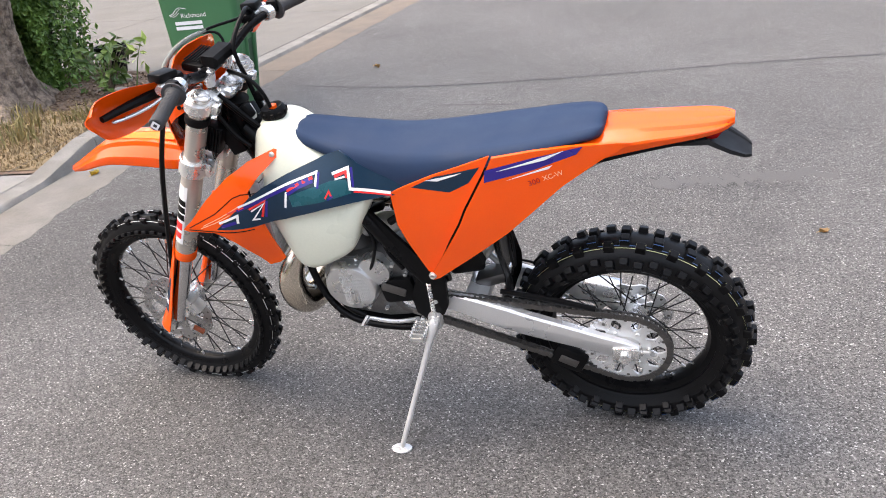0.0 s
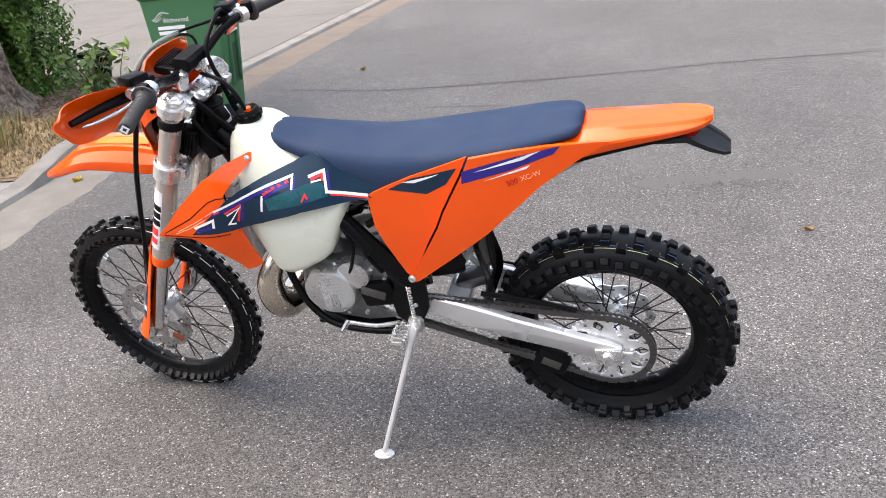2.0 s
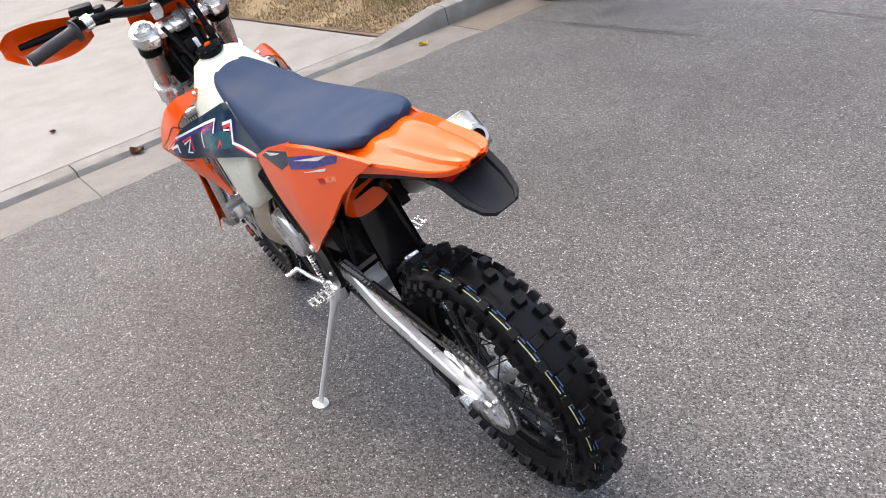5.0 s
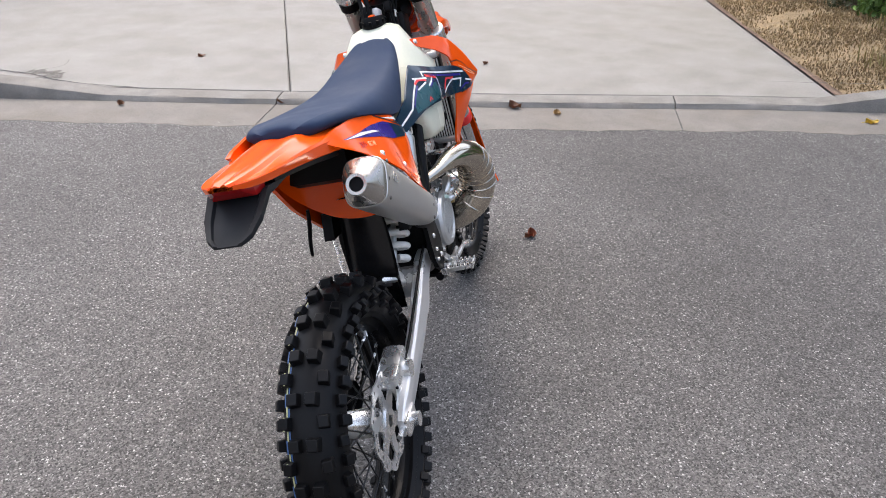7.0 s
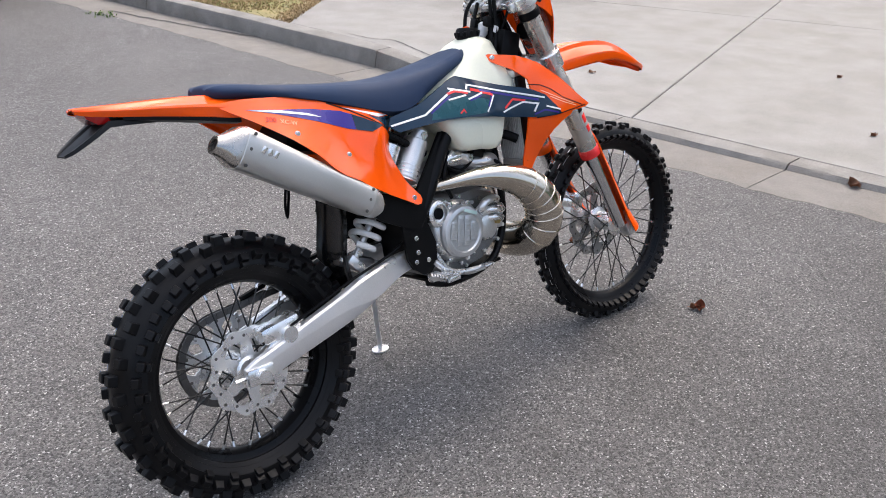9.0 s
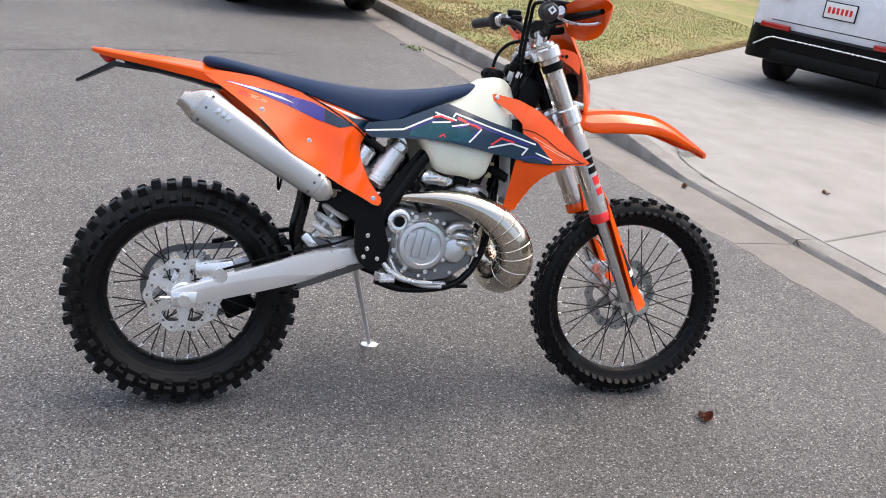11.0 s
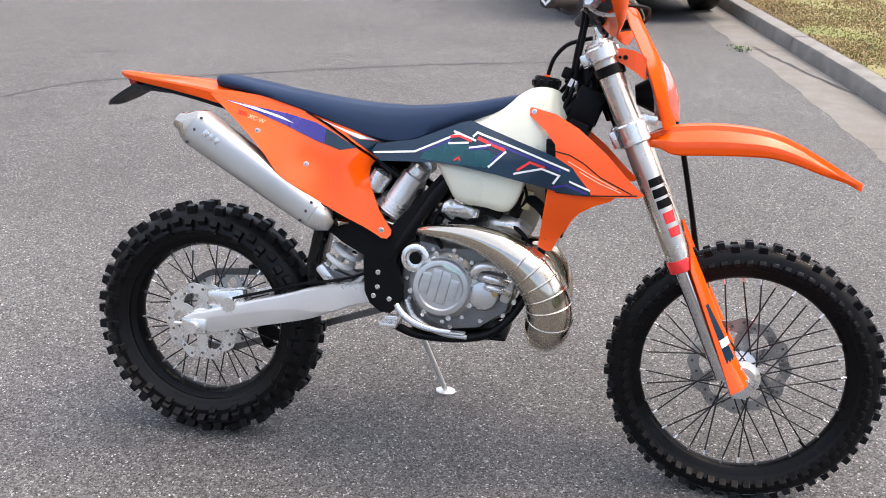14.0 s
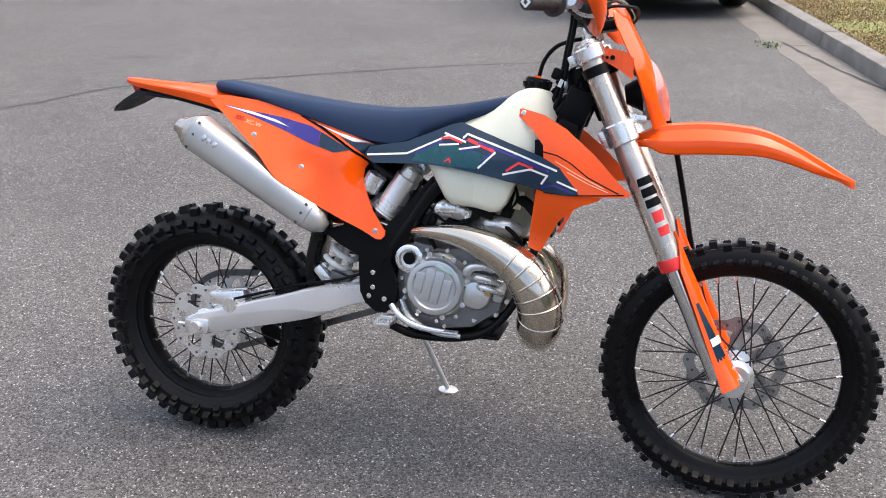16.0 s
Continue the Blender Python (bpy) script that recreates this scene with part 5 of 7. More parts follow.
# ---- frame, engine, exhaust, rear end ----
frame_ob = part("main_frame", tube([(1.03, 0, .64), (1.035, 0, .72), (1.025, 0, .76)], [.034, .034, .034], 20), FRAME, bike, "black powder-coated steel frame")
for s in (1, -1):
    part("frame_spar", tube([(1.01, s * .02, .68), (.93, s * .045, .61), (.80, s * .085, .535), (.70, s * .102, .462), (.615, s * .106, .335), (.545, s * .105, .235)], [.022, .022, .020, .019, .019, .019], 14, 4), FRAME, frame_ob)
    part("cradle_tube", tube([(.955, s * .02, .36), (.935, s * .050, .24), (.90, s * .074, .14), (.84, s * .090, .068), (.76, s * .098, .042), (.64, s * .102, .04), (.56, s * .102, .065)], .0115, 12, 5), FRAME, frame_ob)
    part("subframe_tube", tube([(.62, s * .09, .42), (.50, s * .085, .50), (.35, s * .075, .575), (.15, s * .06, .61)], .011, 10, 3), FRAME, frame_ob)
    part("subframe_strut", loft([[(.590, s * .112, .265), (.545, s * .112, .245), (.545, s * .09, .245), (.590, s * .09, .265)], [(.545, s * .118, .32), (.48, s * .118, .285), (.48, s * .09, .285), (.545, s * .09, .32)], [(.39, s * .112, .365), (.365, s * .112, .30), (.365, s * .085, .30), (.39, s * .085, .365)]]), BLACK, frame_ob)
    guard = [(.495, .290), (.483, .24), (.490, .150), (.505, .120), (.535, .098), (.562, .097), (.588, .12), (.594, .175), (.572, .24), (.580, .285), (.655, .395), (.70, .458), (.675, .472), (.61, .395), (.55, .325)]
    g = panel("frame_protector", guard, lambda x, z: .122 - .1 * max(z - .3, 0), s, BLACK, bike, .012, 0, label="black textured frame protector")
    for x, z in ((.525, .165),) if s > 0 else ((.525, .205), (.525, .165), (.558, .135), (.515, .140)):
        part("protector_bolt", bolt_mesh((x, s * .123, z), (0, s, 0), .0055, .004), BRIGHT, g)
part("down_tube", tube([(1.03, 0, .63), (.985, 0, .48), (.955, 0, .36)], .024, 14, 4), FRAME, frame_ob)
part("skid_pan", box((.74, 0, .045), (.26, .17, .012), .005), BLACK, bike, "black plastic skid plate")

# engine
crank = loft([[(x, y, z) for x, z in ((.585, .10), (.60, .065), (.70, .05), (.80, .065), (.875, .12), (.89, .19), (.87, .26), (.80, .29), (.70, .285), (.62, .30), (.58, .26), (.572, .18))] for y in (-.085, -.07, .06, .075)])
for v in crank.verts:
    k = .93 if abs(v.co.y) > .072 else 1
    v.co.x, v.co.z = .73 + (v.co.x - .73) * k, .17 + (v.co.z - .17) * k
# case and cylinder alloys are darkened: shade round the engine is in their colour
CASE = surface("shaded_case_alloy", (.20, .20, .20), .42, metal=.75, vary=.3, scale=22, fine=260, bump=.4, height=.001)
SHADED_CAST = surface("shaded_cast_alloy", (.13, .13, .13), .45, metal=.7, vary=.25, scale=20, fine=300, bump=.3, height=.0006)
engine = part("engine", crank, CASE, bike, "cast alloy two-stroke engine", smooth=40)
AX = Vector((.30, 0, .954)).normalized()


def up_cylinder(d, ahead=0, y=0):
    return Vector((.775, y, .27)) + AX * d + Vector((AX.z, 0, -AX.x)) * ahead


part("cylinder", tube([up_cylinder(d) for d in (-.02, .0, .01, .05, .06, .10, .11, .118)], [.066, .066, .056, .054, .062, .062, .056, .056], 24), SHADED_CAST, engine, "cast alloy cylinder, darkened for the shade behind the pipe")
part("fuel_tap", box((.902, -.092, .422), (.026, .012, .050), .004, (0, 12, 0)), surface("yellowed_plastic", (.55, .50, .28), .5, vary=.1), engine, "yellowed plastic fuel fitting")
part("cylinder_head", tube([up_cylinder(d) for d in (.118, .12, .145, .152)], [.05, .058, .056, .04], 24), ALLOY, engine)
for k in range(7):
    a = 2 * math.pi * k / 7
    c = up_cylinder(.152) + Vector((AX.z, 0, -AX.x)) * .045 * math.cos(a) + Vector((0, .045 * math.sin(a), 0))
    part("head_nut", rod(c - AX * .004, c + AX * .008, .006, 6), BRIGHT, engine)
part("spark_plug_cap", tube([up_cylinder(.15), up_cylinder(.19), up_cylinder(.2, -.04)], [.012, .011, .008], 10), BLACK, engine)
part("coolant_hose", tube([(.82, -.02, .42), (.87, -.06, .43), (.92, -.10, .42), (.95, -.13, .40)], .014, 12, 4), BLACK, engine, "black coolant hose")
part("power_valve", box((.835, .0, .30), (.05, .10, .05), .012, (0, 15, 0)), ALLOY, engine)
# clutch cover
COVER = surface("grey_cover_alloy", (.56, .57, .57), .38, metal=.7, vary=.12, scale=15, fine=300, bump=.25, height=.0006)
c = Vector((.696, 0, .180))
part("clutch_case", turned([(.001, -.078), (.090, -.078), (.092, -.095), (.086, -.104), (.078, -.110), (.001, -.110)], 48, c), ALLOY, engine, "cast clutch case")
part("clutch_cover", turned([(.001, -.106), (.076, -.106), (.078, -.122), (.073, -.131), (.066, -.134), (.060, -.134), (.056, -.130), (.001, -.130)], 48, c), COVER, engine, "round grey clutch cover")
band_r = .054
for k, x in enumerate((-.0375, -.0125, .0125, .0375)):
    h = math.sqrt(band_r**2 - (abs(x) + .006) ** 2) * 1.75
    bm = box((0, 0, 0), (.0232, .0035, h), .0012)
    for i in range(-2, 3):
        for j in range(int(h / .0075)):
            add_box(bm, (i * .0040, -.0020, -h / 2 + .005 + j * .0072), (.0024, .0012, .0042), 0)
    ob = part("cover_band", bm, COVER, engine, smooth=30)
    ob.matrix_local = Matrix.Translation(c + Vector((-.004, -.1325, .004))) @ Matrix.Rotation(radians(12), 4, "Y") @ Matrix.Translation((x, 0, 0))
part("cover_label", box(c + Vector((.028, -.1345, .053)), (.050, .003, .010), .001, (0, 24, 0)), surface("pale_green_label", (.55, .72, .66), .4, vary=.1), engine)
for k in range(8):
    a = 2 * math.pi * (k + .3) / 8
    p = c + Vector((.087 * math.cos(a), -.096, .087 * math.sin(a)))
    bm = rod(p, p - Vector((0, .012, 0)), .0075, 10)
    add_rod(bm, p - Vector((0, .011, 0)), p - Vector((0, .016, 0)), .0048, 6)
    part("cover_bolt", bm, BRIGHT, engine)
part("kick_boss", turned([(.012, -.08), (.038, -.08), (.038, -.118), (.032, -.122), (.026, -.122), (.024, -.112), (.012, -.11)], 28, (.622, 0, .250)), BRIGHT, engine, "machined shaft boss")
part("boss_bore", turned([(.0005, -.112), (.0165, -.112), (.0165, -.1165), (.0005, -.1165)], 20, (.622, 0, .250)), BLACK, engine)
part("water_pump", tube([(.805, -.078, .165), (.805, -.104, .165), (.805, -.114, .165), (.805, -.118, .165)], [.043, .042, .036, .02], 24), ALLOY, engine, "cast water pump housing")
for line, r in (([(.781, -.085, .205), (.780, -.118, .226), (.796, -.124, .244), (.826, -.122, .247), (.852, -.112, .238)], .0125), ([(.795, -.10, .212), (.815, -.124, .216), (.845, -.124, .212), (.872, -.108, .204)], .0115), ([(.806, -.10, .190), (.826, -.122, .190), (.856, -.116, .184), (.872, -.10, .174)], .0105)):
    part("coolant_pipe", tube(line, r, 14, 5), BRIGHT, engine, "cast coolant pipe")
part("pump_cover", box((.868, -.092, .185), (.028, .028, .075), .008, (0, 15, 0)), ALLOY, engine)
stay = part("head_stay", grid_sheet([(.678, .379), (.690, .402), (.706, .413), (.726, .404), (.755, .394), (.784, .388), (.780, .370), (.755, .364), (.700, .370)], .03), BRIGHT, engine, "polished triangular head stay")
for v in stay.data.vertices:
    v.co.y = -.104
thick = stay.modifiers.new("thickness", "SOLIDIFY")
thick.thickness = .006
for x, z in ((.692, .384), (.708, .402), (.769, .380)):
    part("stay_bolt", bolt_mesh((x, -.106, z), (0, -1, 0), .010 if x > .75 else .006, .008), BRIGHT, engine)
part("cylinder_elbow", tube([(.80, -.055, .36), (.835, -.075, .352), (.875, -.075, .350), (.905, -.06, .335)], [.02, .024, .024, .018], 14, 3), ALLOY, engine, "cast cylinder outlet")
for p, sz in (((.818, -.085, .388), (.045, .03, .035)), ((.875, -.07, .395), (.03, .03, .05)), ((.735, -.08, .345), (.05, .03, .022)), ((.665, -.085, .355), (.04, .04, .03))):
    part("fitting", box(p, sz, .006, (0, 20, 0)), BLACK, engine)
for line in ([(.70, -.09, .345), (.76, -.095, .352), (.80, -.09, .372)], [(.88, -.09, .39), (.90, -.10, .43), (.885, -.09, .47)], [(.66, -.10, .40), (.70, -.10, .36), (.76, -.095, .335)]):
    part("thin_hose", tube(line, .004, 8, 4), BLACK, engine)
part("pump_plug", rod((.838, -.112, .176), (.838, -.126, .176), .009, 6), surface("brass", (.55, .42, .18), .35, metal=1.0), engine, "brass drain plug")
for k in range(11):
    a = 2 * math.pi * (k + .3) / 11
    x, z = .696 + .099 * math.cos(a), .180 + .099 * math.sin(a)
    if x < .79:
        part("case_bolt", rod((x, -.078, z), (x, -.098, z), .0058, 6), BRIGHT, engine)
for x, z in ((.800, .252), (.872, .232), (.885, .150), (.858, .112), (.800, .092), (.640, .075), (.720, .068)):
    part("case_bolt", rod((x, -.074, z), (x, -.094, z), .0062, 6), BRIGHT, engine)
for k in range(14):
    a = 2 * math.pi * k / 14
    x, z = .73 + .125 * math.cos(a), .185 + .095 * math.sin(a)
    part("case_bolt", rod((x, .068, z), (x, .088, z), .0062, 6), BRIGHT, engine)
# left covers
part("ignition_cover", tube([(.785, y, .190) for y in (.07, .075, .104, .114, .1175, .1185)], [.080, .083, .081, .076, .068, .001], 48), ALLOY, engine, "alloy ignition cover with a fine cast grid")
bm = bmesh.new()
for i in range(-11, 5):
    for j in range(-11, 12):
        x, z = i * .0054, j * .0054
        if x * x + z * z < .062**2 and not (-.022 < x < .004 and z < -.004):
            add_box(bm, (.785 + x, .1188 - .0012 * (x * x + z * z) / .0036, .190 + z), (.0032, .0026, .0032), 0)
part("cast_grid", bm, ALLOY, engine, kind="stuff")
bm = bmesh.new()
for k in range(3):
    add_box(bm, (.788 - .011 * k, .1190, .166), (.0025, .004, .046), .001)
part("cover_rib", bm, BRIGHT, engine)
part("clutch_slave", tube([(.705, y, .245) for y in (.065, .07, .10, .108)], [.05, .052, .047, .02], 30), ALLOY, engine)
part("sprocket_guard", box((.645, .088, .175), (.11, .026, .085), .012, (0, 10, 0)), BLACK, engine, "black sprocket guard")
part("case_saver_plate", box((.655, .103, .185), (.075, .006, .03), .004, (0, -18, 0)), STEEL, engine)
part("front_sprocket", turned([(.006, .078), (.034, .078), (.036, .083), (.034, .088), (.006, .088)], 24, (.622, 0, .135)), BRIGHT, engine)
bm = tube([(.60, .095, .07), (.66, .13, .085), (.735, .15, .112)], .0065, 10, 4)
add_rod(bm, (.735, .148, .112), (.74, .188, .108), .008, 10)
part("shift_lever", bm, BRIGHT, engine, "bright shift lever")
bm = tube([(.578, -.122, .122), (.60, -.130, .098), (.635, -.133, .078), (.68, -.136, .068), (.72, -.139, .066), (.75, -.142, .066)], [.008, .009, .009, .008, .007, .006], 10, 4)
add_box(bm, (.75, -.150, .069), (.04, .024, .008), .003)
part("brake_pedal", bm, ALLOY, bike, "bright rear brake pedal")
part("case_guard", tube([(.60, -.105, .135), (.63, -.112, .085), (.70, -.116, .055), (.77, -.115, .05)], [.008, .008, .007, .006], 10, 4), ALLOY, engine, "alloy casing edge")

# exhaust
pipe_line = [(.86, .0, .285, .021), (.905, .022, .290, .022), (.955, .055, .268, .028), (.986, .080, .208, .038), (.988, .088, .150, .044), (.978, .062, .100, .050), (.972, .0, .080, .055), (.972, -.08, .082, .056), (.978, -.142, .110, .057), (.984, -.173, .155, .057), (.966, -.185, .212, .056),
             (.925, -.185, .262, .051), (.865, -.178, .300, .043), (.795, -.166, .323, .033), (.73, -.152, .331, .0235), (.67, -.132, .329, .0165), (.61, -.098, .324, .0135), (.53, -.084, .330, .013), (.46, -.092, .335, .013), (.41, -.138, .330, .013)]
path = curve(pipe_line, 6)
bm = bmesh.new()
add_tube(bm, [q[:3] for q in path], [q[3] for q in path], 32)
pipe = part("expansion_chamber", bm, NICKEL, bike, "nickel-plated bulging two-stroke exhaust pipe", smooth=60)
for k in (48, 52, 56, 59, 62, 65, 68):
    p, q = Vector(path[k][:3]), Vector(path[k + 1][:3])
    d = (q - p).normalized()
    part("weld_seam", tube([p - d * .003, p - d * .001, p + d * .001, p + d * .003], [path[k][3] + 1e-4, path[k][3] + .0017, path[k][3] + .0017, path[k][3] + 1e-4], 36, caps=False), NICKEL, pipe)
part("pipe_spring", tube([(.885 + .004 * k, .028 + .004 * math.cos(k * 2.2), .295 + .004 * math.sin(k * 2.2)) for k in range(14)], .0015, 6), BRIGHT, pipe)
part("pipe_mount", box((.80, -.12, .345), (.03, .05, .006), .002), BRIGHT, pipe)
a, d = Vector((.028, -.150, .557)), Vector((.85, 0, -.527)).normalized()
CAN_UP = d.cross(Vector((0, 1, 0))).normalized()


def can(name, stops, material, parent, label="", n=40):
    """A squarish tube along the silencer: stops of (distance, half height, half width, rise)."""
    rings = []
    for s0, h, w, rise in stops:
        c = a + d * s0 + CAN_UP * rise
        ring = []
        for k in range(n):
            t = 2 * math.pi * k / n
            cs, sn = math.cos(t), math.sin(t)
            q = .60 if h > .034 else (.8 if h > .028 else 1.0)
            ring.append(c + Vector((0, 1, 0)) * math.copysign(abs(cs) ** q, cs) * w + CAN_UP * math.copysign(abs(sn) ** q, sn) * h)
        rings.append(ring)
    return part(name, loft(rings), material, parent, label, smooth=50)


silencer = can("silencer", [(.0, .048, .044, 0), (.002, .0512, .0468, 0), (.006, .0515, .047, 0), (.386, .0390, .0415, 0), (.390, .0385, .041, 0), (.392, .036, .038, 0)], SILVER, bike, "brushed silver silencer can, tapered to the front")
CAP = surface("blued_end_cap", (.50, .47, .43), .26, metal=.9, vary=.12, scale=18, fine=300, bump=.08, height=.0003)
can("end_cap", [(.004, .0498, .0452, 0), (-.002, .0498, .0452, 0), (-.012, .046, .042, -.001), (-.040, .0275, .0275, -.010), (-.050, .0235, .0235, -.013), (-.054, .0215, .0215, -.014), (-.053, .0150, .0150, -.014), (-.010, .0145, .0145, -.012)], CAP, silencer, "tapered bronze-grey end cap")
can("outlet", [(-.046, .0149, .0149, -.0135), (-.020, .0149, .0149, -.012)], BLACK, silencer)
can("front_cap", [(.384, .0375, .040, 0), (.392, .0375, .040, 0), (.416, .034, .037, -.002), (.430, .022, .026, -.004), (.440, .014, .014, -.004)], ALLOY, silencer, "dull alloy front cap")
for s0, h, w in ((.014, .0512, .0468), (.372, .0392, .0416)):
    for rise in (-.72, .05, .75):
        p = a + d * s0 + Vector((0, -w * .985, 0)) + CAN_UP * h * rise
        part("rivet", bolt_mesh(p, Vector((0, -1, 0)), .0034, .0016), STEEL, silencer)
for k in range(3):
    p = a + d * (.045 + .017 * k) + Vector((0, -.0478 + .0012 * k, 0)) + CAN_UP * .012
    part("stamped_mark", box(p, (.012, .0012, .017), .0005, (0, math.degrees(math.atan2(-d.z, d.x)) + (18, -14, 10)[k], 0)), BRIGHT, silencer)
part("silencer_bracket", box((.30, -.115, .415), (.03, .06, .012), .003, (0, 32, 0)), BRIGHT, silencer)

# swingarm
for s in (1, -1):
    rows = []
    for x, zt, zb, y, t in curve([(-.035, .022, -.020, .100, .016), (.0, .038, -.022, .100, .020), (.05, .052, -.014, .099, .026), (.15, .083, .009, .098, .030), (.26, .115, .034, .096, .032), (.33, .138, .052, .094, .034), (.38, .149, .070, .090, .034), (.44, .160, .095, .084, .034), (.49, .166, .110, .080, .033), (.54, .166, .116, .078, .032)], 3):
        c, h = (zt + zb) / 2, (zt - zb) / 2
        k = float(np.interp(x, [.05, .23, .296, .346, .395], [.35, .08, -.15, -.55, -.85]))
        rows.append([(x, s * (y + dy * t / 2), c + dz * h) for dy, dz in ((-1, -.75), (-1, .75), (-.7, 1), (.45, 1), (.82, .86), (1, k + .03), (.98, k - .03), (.55, max(-.95, min(-.9, k - .04))), (.4, -1), (-.6, -1))])
    arm = part("swingarm", loft(rows), SWING, bike, "brushed cast-alloy swingarm", smooth=35)
    part("axle_block", box((.0, s * .112, .0), (.075, .012, .044), .006), BRIGHT, arm, "machined chain adjuster block")
    part("axle_nut", rod((0, s * .116, 0), (0, s * .134, 0), .017, 6 if s > 0 else 20), BRIGHT, arm)
    part("adjuster_bolt", rod((-.035, s * .10, 0), (-.065, s * .10, 0), .006, 6), BRIGHT, arm)
part("swingarm_bridge", box((.425, 0, .125), (.07, .17, .055), .014, (0, -10, 0)), SWING, bike, "alloy swingarm bridge")
part("chain_guard", tube([(.08, .085, .138), (.20, .087, .165), (.34, .088, .188)], [.008, .009, .008], 8, 3), BLACK, bike, "black chain guard")
part("brake_line", tube([(.03, -.09, .065), (.15, -.10, .10), (.30, -.10, .145), (.42, -.095, .170), (.50, -.10, .20)], .004, 8, 4), BLACK, bike, "black rear brake hose")
part("chain_guide", box((.165, .085, -.055), (.10, .032, .075), .012, (0, -25, 0)), BLACK, bike, "black chain guide")
part("guide_window", box((.165, .102, -.055), (.055, .003, .028), .002, (0, -25, 0)), STEEL, bike)
cal = box((.085, -.072, .086), (.115, .055, .046), .012, (0, -8, 0))
add_rod(cal, (.10, -.05, .07), (.10, -.112, .07), .021, 16)
add_box(cal, (.05, -.088, .04), (.09, .012, .03), .004, (0, -40, 0))
part("rear_caliper", cal, BRIGHT, bike, "polished rear brake caliper")

# chain: links on one mesh, run round both sprockets
R1, R2, C1 = .118, .034, Vector((.622, 0, .135))
gap = C1.length
base = math.atan2(C1.z, C1.x)
lean = math.asin((R1 - R2) / gap)
loop = []
for k in range(40):
    ang = base + math.pi / 2 - lean + (2 * math.pi - (math.pi - 2 * lean)) * k / 39
    loop.append(Vector((R1 * math.cos(ang), .084, R1 * math.sin(ang))))
for k in range(12):
    ang = base - math.pi / 2 + lean + (math.pi - 2 * lean) * k / 11
    loop.append(Vector((C1.x + R2 * math.cos(ang), .084, C1.z + R2 * math.sin(ang))))
loop.append(loop[0])
lengths = [0.0]
for p, q in zip(loop, loop[1:]):
    lengths.append(lengths[-1] + (q - p).length)
count = 2 * round(lengths[-1] / .0159 / 2)


def along(t):
    t %= lengths[-1]
    i = max(k for k in range(len(loop) - 1) if lengths[k] <= t)
    f = (t - lengths[i]) / max(lengths[i + 1] - lengths[i], 1e-9)
    return loop[i].lerp(loop[i + 1], f)


link_me = []
for wide in (.0085, .0062):
    bm = bmesh.new()
    for sy in (-1, 1):
        add_box(bm, (0, sy * wide, 0), (.0245, .0020, .0180), .0)
    if wide > .008:
        for sx in (-1, 1):
            add_rod(bm, (sx * .008, -.010, 0), (sx * .008, .010, 0), .005, 8)
    link_me.append(mesh_of("link", bm, STEEL))
chain = part("chain", rod(loop[0] - Vector((0, .004, 0)), loop[0] + Vector((0, .004, 0)), .0045, 8), STEEL, bike, "dark steel drive chain")
for k in range(count):
    p, q = along(lengths[-1] * k / count), along(lengths[-1] * (k + 1) / count)
    e = (q - p).normalized()
    shared("link", link_me[k % 2], chain, Matrix.Translation((p + q) / 2) @ Matrix.Rotation(-math.atan2(e.z, e.x), 4, "Y"))

# shock absorber
p0, p1 = Vector((.618, -.045, .475)), Vector((.368, -.040, .180))
d2 = (p1 - p0).normalized()
shock = part("shock_absorber", tube([p0 + d2 * k for k in (0, .002, .11, .112, .14, .142, .22, .38)], [.018, .024, .024, .036, .036, .012, .010, .010], 20), ALLOY, bike, "alloy monoshock")
side = d2.orthogonal().normalized()
up = d2.cross(side)
coil = [p0 + d2 * (.15 + .20 * k / 96) + .037 * (math.cos(2 * math.pi * k / 16) * side + math.sin(2 * math.pi * k / 16) * up) for k in range(97)]
part("coil_spring", tube(coil, .0086, 12), SPRING, shock, "white coil spring")
part("shock_reservoir", tube([(.622, -.082, .490), (.618, -.082, .484), (.606, -.082, .464), (.604, -.082, .461), (.548, -.082, .372), (.543, -.082, .364), (.538, -.082, .356)], [.020, .028, .028, .034, .034, .038, .026], 26), ALLOY, shock, "alloy reservoir")
for k in range(4):
    q = Vector((.543, -.082, .364)).lerp(Vector((.604, -.082, .461)), .06 + .10 * k)
    e = Vector((.532, 0, .846))
    part("reservoir_ring", tube([q - e * .0016, q + e * .0016], .0352 if k else .0385, 28), BRIGHT if k else ALLOY, shock)
part("adjuster", rod((.612, -.095, .474), (.612, -.112, .474), .011, 6), BRIGHT, shock)
part("reservoir_stub", tube([(.520, -.078, .470), (.517, -.078, .464), (.492, -.078, .424), (.488, -.078, .416)], [.018, .029, .029, .019], 20), BRIGHT, shock)
part("spring_collar", tube([p0 + d2 * .118, p0 + d2 * .120, p0 + d2 * .146, p0 + d2 * .148], [.036, .040, .040, .036], 24), ALLOY, shock)
bm = box(p1 + d2 * .012, (.062, .052, .030), .009, (0, 48, 0))
add_rod(bm, (.360, -.050, .172), (.360, .012, .172), .015, 14)
add_rod(bm, (.383, -.052, .194), (.383, -.040, .194), .009, 6)
part("shock_clevis", bm, BRIGHT, shock, "machined shock clevis")
part("shock_top_eye", tube([(.62, -.055, .482), (.62, .02, .482)], .022, 18), BRIGHT, shock)
part("linkage", box((.385, -.01, .165), (.10, .07, .035), .01, (0, 20, 0)), STEEL, bike, "cast shock linkage")
part("air_boot", box((.52, .03, .40), (.16, .12, .16), .03, (0, 10, 0)), BLACK, bike, "black airbox boot")
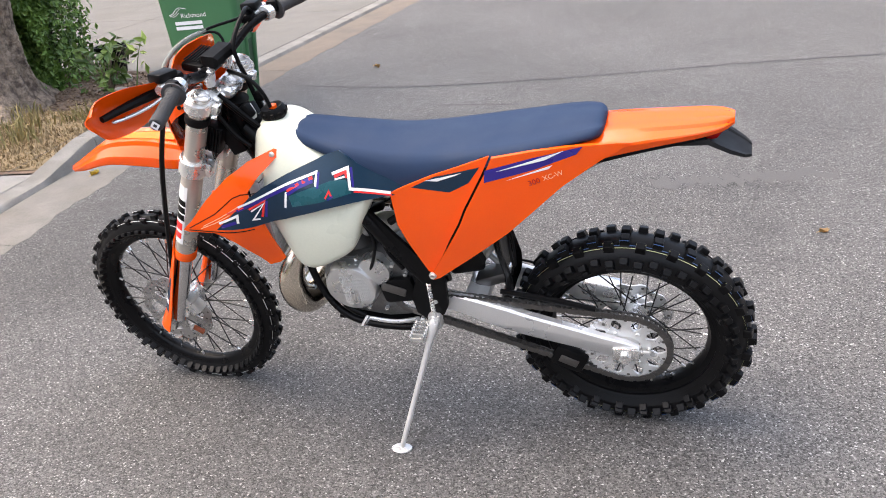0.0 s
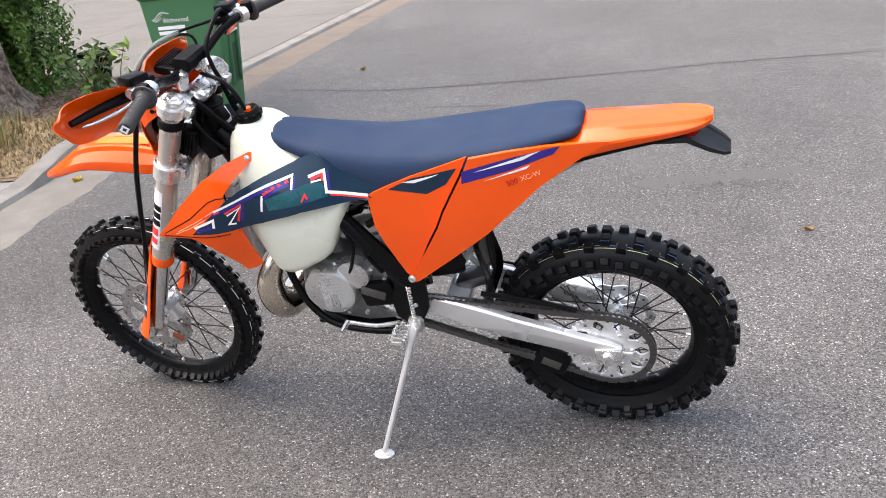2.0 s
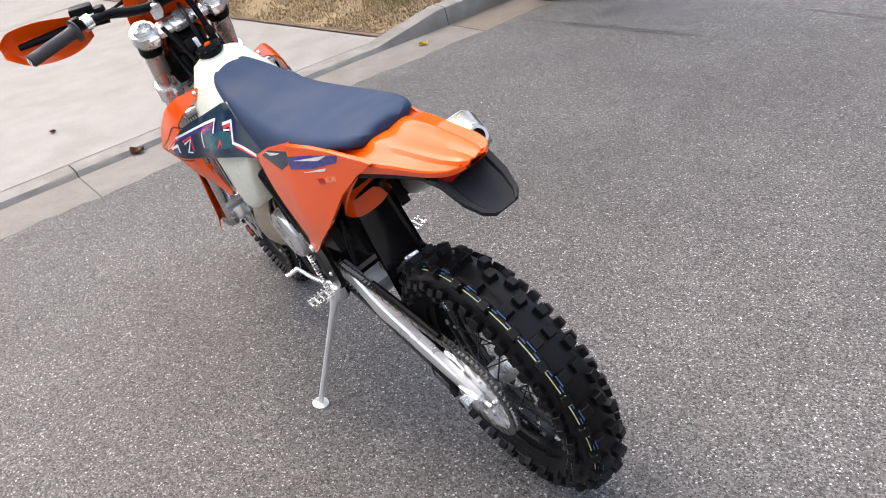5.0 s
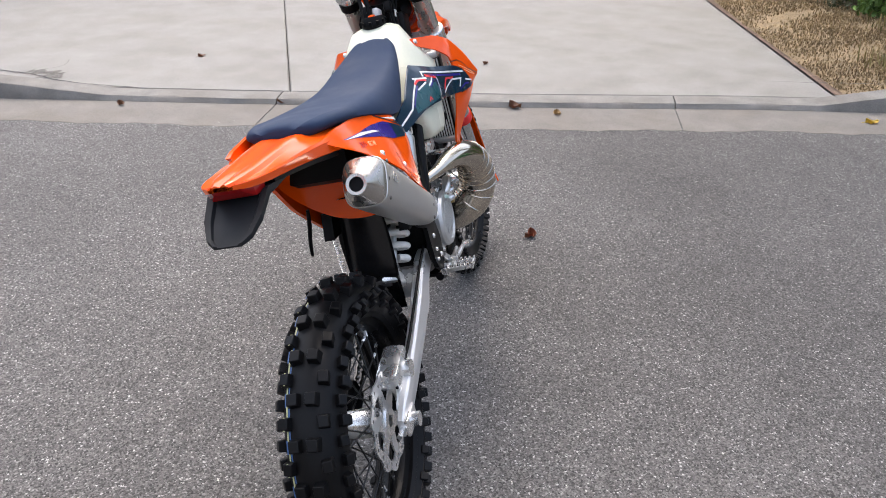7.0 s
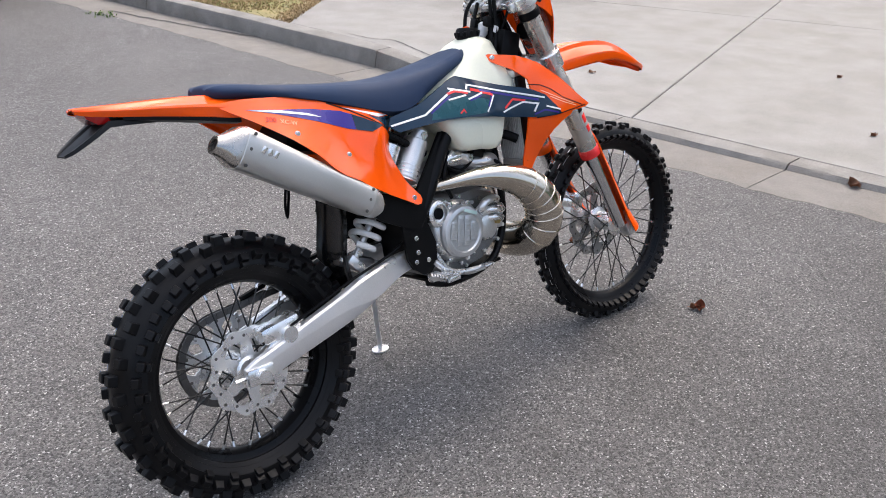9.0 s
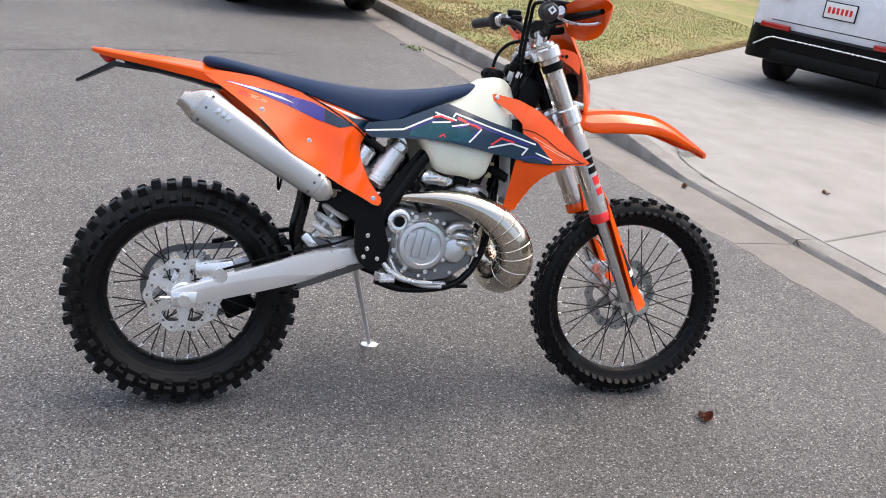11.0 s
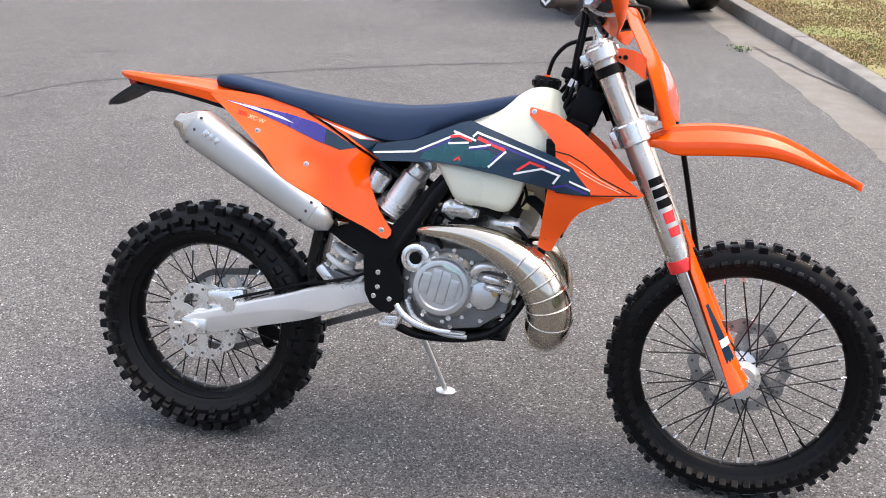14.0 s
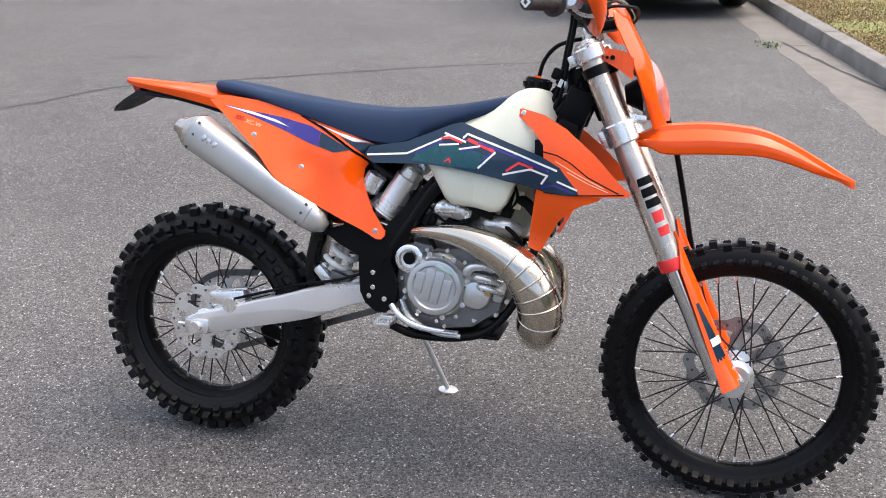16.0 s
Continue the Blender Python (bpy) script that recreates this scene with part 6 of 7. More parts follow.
part("frame_bridge", box((.565, 0, .22), (.03, .18, .22), .01), BLACK, frame_ob, "black frame casting behind the engine")
part("linkage_guard", box((.455, .035, .285), (.11, .03, .15), .015, (0, 12, 0)), BLACK, bike, "black inner airbox wall")
part("air_box", box((.36, .02, .53), (.30, .17, .12), .03, (0, 12, 0)), BLACK, bike, "black airbox")
part("carburettor", tube([(.63, .0, .36), (.70, 0, .345), (.76, 0, .33)], [.03, .034, .028], 18), ALLOY, bike, "alloy throttle body")
part("head_stay", box((.72, .085, .405), (.05, .008, .022), .004, (0, 30, 0)), BRIGHT, bike, "polished head stay")
for line, r in (([(.70, .10, .43), (.67, .115, .37), (.69, .11, .30), (.72, .10, .24)], .005), ([(.66, .10, .42), (.635, .118, .34), (.60, .12, .28)], .006), ([(.70, -.10, .41), (.66, -.11, .34), (.69, -.10, .28)], .006), ([(.90, -.02, .33), (.87, .05, .24), (.84, .09, .12), (.77, .10, .075)], .007), ([(.86, -.09, .36), (.90, -.10, .33), (.93, -.08, .28)], .006)):
    part("engine_hose", tube(line, r, 8, 5), BLACK, bike, "black engine hose")

# radiators
RAD_FIN = surface("radiator_fin_metal", (.74, .75, .75), .35, metal=.4, vary=.1)
RAD_CORE = surface("radiator_core", (.012, .012, .013), .6, vary=.2)
for s in (1, -1):
    m = Matrix.Translation((.966, s * (.098 if s > 0 else .101), .459)) @ Matrix.Rotation(radians(-3), 4, "Y")
    rad = part("radiator", box((0, 0, 0), (.026, .100, .245), .003), RAD_CORE, bike, "alloy radiator with fine upright fins")
    rad.matrix_local = m
    fin = mesh_of("radiator_fin", box((0, 0, 0), (.034, .0034, .240)), RAD_FIN, 0)
    for k in range(13):
        shared("radiator_fin", fin, rad, Matrix.Translation((0, -.046 + .092 * k / 12, 0)))
    for z in (-.132, .132):
        part("radiator_tank", box((0, 0, z), (.034, .104, .022), .008), ALLOY, rad)
    part("radiator_side", box((0, s * .0525, 0), (.035, .005, .25), .002), GREY_PLASTIC if s > 0 else BLACK, rad, "radiator side rail")
    part("louvre", box((.024, 0, .0), (.008, .10, .24), .003), BLACK, rad, "black radiator louvre")

# pegs and stand
for s in (1, -1):
    x, y, z = .575, s * .165, .085
    bm = bmesh.new()
    for dx in (-.02, .02):
        add_box(bm, (x + dx, y, z), (.005, .075, .012), .001, (s * 4, 0, 0))
    for k in range(5):
        add_box(bm, (x, y - s * .034 + s * .017 * k, z), (.045, .005, .012), .001)
    for k in range(7):
        for dx in (-.02, .02):
            add_box(bm, (x + dx, y - s * .036 + s * .012 * k, z + .009), (.005, .005, .008), 0)
    add_box(bm, (x - .005, s * .122, z - .004), (.035, .024, .026), .006)
    part("footpeg", bm, BRIGHT, bike, "toothed silver footpeg")
piv, foot = Vector((.535, .138, .098)), LEANING.inverted() @ Vector((.685, .297, .0045))
e = (foot - piv).normalized()
stand = part("side_stand", tube([piv - e * .015, piv, piv + e * .03, piv + e * .06, piv + e * .2, foot - e * .006], [.012, .016, .013, .010, .0085, .008], 14), SWING, bike, "slim alloy side stand")
plate = turned([(.001, .004), (.022, .003), (.026, .0), (.026, -.004), (.001, -.004)], 24, (0, 0, 0), "z")
shoe = part("stand_foot", plate, SWING, stand)
shoe.matrix_local = Matrix.Translation(foot) @ LEANING.to_3x3().inverted().to_4x4() @ Matrix.Diagonal((1.2, .9, 1, 1))
coil = [Vector((.522, .150, .255)) + Vector((.004, .002, -.155)) * (k / 120) + Vector((.0055 * math.cos(k * .9), .0055 * math.sin(k * .9), 0)) for k in range(121)]
part("stand_spring", tube(coil, .0016, 6), BRIGHT, stand, "bright return spring")
part("stand_bracket", box((.535, .125, .098), (.04, .03, .05), .008), BRIGHT, stand)


# ---- bin and cars ----
bin_m = Matrix.Translation((3.34, -3.56, 0)) @ Matrix.Rotation(radians(190), 4, "Z")
cart = thing("wheelie_bin", "dark green plastic wheelie bin with white markings", "bin", bin_m)
# bin space: x to its front, y to its left, z up
rings = []
for z, dx, dy, r in ((.03, .185, .180, .03), (.06, .20, .19, .035), (.5, .235, .215, .04), (.93, .268, .240, .045), (.945, .285, .258, .045), (.985, .285, .258, .045)):
    ring = []
    for cx, cy, a0 in ((1, 1, 0), (-1, 1, 90), (-1, -1, 180), (1, -1, 270)):
        for k in range(5):
            a = radians(a0 + 22.5 * k)
            ring.append((cx * (dx - r) - (.045 if cx < 0 else 0) + r * math.cos(a) + .02 * (z - .5), cy * (dy - r) + r * math.sin(a), z))
    rings.append(ring)
part("bin_body", loft(rings), GREEN, cart, smooth=40)
lid = part("lid", loft([[(x, y, z) for x, y in ((-.30, -.265), (.31, -.265), (.31, .265), (-.30, .265))] for z in (.99, 1.03)] + [[(x * .8, y * .8, 1.07) for x, y in ((-.30, -.265), (.31, -.265), (.31, .265), (-.30, .265))]]), GREEN, cart, "closed green lid", smooth=0)
part("handle", tube([(-.30, -.2, .98), (-.36, -.2, 1.0), (-.37, 0, 1.0), (-.36, .2, 1.0), (-.30, .2, .98)], .014, 10, 3), GREEN, cart)
for s in (1, -1):
    w = part("wheel", turned([(.05, -.025), (.105, -.028), (.142, -.026), (.150, -.012), (.150, .012), (.142, .026), (.105, .028), (.05, .025)], 32, (-.262, s * .235, .150)), RUBBER, cart, "black rubber wheel")
    part("wheel_disc", turned([(.001, -.018), (.03, -.024), (.055, -.016), (.10, -.018), (.10, .018), (.055, .016), (.03, .024), (.001, .018)], 28, (-.262, s * .235, .150)), BLACK, cart)
part("axle", rod((-.262, -.27, .150), (-.262, .27, .150), .012, 10), STEEL, cart)
# darker copy of the bin green: the recess's shadow is put into its colour
notch = surface("shaded_green_plastic", (.018, .060, .026), .6, vary=.15, scale=6, fine=250, bump=.2, height=.0005)
for dy in (-.085, .085):
    part("notch_rib", box((.243, dy, .52), (.030, .020, .52), .006, (0, 4.5, 0)), GREEN, cart)
part("front_notch", box((.2225, 0, .52), (.030, .150, .52), .004, (0, 4.5, 0)), notch, cart, "front recess with its shadow painted as darker green")
part("lift_bar", rod((.262, -.082, .645), (.262, .082, .645), .010, 10), BRIGHT, cart, "bright metal lift bar")


def on_bin(x, z, lift=.003):
    """A pose on the bin's right or left flank; the flank leans out by 3 degrees."""
    y = .215 + (.240 - .215) * (z - .5) / .43 + lift
    return Matrix.Translation((x, -y, z)) @ Matrix.Rotation(radians(90 + 3.3), 4, "X")


def on_bin_left(x, z, lift=.003):
    y = .215 + (.240 - .215) * (z - .5) / .43 + lift
    return Matrix.Translation((x, y, z)) @ Matrix.Rotation(radians(180), 4, "Z") @ Matrix.Rotation(radians(90 + 3.3), 4, "X")


for face in (on_bin, on_bin_left):
    lettering("Richmond", .046, face(.055 if face is on_bin_left else -.055, .772), WHITE, cart)
    for dz in (.735, .700):
        bm = box((0, 0, 0), (.20, .024, .002))
        ob = part("white_bar", bm, WHITE, cart, smooth=0)
        ob.matrix_local = face(.10 if face is on_bin_left else -.10, dz)
    bm = bmesh.new()
    add_tube(bm, curve([(-.13, -.035, 0), (-.09, -.02, 0), (-.06, .01, 0), (-.02, .03, 0), (.05, .015, 0)], 4), .003, 6)
    add_tube(bm, curve([(-.12, -.045, 0), (-.075, -.03, 0), (-.04, .0, 0), (-.015, .018, 0)], 4), .003, 6)
    add_tube(bm, curve([(-.10, -.055, 0), (-.06, -.04, 0), (-.03, -.015, 0)], 4), .003, 6)
    ob = part("wave_mark", bm, WHITE, cart)
    ob.matrix_local = face(.135 if face is on_bin_left else -.135, .822) @ Matrix.Scale(.75, 4)
lettering("GREEN CART", .036, Matrix.Translation((.290, 0, .86)) @ Matrix.Rotation(radians(90), 4, "Z") @ Matrix.Rotation(radians(86), 4, "X"), WHITE, cart)


def car(label, m, paint, length=4.5, width=1.84, height=1.66, clearance=.24, detail=True):
    """A sport utility car: origin on the ground below the middle of its tail, x ahead."""
    ob = thing("car", label, "car", m)
    hw = width / 2
    side_rows = [  # x, low, belt, roof, half width low, half width belt, half width roof
        (.02, .62, .98, 1.02, .80, .80, .66), (.06, .52, 1.02, 1.25, .88, .86, .70), (.14, .46, 1.03, 1.48, .90, .89, .70), (.35, .40, 1.02, 1.62, .915, .905, .69), (.8, .36, 1.0, 1.66, .92, .91, .69), (1.6, .34, .99, 1.66, .92, .915, .70),
        (2.4, .34, .98, 1.62, .92, .915, .68), (2.85, .34, .98, 1.45, .92, .91, .66), (3.25, .36, .98, 1.12, .92, .90, .70), (3.7, .38, .95, 1.00, .91, .88, .74), (4.2, .40, .88, .92, .88, .83, .72), (4.42, .44, .78, .82, .80, .74, .66), (4.5, .50, .68, .72, .66, .62, .56)]
    rings = []
    for x, lo, belt, roof, wl, wb, wr in side_rows:
        k = hw / .92
        h = height / 1.66
        half = [(.0, lo), (wl * .86, lo), (wl, lo + .10), (wl * 1.005, (lo + belt) / 2), (wb, belt), (wr + (wb - wr) * .12, roof - (roof - belt) * .12), (wr * .85, roof), (.0, roof + .01)]
        rings.append([(x * length / 4.5, y * k, z * h) for y, z in half] + [(x * length / 4.5, -y * k, z * h) for y, z in half[-2:0:-1]])
    part("car_body", loft(rings), paint, ob, smooth=35)
    k = hw / .92
    glass = surface("car_glass", (.01, .012, .014), .06, vary=.05, bump=0, coat=1.0)
    part("rear_window", loft([[(.05, y * k, 1.06) for y in (-.62, .62)] + [(.035, y * k, 1.06) for y in (.62, -.62)], [(.16, y * k, 1.45) for y in (-.56, .56)] + [(.12, y * k, 1.47) for y in (.56, -.56)]]), glass, ob, smooth=0)
    for s in (1, -1):
        part("side_window", loft([[(x, s * k * y, 1.04), (x, s * k * (y + .012), 1.04), (x + e, s * k * (y - .12 + .012), 1.48), (x + e, s * k * (y - .12), 1.48)] for x, y, e in ((.7, .905, .12), (2.7, .905, -.35))]), glass, ob, smooth=0)
    trim = BLACK
    rings = []
    for x, w, zt, zb in ((.30, .930, .66, .30), (.12, .915, .66, .29), (.02, .84, .64, .29), (-.030, .74, .62, .30), (-.045, .62, .62, .31)):
        rings.append([(x, -w * k, zb), (x, w * k, zb), (x, w * k, zt), (x, -w * k, zt)])
    bumper = part("bumper", loft(rings), trim, ob, "black plastic rear bumper", smooth=30)
    part("bumper_accent", tube([(.0, -.80 * k, .43), (-.036, -.72 * k, .475), (-.052, -.62 * k, .535), (-.050, -.45 * k, .545), (-.050, .45 * k, .545), (-.052, .62 * k, .535), (-.036, .72 * k, .475), (.0, .80 * k, .43)], .009, 8, 4), BRIGHT, bumper, "silver accent strip")
    part("diffuser", box((-.03, 0, .36), (.10, 1.15 * k, .13), .02, (0, 12, 0)), trim, bumper)
    for s in (1, -1):
        part("reflector", box((-.028, s * .60 * k, .655), (.05, .34 * k, .060), .014, (0, 0, s * -8)), LENS, bumper, "red reflector strip")
        part("bumper_vent", box((-.050, s * .38 * k, .40), (.03, .06, .08), .01), FRAME, bumper)
        part("tail_lamp", box((.04, s * .70 * k, 1.0), (.08, .34 * k, .13), .02, (0, 0, s * -10)), LENS, ob, "red tail lamp")
    plate = part("number_plate", box((-.005, 0, .92), (.012, .31, .155), .004, (0, -6, 0)), WHITE, ob, "pale number plate with unreadable bars")
    for j in range(6):
        part("plate_bar", box((-.0125, -.11 + .044 * j, .92), (.002, .026, .062), 0, (0, -6, 0)), RED, plate)
    part("plate_frame", box((-.001, 0, .92), (.010, .335, .175), .004, (0, -6, 0)), BLACK, plate)
    part("tailgate_seam", box((.018, 0, .715), (.004, 1.35 * k, .008), 0), BLACK, ob)
    part("underbody", box((2.2, 0, .30), (3.9, 1.5 * k, .12), .04), BLACK, ob)
    for x in (.80, 3.55):
        for s in (1, -1):
            w = part("wheel", turned([(.20, -.10), (.30, -.115), (.345, -.105), (.355, -.08), (.355, .08), (.345, .105), (.30, .115), (.20, .10)], 36, (x, s * (.92 * k - .19), .355)), RUBBER, ob, "black road tyre")
            part("rim", turned([(.001, -.03), (.06, -.045), (.10, -.03), (.20, -.085), (.215, -.10), (.215, .10), (.20, .085), (.10, .03), (.06, .045), (.001, .03)], 28, (x, s * (.92 * k - .19), .355)), ALLOY, w)
            part("wheel_arch", tube([(x + .40 * math.cos(radians(q)), s * (.92 * k - .01), .36 + .40 * math.sin(radians(q))) for q in range(0, 181, 15)], .024, 8), BLACK, ob)
    return ob


def facing(x, y, z, hx, hy):
    return Matrix.Translation((x, y, z)) @ Matrix.Rotation(math.atan2(hy, hx), 4, "Z")


car("white sport utility car parked on the driveway", facing(6.56, 5.16, .04, .86, .52), surface("white_car_paint", (.72, .75, .80), .25, vary=.02, bump=0, coat=.8))
car("dark parked car beside the kerb", facing(1.72, 7.52, 0, -.22, .975), surface("dark_car_paint", (.012, .013, .015), .25, vary=.05, bump=0, coat=.8), 4.9, 1.94, 1.8)


# ---- planting ----
def leaf_cloud(name, places, size, material, parent, label="", seed=1, long=1.6, flatness=0.0, kind="stuff"):
    """Many small pointed leaves, folded along the middle. places: array of points with outward normals."""
    rng = np.random.default_rng(seed)
    pos, nor = places
    n = len(pos)
    nor = nor + rng.normal(0, .75, (n, 3)) * (1 - flatness)
    nor /= np.linalg.norm(nor, axis=1, keepdims=True)
    ref = rng.normal(0, 1, (n, 3))
    u = np.cross(nor, ref)
    u /= np.linalg.norm(u, axis=1, keepdims=True)
    v = np.cross(nor, u)
    s = size * rng.uniform(.6, 1.3, (n, 1))
    base, tip = pos - u * s * long / 2, pos + u * s * long / 2
    mid_l = pos + v * s * .42 + nor * s * .15
    mid_r = pos - v * s * .42 + nor * s * .15
    verts = np.stack([base, mid_l, tip, mid_r], 1).reshape(-1, 3)
    i = np.arange(n)[:, None] * 4
    faces = np.concatenate([i + [0, 1, 2], i + [0, 2, 3]], 0)
    me = bpy.data.meshes.new(name)
    me.from_pydata(verts.tolist(), [], faces.tolist())
    me.materials.append(material)
    ob = new(name, me)
    ob.parent = parent
    return tagged(ob, label, kind=kind)


def leaf_material(name, a, b, rough=.55):
    mat = bpy.data.materials.new(name)
    mat.use_nodes = True
    nt = mat.node_tree
    p = nt.nodes["Principled BSDF"]
    geo = nt.nodes.new("ShaderNodeNewGeometry")
    ramp = nt.nodes.new("ShaderNodeValToRGB")
    ramp.color_ramp.elements[0].color, ramp.color_ramp.elements[1].color = (*a, 1), (*b, 1)
    tc = nt.nodes.new("ShaderNodeTexCoord")
    noise_n = nt.nodes.new("ShaderNodeTexNoise")
    noise_n.inputs["Scale"].default_value = 4
    nt.links.new(tc.outputs["Object"], noise_n.inputs["Vector"])
    mix = nt.nodes.new("ShaderNodeMath")
    mix.operation = "MULTIPLY_ADD"
    mix.inputs[1].default_value = .7
    nt.links.new(geo.outputs["Random Per Island"], mix.inputs[0])
    sub = nt.nodes.new("ShaderNodeMapRange")
    sub.inputs["From Min"].default_value, sub.inputs["From Max"].default_value = .35, .65
    sub.inputs["To Min"].default_value, sub.inputs["To Max"].default_value = -.1, .4
    nt.links.new(noise_n.outputs["Fac"], sub.inputs["Value"])
    nt.links.new(sub.outputs[0], mix.inputs[2])
    nt.links.new(mix.outputs[0], ramp.inputs[0])
    nt.links.new(ramp.outputs[0], p.inputs["Base Color"])
    p.inputs["Roughness"].default_value = rough
    return mat


LEAF_BRIGHT = leaf_material("bright_green_leaf", (.035, .085, .014), (.15, .26, .045))
LEAF_DULL = leaf_material("dull_olive_leaf", (.035, .045, .014), (.115, .105, .04))
LEAF_BROAD = leaf_material("broad_leaf", (.035, .085, .015), (.16, .23, .05), .4)
STRAW = leaf_material("straw_blade", (.20, .135, .065), (.42, .31, .16), .8)
GRASS = leaf_material("grass_blade", (.15, .165, .046), (.28, .25, .10), .8)


def bushy(n, inside, seed):
    """Points on the lumpy surface of a box-like hedge, with outward normals."""
    rng = np.random.default_rng(seed)
    (a, b, h, depth) = inside
    a, b = np.array(a), np.array(b)
    run = b - a
    length = np.linalg.norm(run)
    run = run / length
    out = np.array([-run[1], run[0]])
    pos, nor = [], []
    for _ in range(n):
        t, z = rng.uniform(0, length), rng.uniform(.0, h)
        face = rng.random()
        lump = .10 * math.sin(t * 7.3 + z * 5.1) + .07 * math.sin(t * 15.7 - z * 11) + rng.normal(0, .05)
        if face < .52:
            p = a + run * t + out * (depth / 2 + lump - .15 * max(z / h - .75, 0) * 4)
            pos.append((*p, z))
            nor.append((*out, .3))
        elif face < .62:
            p = a + run * t - out * (depth / 2 + lump)
            pos.append((*p, z))
            nor.append((*-out, .3))
        elif face < .76:
            w = rng.uniform(-depth / 2, depth / 2)
            p = a + run * t + out * w
            pos.append((*p, h + lump * .8))
            nor.append((0, 0, 1))
        else:
            w = rng.uniform(-depth / 2, depth / 2)
            e = rng.random() < .5
            p = (a if e else b) + run * (-lump if e else lump) + out * w
            pos.append((*p, z))
            nor.append((*(-run if e else run), .3))
    return np.array(pos), np.array(nor)


def hedge(label, a, b, h, depth, material, n, size, seed):
    ob = thing("hedge", label, "hedge", Matrix.Translation((0, 0, .118)))
    leaf_cloud("foliage", bushy(n, (a, b, h, depth), seed), size, material, ob, seed=seed)
    av, bv = Vector((*a, 0)), Vector((*b, 0))
    run = (bv - av).normalized()
    # near-black box behind the leaves; its colour stands in for the shaded inside
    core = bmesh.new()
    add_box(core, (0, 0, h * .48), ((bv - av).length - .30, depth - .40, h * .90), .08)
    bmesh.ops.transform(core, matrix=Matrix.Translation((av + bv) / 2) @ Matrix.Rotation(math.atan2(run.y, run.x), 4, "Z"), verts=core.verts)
    part("shade_core", core, surface("hedge_shade_fill", (.018, .02, .010), .95, vary=.6, scale=9, fine=60, bump=1, height=.03), ob, smooth=0)
    return ob


hedge("dull olive clipped hedge with dry patches", (6.45, -3.25), (8.9, -2.75), 1.9, .8, LEAF_DULL, 22000, .038, 11)
hedge("bright green clipped conifer hedge", (5.55, -3.85), (6.6, -3.25), 1.8, .9, LEAF_BRIGHT, 22000, .038, 12)
hedge("bright green shrub beside the tree trunk", (5.32, -4.36), (5.85, -4.2), 1.35, .7, LEAF_BRIGHT, 20000, .036, 13)

# tree: flaring bark trunk, limbs and a crown far above
tree = thing("tree", "old tree with a thick furrowed grey-brown trunk", "tree", Matrix.Translation((5.31, -3.39, .115)))
rng = random.Random(8)
rings = []
for z, r, flare in curve([(-.05, .42, .30), (.03, .37, .26), (.12, .29, .18), (.25, .245, .11), (.45, .218, .06), (.8, .205, .03), (1.2, .198, .02), (1.7, .19, .02), (2.3, .18, .02), (3.0, .20, .02), (3.8, .15, .02)], 14):
    ring = []
    for k in range(96):
        a = 2 * math.pi * k / 96
        furrow = .010 * math.sin(9 * a + 3 * z) + .016 * abs(math.sin(14 * a - 2 * z + math.sin(5 * z))) + .034 * noise.noise(Vector((math.cos(a) * 3.2, math.sin(a) * 3.2, z * 3))) + .012 * noise.noise(Vector((math.cos(a) * 9, math.sin(a) * 9, z * 9))) + .004 * rng.uniform(-1, 1)
        root = flare * max(math.cos(2.5 * a + .6), 0) ** 2
        rr = r + root + furrow
        ring.append((rr * math.cos(a) - .03 * z, rr * math.sin(a) - .02 * z, z))
    rings.append(ring)
part("trunk", loft(rings), BARK, tree, "thick furrowed trunk with root flare", smooth=60)
spots = []
for k in range(7):
    a, z0 = k * 2.4, 2.6 + .17 * k
    tip = Vector((1.9 * math.cos(a), 1.9 * math.sin(a), z0 + 1.5))
    root = Vector((-.09, -.06, z0))
    mid = root.lerp(tip, .5) + Vector((0, 0, .2))
    part("limb", tube([root, mid, tip], [.085, .05, .02], 8, 4), BARK, tree)
    spots += [tip, mid + Vector((0, 0, .3)), tip + Vector((.4, .3, .4))]
pos = np.array([tuple(s + Vector((rng.gauss(0, .5), rng.gauss(0, .5), rng.gauss(0, .35)))) for s in spots for _ in range(170)])
leaf_cloud("crown", (pos, np.tile([[0, 0, 1.0]], (len(pos), 1))), .075, LEAF_BROAD, tree, seed=4)

# broad-leaved young plant with a pale shoot
plant = thing("shrub", "young broad-leaved shrub with a pale green shoot", "shrub", Matrix.Translation((4.55, -3.78, .118)))
pos = []
for k in range(26):
    a, r = rng.uniform(0, 6.28), rng.uniform(.05, .30)
    tip = Vector((r * math.cos(a), r * math.sin(a), rng.uniform(.12, .42)))
    part("stem", tube([(0, 0, 0), tip * .5 + Vector((0, 0, .05)), tip], [.006, .004, .002], 5, 2), BARK, plant)
    pos += [tuple(tip * f + Vector((rng.gauss(0, .03), rng.gauss(0, .03), rng.gauss(0, .02)))) for f in (.55, .7, .85, 1, 1, 1.05)]
pos = np.array(pos)
leaf_cloud("foliage", (pos, np.tile([[0, 0, 1.0]], (len(pos), 1))), .062, LEAF_BROAD, plant, seed=7)
shoot = [Vector((-.28, .04, .05)), Vector((-.36, .06, .28)), Vector((-.46, .09, .46))]
part("stem", tube(shoot, [.006, .004, .002], 6, 3), LEAF_BROAD, plant)
pos = np.array([tuple(shoot[0].lerp(shoot[2], f) + Vector((rng.gauss(0, .03), rng.gauss(0, .03), 0))) for f in (.4, .5, .6, .7, .75, .8, .85, .9, .95, 1, 1)])
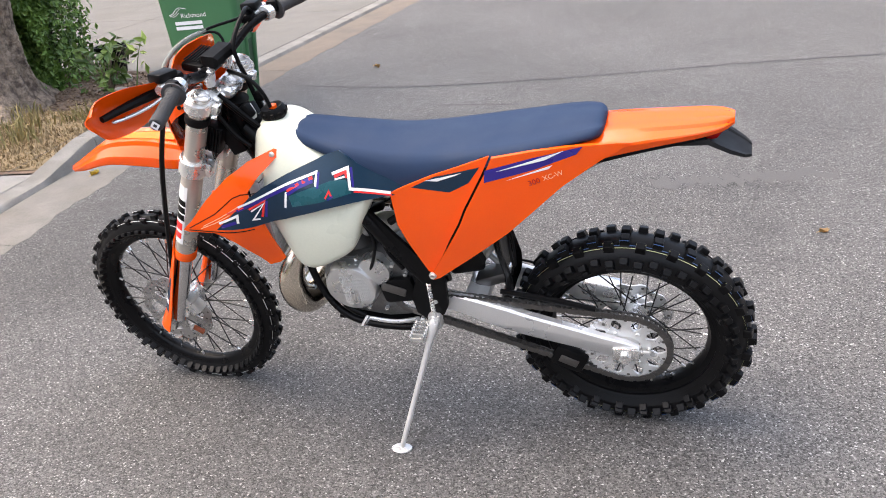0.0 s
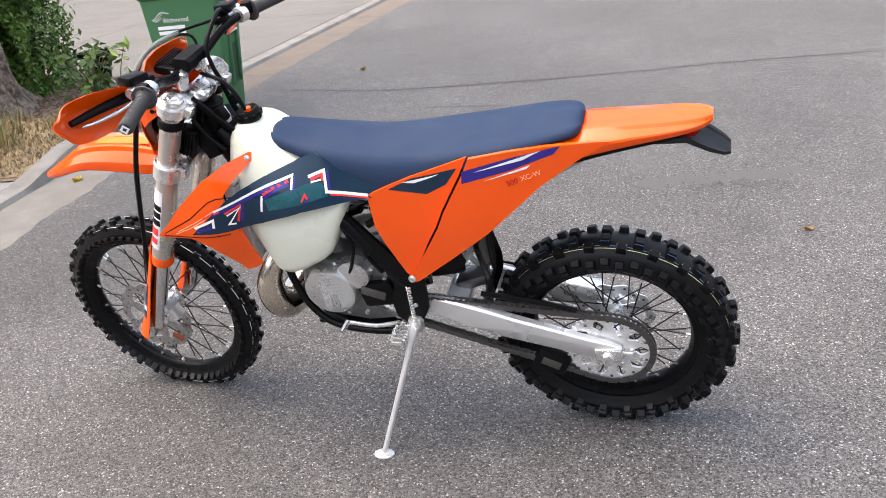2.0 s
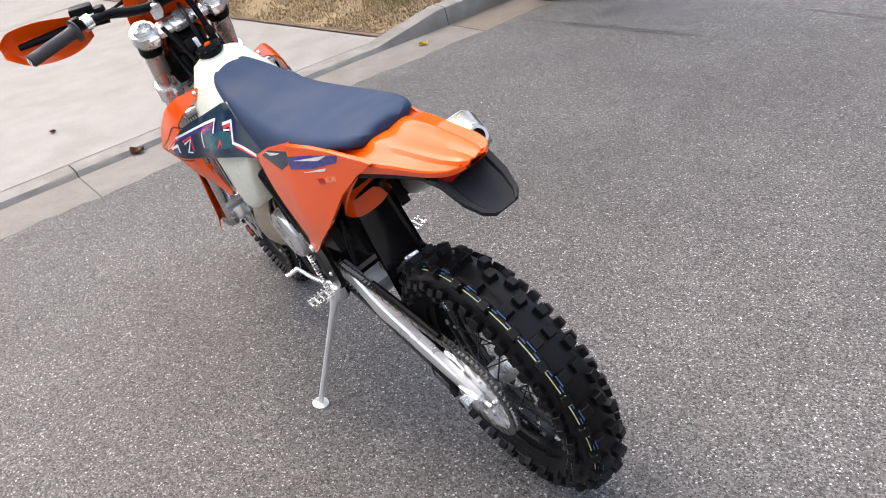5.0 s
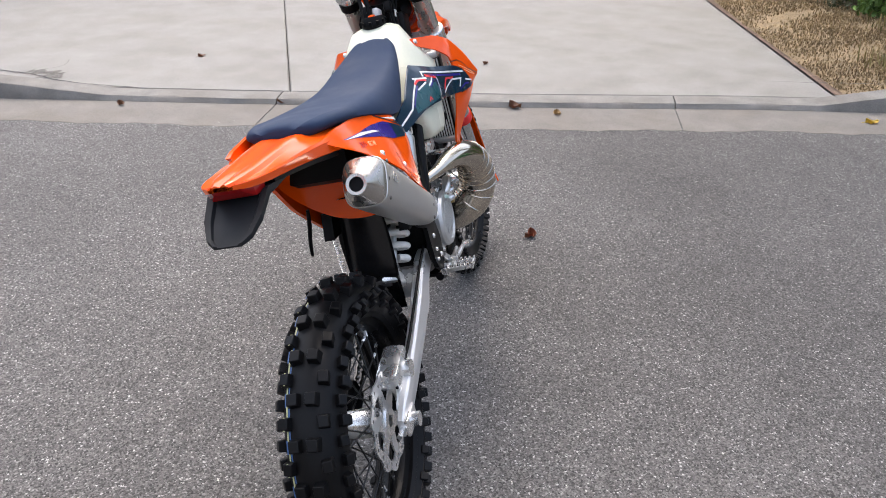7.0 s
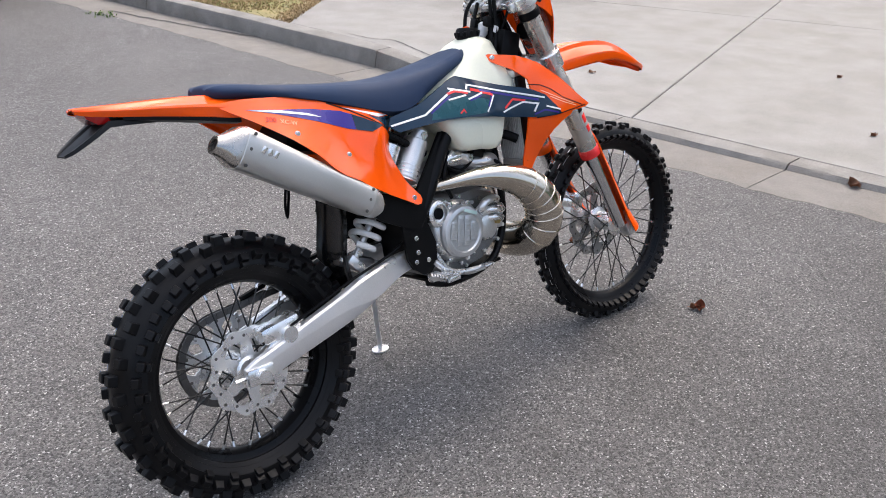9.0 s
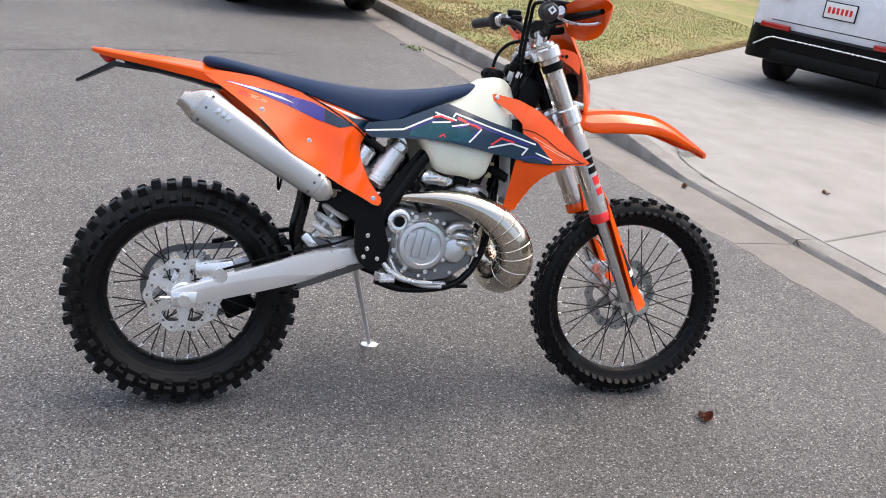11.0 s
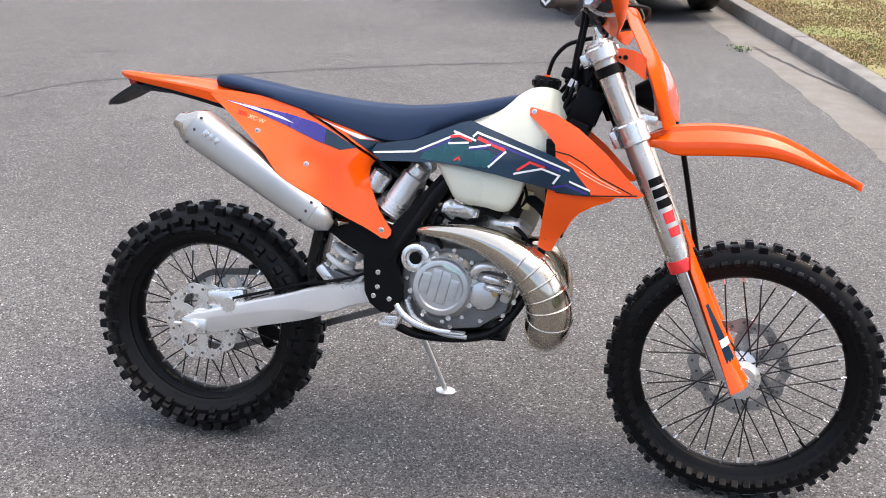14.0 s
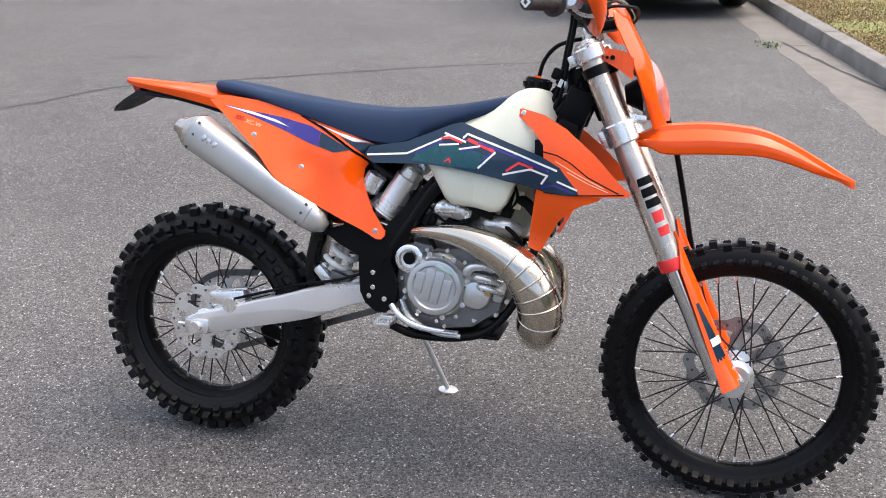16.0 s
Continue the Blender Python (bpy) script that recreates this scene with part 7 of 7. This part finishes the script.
leaf_cloud("shoot_leaf", (pos, np.tile([[0, 0, 1.0]], (len(pos), 1))), .05, leaf_material("pale_leaf", (.16, .26, .04), (.34, .42, .10), .4), plant, seed=9, long=2.2)

pot = thing("plant_pot", "empty black plastic nursery pot", "pot", Matrix.Translation((5.22, -4.78, .046)))
part("pot_body", turned([(.001, 0), (.105, 0), (.135, .27), (.150, .272), (.150, .30), (.135, .30), (.10, .02), (.001, .02)], 28, axis="z"), BLACK, pot)

for x, y, r, s in ((4.15, -3.60, .075, 1), (4.42, -3.72, .07, 2), (4.12, -3.95, .075, 3), (4.10, -3.28, .05, 4), (4.75, -4.2, .08, 5)):
    rr = random.Random(s)
    bm = bmesh.new()
    bmesh.ops.create_icosphere(bm, subdivisions=3, radius=r)
    noise.seed_set(1)
    for v in bm.verts:
        k = 1 + .28 * noise.noise(v.co * 7 + Vector((s * 3.1, 0, 0))) + .08 * noise.noise(v.co * 22)
        v.co = Vector((v.co.x * 1.25, v.co.y * .9, v.co.z * .72)) * k
    ob = part("garden_stone", bm, STONE, None, smooth=60)
    ob.matrix_world = Matrix.Translation((x, y, .118 + r * .45)) @ Matrix.Rotation(s * 1.3, 4, "Z")
    tagged(ob, "rounded grey garden stone on the mulch", "stone", group="garden stones")


def blades(name, spots, height, material, label, category, seed, lean=.5, width=.006):
    """Grass as single bent blades."""
    rng = np.random.default_rng(seed)
    n = len(spots)
    a = rng.uniform(0, 2 * np.pi, n)
    d = np.stack([np.cos(a), np.sin(a), 0 * a], 1)
    w = np.stack([-np.sin(a), np.cos(a), 0 * a], 1) * width * rng.uniform(.6, 1.4, (n, 1))
    h = height * rng.uniform(.4, 1.3, (n, 1))
    k = rng.uniform(.1, 1, (n, 1)) * lean
    up = np.array([[0, 0, 1.0]])
    p0 = np.asarray(spots)
    p1 = p0 + up * h * .6 + d * h * k * .35
    p2 = p0 + up * h * (1 - .35 * k) + d * h * k
    verts = np.stack([p0 - w, p0 + w, p1 + w * .8, p1 - w * .8, p2], 1).reshape(-1, 3)
    i = np.arange(n)[:, None] * 5
    me = bpy.data.meshes.new(name)
    me.from_pydata(verts.tolist(), [], np.concatenate([i + [0, 1, 2], i + [0, 2, 3], i + [3, 2, 4]], 0).tolist())
    me.materials.append(material)
    return tagged(new(name, me), label, category, kind="stuff")


def inside(outline, x, y):
    hit = False
    for (x0, y0), (x1, y1) in zip(outline, outline[1:] + outline[:1]):
        if (y0 > y) != (y1 > y) and x < (x1 - x0) * (y - y0) / (y1 - y0) + x0:
            hit = not hit
    return hit


rng = random.Random(21)
spots = []
while len(spots) < 14000:
    x, y = rng.uniform(3.9, 7.6), rng.uniform(-3.3, -1.7)
    if inside(turf, x, y) and noise.noise(Vector((x * 2.2, y * 2.2, 0))) > -.28 + rng.uniform(-.25, .25):
        spots.append((x, y, flush_z(x, y, BED_EDGE) + .003))
blades("dry_grass", spots, .030, leaf_material("withered_blade", (.15, .105, .055), (.34, .25, .13), .85), "dry straw-coloured grass tufts", "grass", 3, 1.0, .004)
spots = []
while len(spots) < 380:
    c = rng.choice([(4.62, -2.75), (4.3, -3.05), (4.9, -3.05), (5.6, -2.9), (4.45, -2.5)])
    x, y = c[0] + rng.gauss(0, .10), c[1] + rng.gauss(0, .10)
    spots.append((x, y, .12))
blades("grass_tuft", spots, .13, leaf_material("weed_blade", (.10, .10, .03), (.34, .26, .11), .7), "green and straw grass tufts round the trunk", "grass", 5, .9, .005)
spots = []
while len(spots) < 42000:
    x, y = rng.uniform(2.6, 9.5), 4.6 + 8.5 * rng.random() ** 1.5
    if inside(lawn_outline, x, y):
        spots.append((x, y, lawn_z(x, y) - .002))
blades("lawn_grass", spots, .018, GRASS, "short mown green and yellowed grass", "grass", 6, 1.0, .006)
spots = []
while len(spots) < 24000:
    y = rng.uniform(5.3, 12)
    x = kerb_x(y) + .17 + 1.5 * rng.random() ** 1.3
    if inside(lawn_outline, x, y) and noise.noise(Vector((x * 1.3, y * 1.3, 4))) > -.30 + rng.uniform(-.15, .15):
        spots.append((x, y, lawn_z(x, y) - .002))
blades("verge_grass", spots, .022, STRAW, "dry straw-coloured grass along the kerb", "grass", 9, 1.0, .006)
spots = []
for (x0, y0), (x1, y1) in zip(DRIVE_EDGE[:3], DRIVE_EDGE[1:]):
    for _ in range(int(1500 * math.hypot(x1 - x0, y1 - y0))):
        f, out = rng.random(), -.035 + abs(rng.gauss(0, .07)) + .03 * noise.noise(Vector((x0 + 9 * rng.random(), 0, 2)))
        x, y = x0 + (x1 - x0) * f, y0 + (y1 - y0) * f
        d = math.hypot(x1 - x0, y1 - y0)
        x, y = x - (y1 - y0) / d * out, y + (x1 - x0) / d * out
        spots.append((x, y, .036 if out < 0 else lawn_z(x, y) - .002))
blades("edge_grass", spots, .030, STRAW, "dry straw-coloured grass along the driveway", "grass", 12, 1.2, .006)
spots = []
while len(spots) < 420:
    x, y = rng.uniform(3.2, 9), rng.uniform(4.8, 11)
    if inside(lawn_outline, x, y):
        spots.append((x, y, lawn_z(x, y) + .022))
leaf_cloud("lawn_flowers", (np.array(spots), np.tile([[0, 0, 1.0]], (len(spots), 1))), .016, leaf_material("pale_petal", (.6, .55, .35), (.8, .78, .7)), None, "tiny pale flowers in the lawn", 5)["category"] = "flowers"
spots = [(2.43 + rng.gauss(0, .05), 6.2 + rng.gauss(0, .07), .004) for _ in range(60)]
blades("gutter_weed", spots, .024, LEAF_BROAD, "small green weed in the gutter", "weed", 8, 1.2, .007)
spots = [(rng.uniform(4.1, 5.4), rng.uniform(-4.6, -3.1), .12) for _ in range(2600)]
leaf_cloud("bark_chips", (np.array(spots), np.tile([[0, 0, 1.0]], (len(spots), 1))), .022, leaf_material("bark_chip", (.07, .045, .03), (.26, .18, .12), .9), None, "loose brown bark chips", 6, 1.8, .5)["category"] = "mulch"


# fallen leaves: each curled, with a stalk
def fallen_leaf(x, y, z, size, colour, turn, label, curl=.5):
    bm = bmesh.new()
    rows = []
    for i in range(7):
        f = i / 6
        w = size * .42 * math.sin(math.pi * min(f * .93 + .07, 1)) ** .8
        row = []
        for k in range(5):
            g = k / 2 - 1
            row.append((size * (f - .5), w * g, size * curl * (.35 * g * g + .5 * (f - .5) ** 2) + .12 * size * math.sin(5 * f + 3 * g) + .004))
        rows.append(row)
    add_loft(bm, rows, closed=False)
    bmesh.ops.solidify(bm, geom=bm.faces[:], thickness=.0008)
    low = min(v.co.z for v in bm.verts)
    for v in bm.verts:
        v.co.z -= low
    mat = surface("fallen_leaf", colour, .7, vary=.35, scale=60, fine=300, bump=.4, height=.0008)
    ob = thing("fallen_leaf", label, "leaf", Matrix.Translation((x, y, z)) @ Matrix.Rotation(turn, 4, "Z"), "fallen leaves")
    part("blade", bm, mat, ob, smooth=60)
    part("stalk", tube([(size * .45, 0, .003 + size * .1), (size * .62, size * .03, .004), (size * .78, 0, .003)], .0012, 5, 2), mat, ob)
    return ob


RED_BROWN, BROWN, YELLOW_L, TAN_L = (.20, .055, .025), (.16, .075, .04), (.50, .36, .05), (.34, .22, .09)
fallen_leaf(1.755, -.264, .001, .046, RED_BROWN, .4, "curled red-brown dead leaf on the asphalt", 1.2)
fallen_leaf(1.745, -.250, .003, .034, BROWN, 2.1, "curled red-brown dead leaf on the asphalt", 1.0)
fallen_leaf(3.50, -.10, .005, .075, BROWN, 1.2, "curled brown dead leaf in the gutter", .9)
fallen_leaf(3.42, -.35, .005, .055, TAN_L, .3, "dry tan leaf in the gutter", .6)
fallen_leaf(3.36, 1.28, .005, .06, BROWN, 2.0, "curled brown dead leaf in the gutter", .7)
fallen_leaf(3.17, 2.2, .005, .05, BROWN, .9, "curled brown dead leaf in the gutter", .7)
fallen_leaf(3.57, -2.15, .005, .075, YELLOW_L, 1.7, "yellow fallen leaf in the gutter", .4)
fallen_leaf(-.665, -1.425, .001, .045, TAN_L, .5, "dry tan leaf on the asphalt", .5)
fallen_leaf(2.66, -5.0, .001, .075, TAN_L, 2.4, "dry tan leaf on the asphalt", .5)
for x, y in ((4.35, .15), (4.2, 2.1), (5.6, .9)):
    fallen_leaf(x, y, .041, .05, BROWN, x * 5, "small brown dead leaf on the concrete", .6)
spots = [(rng.uniform(-5, 3), rng.uniform(-6, 6), .004) for _ in range(700)]
leaf_cloud("road_grit", (np.array(spots), np.tile([[0, 0, 1.0]], (len(spots), 1))), .006, leaf_material("pale_grit", (.35, .33, .30), (.75, .74, .70), .8), None, "scattered pale grit on the asphalt", 16, 1.2, .6)["category"] = "grit"
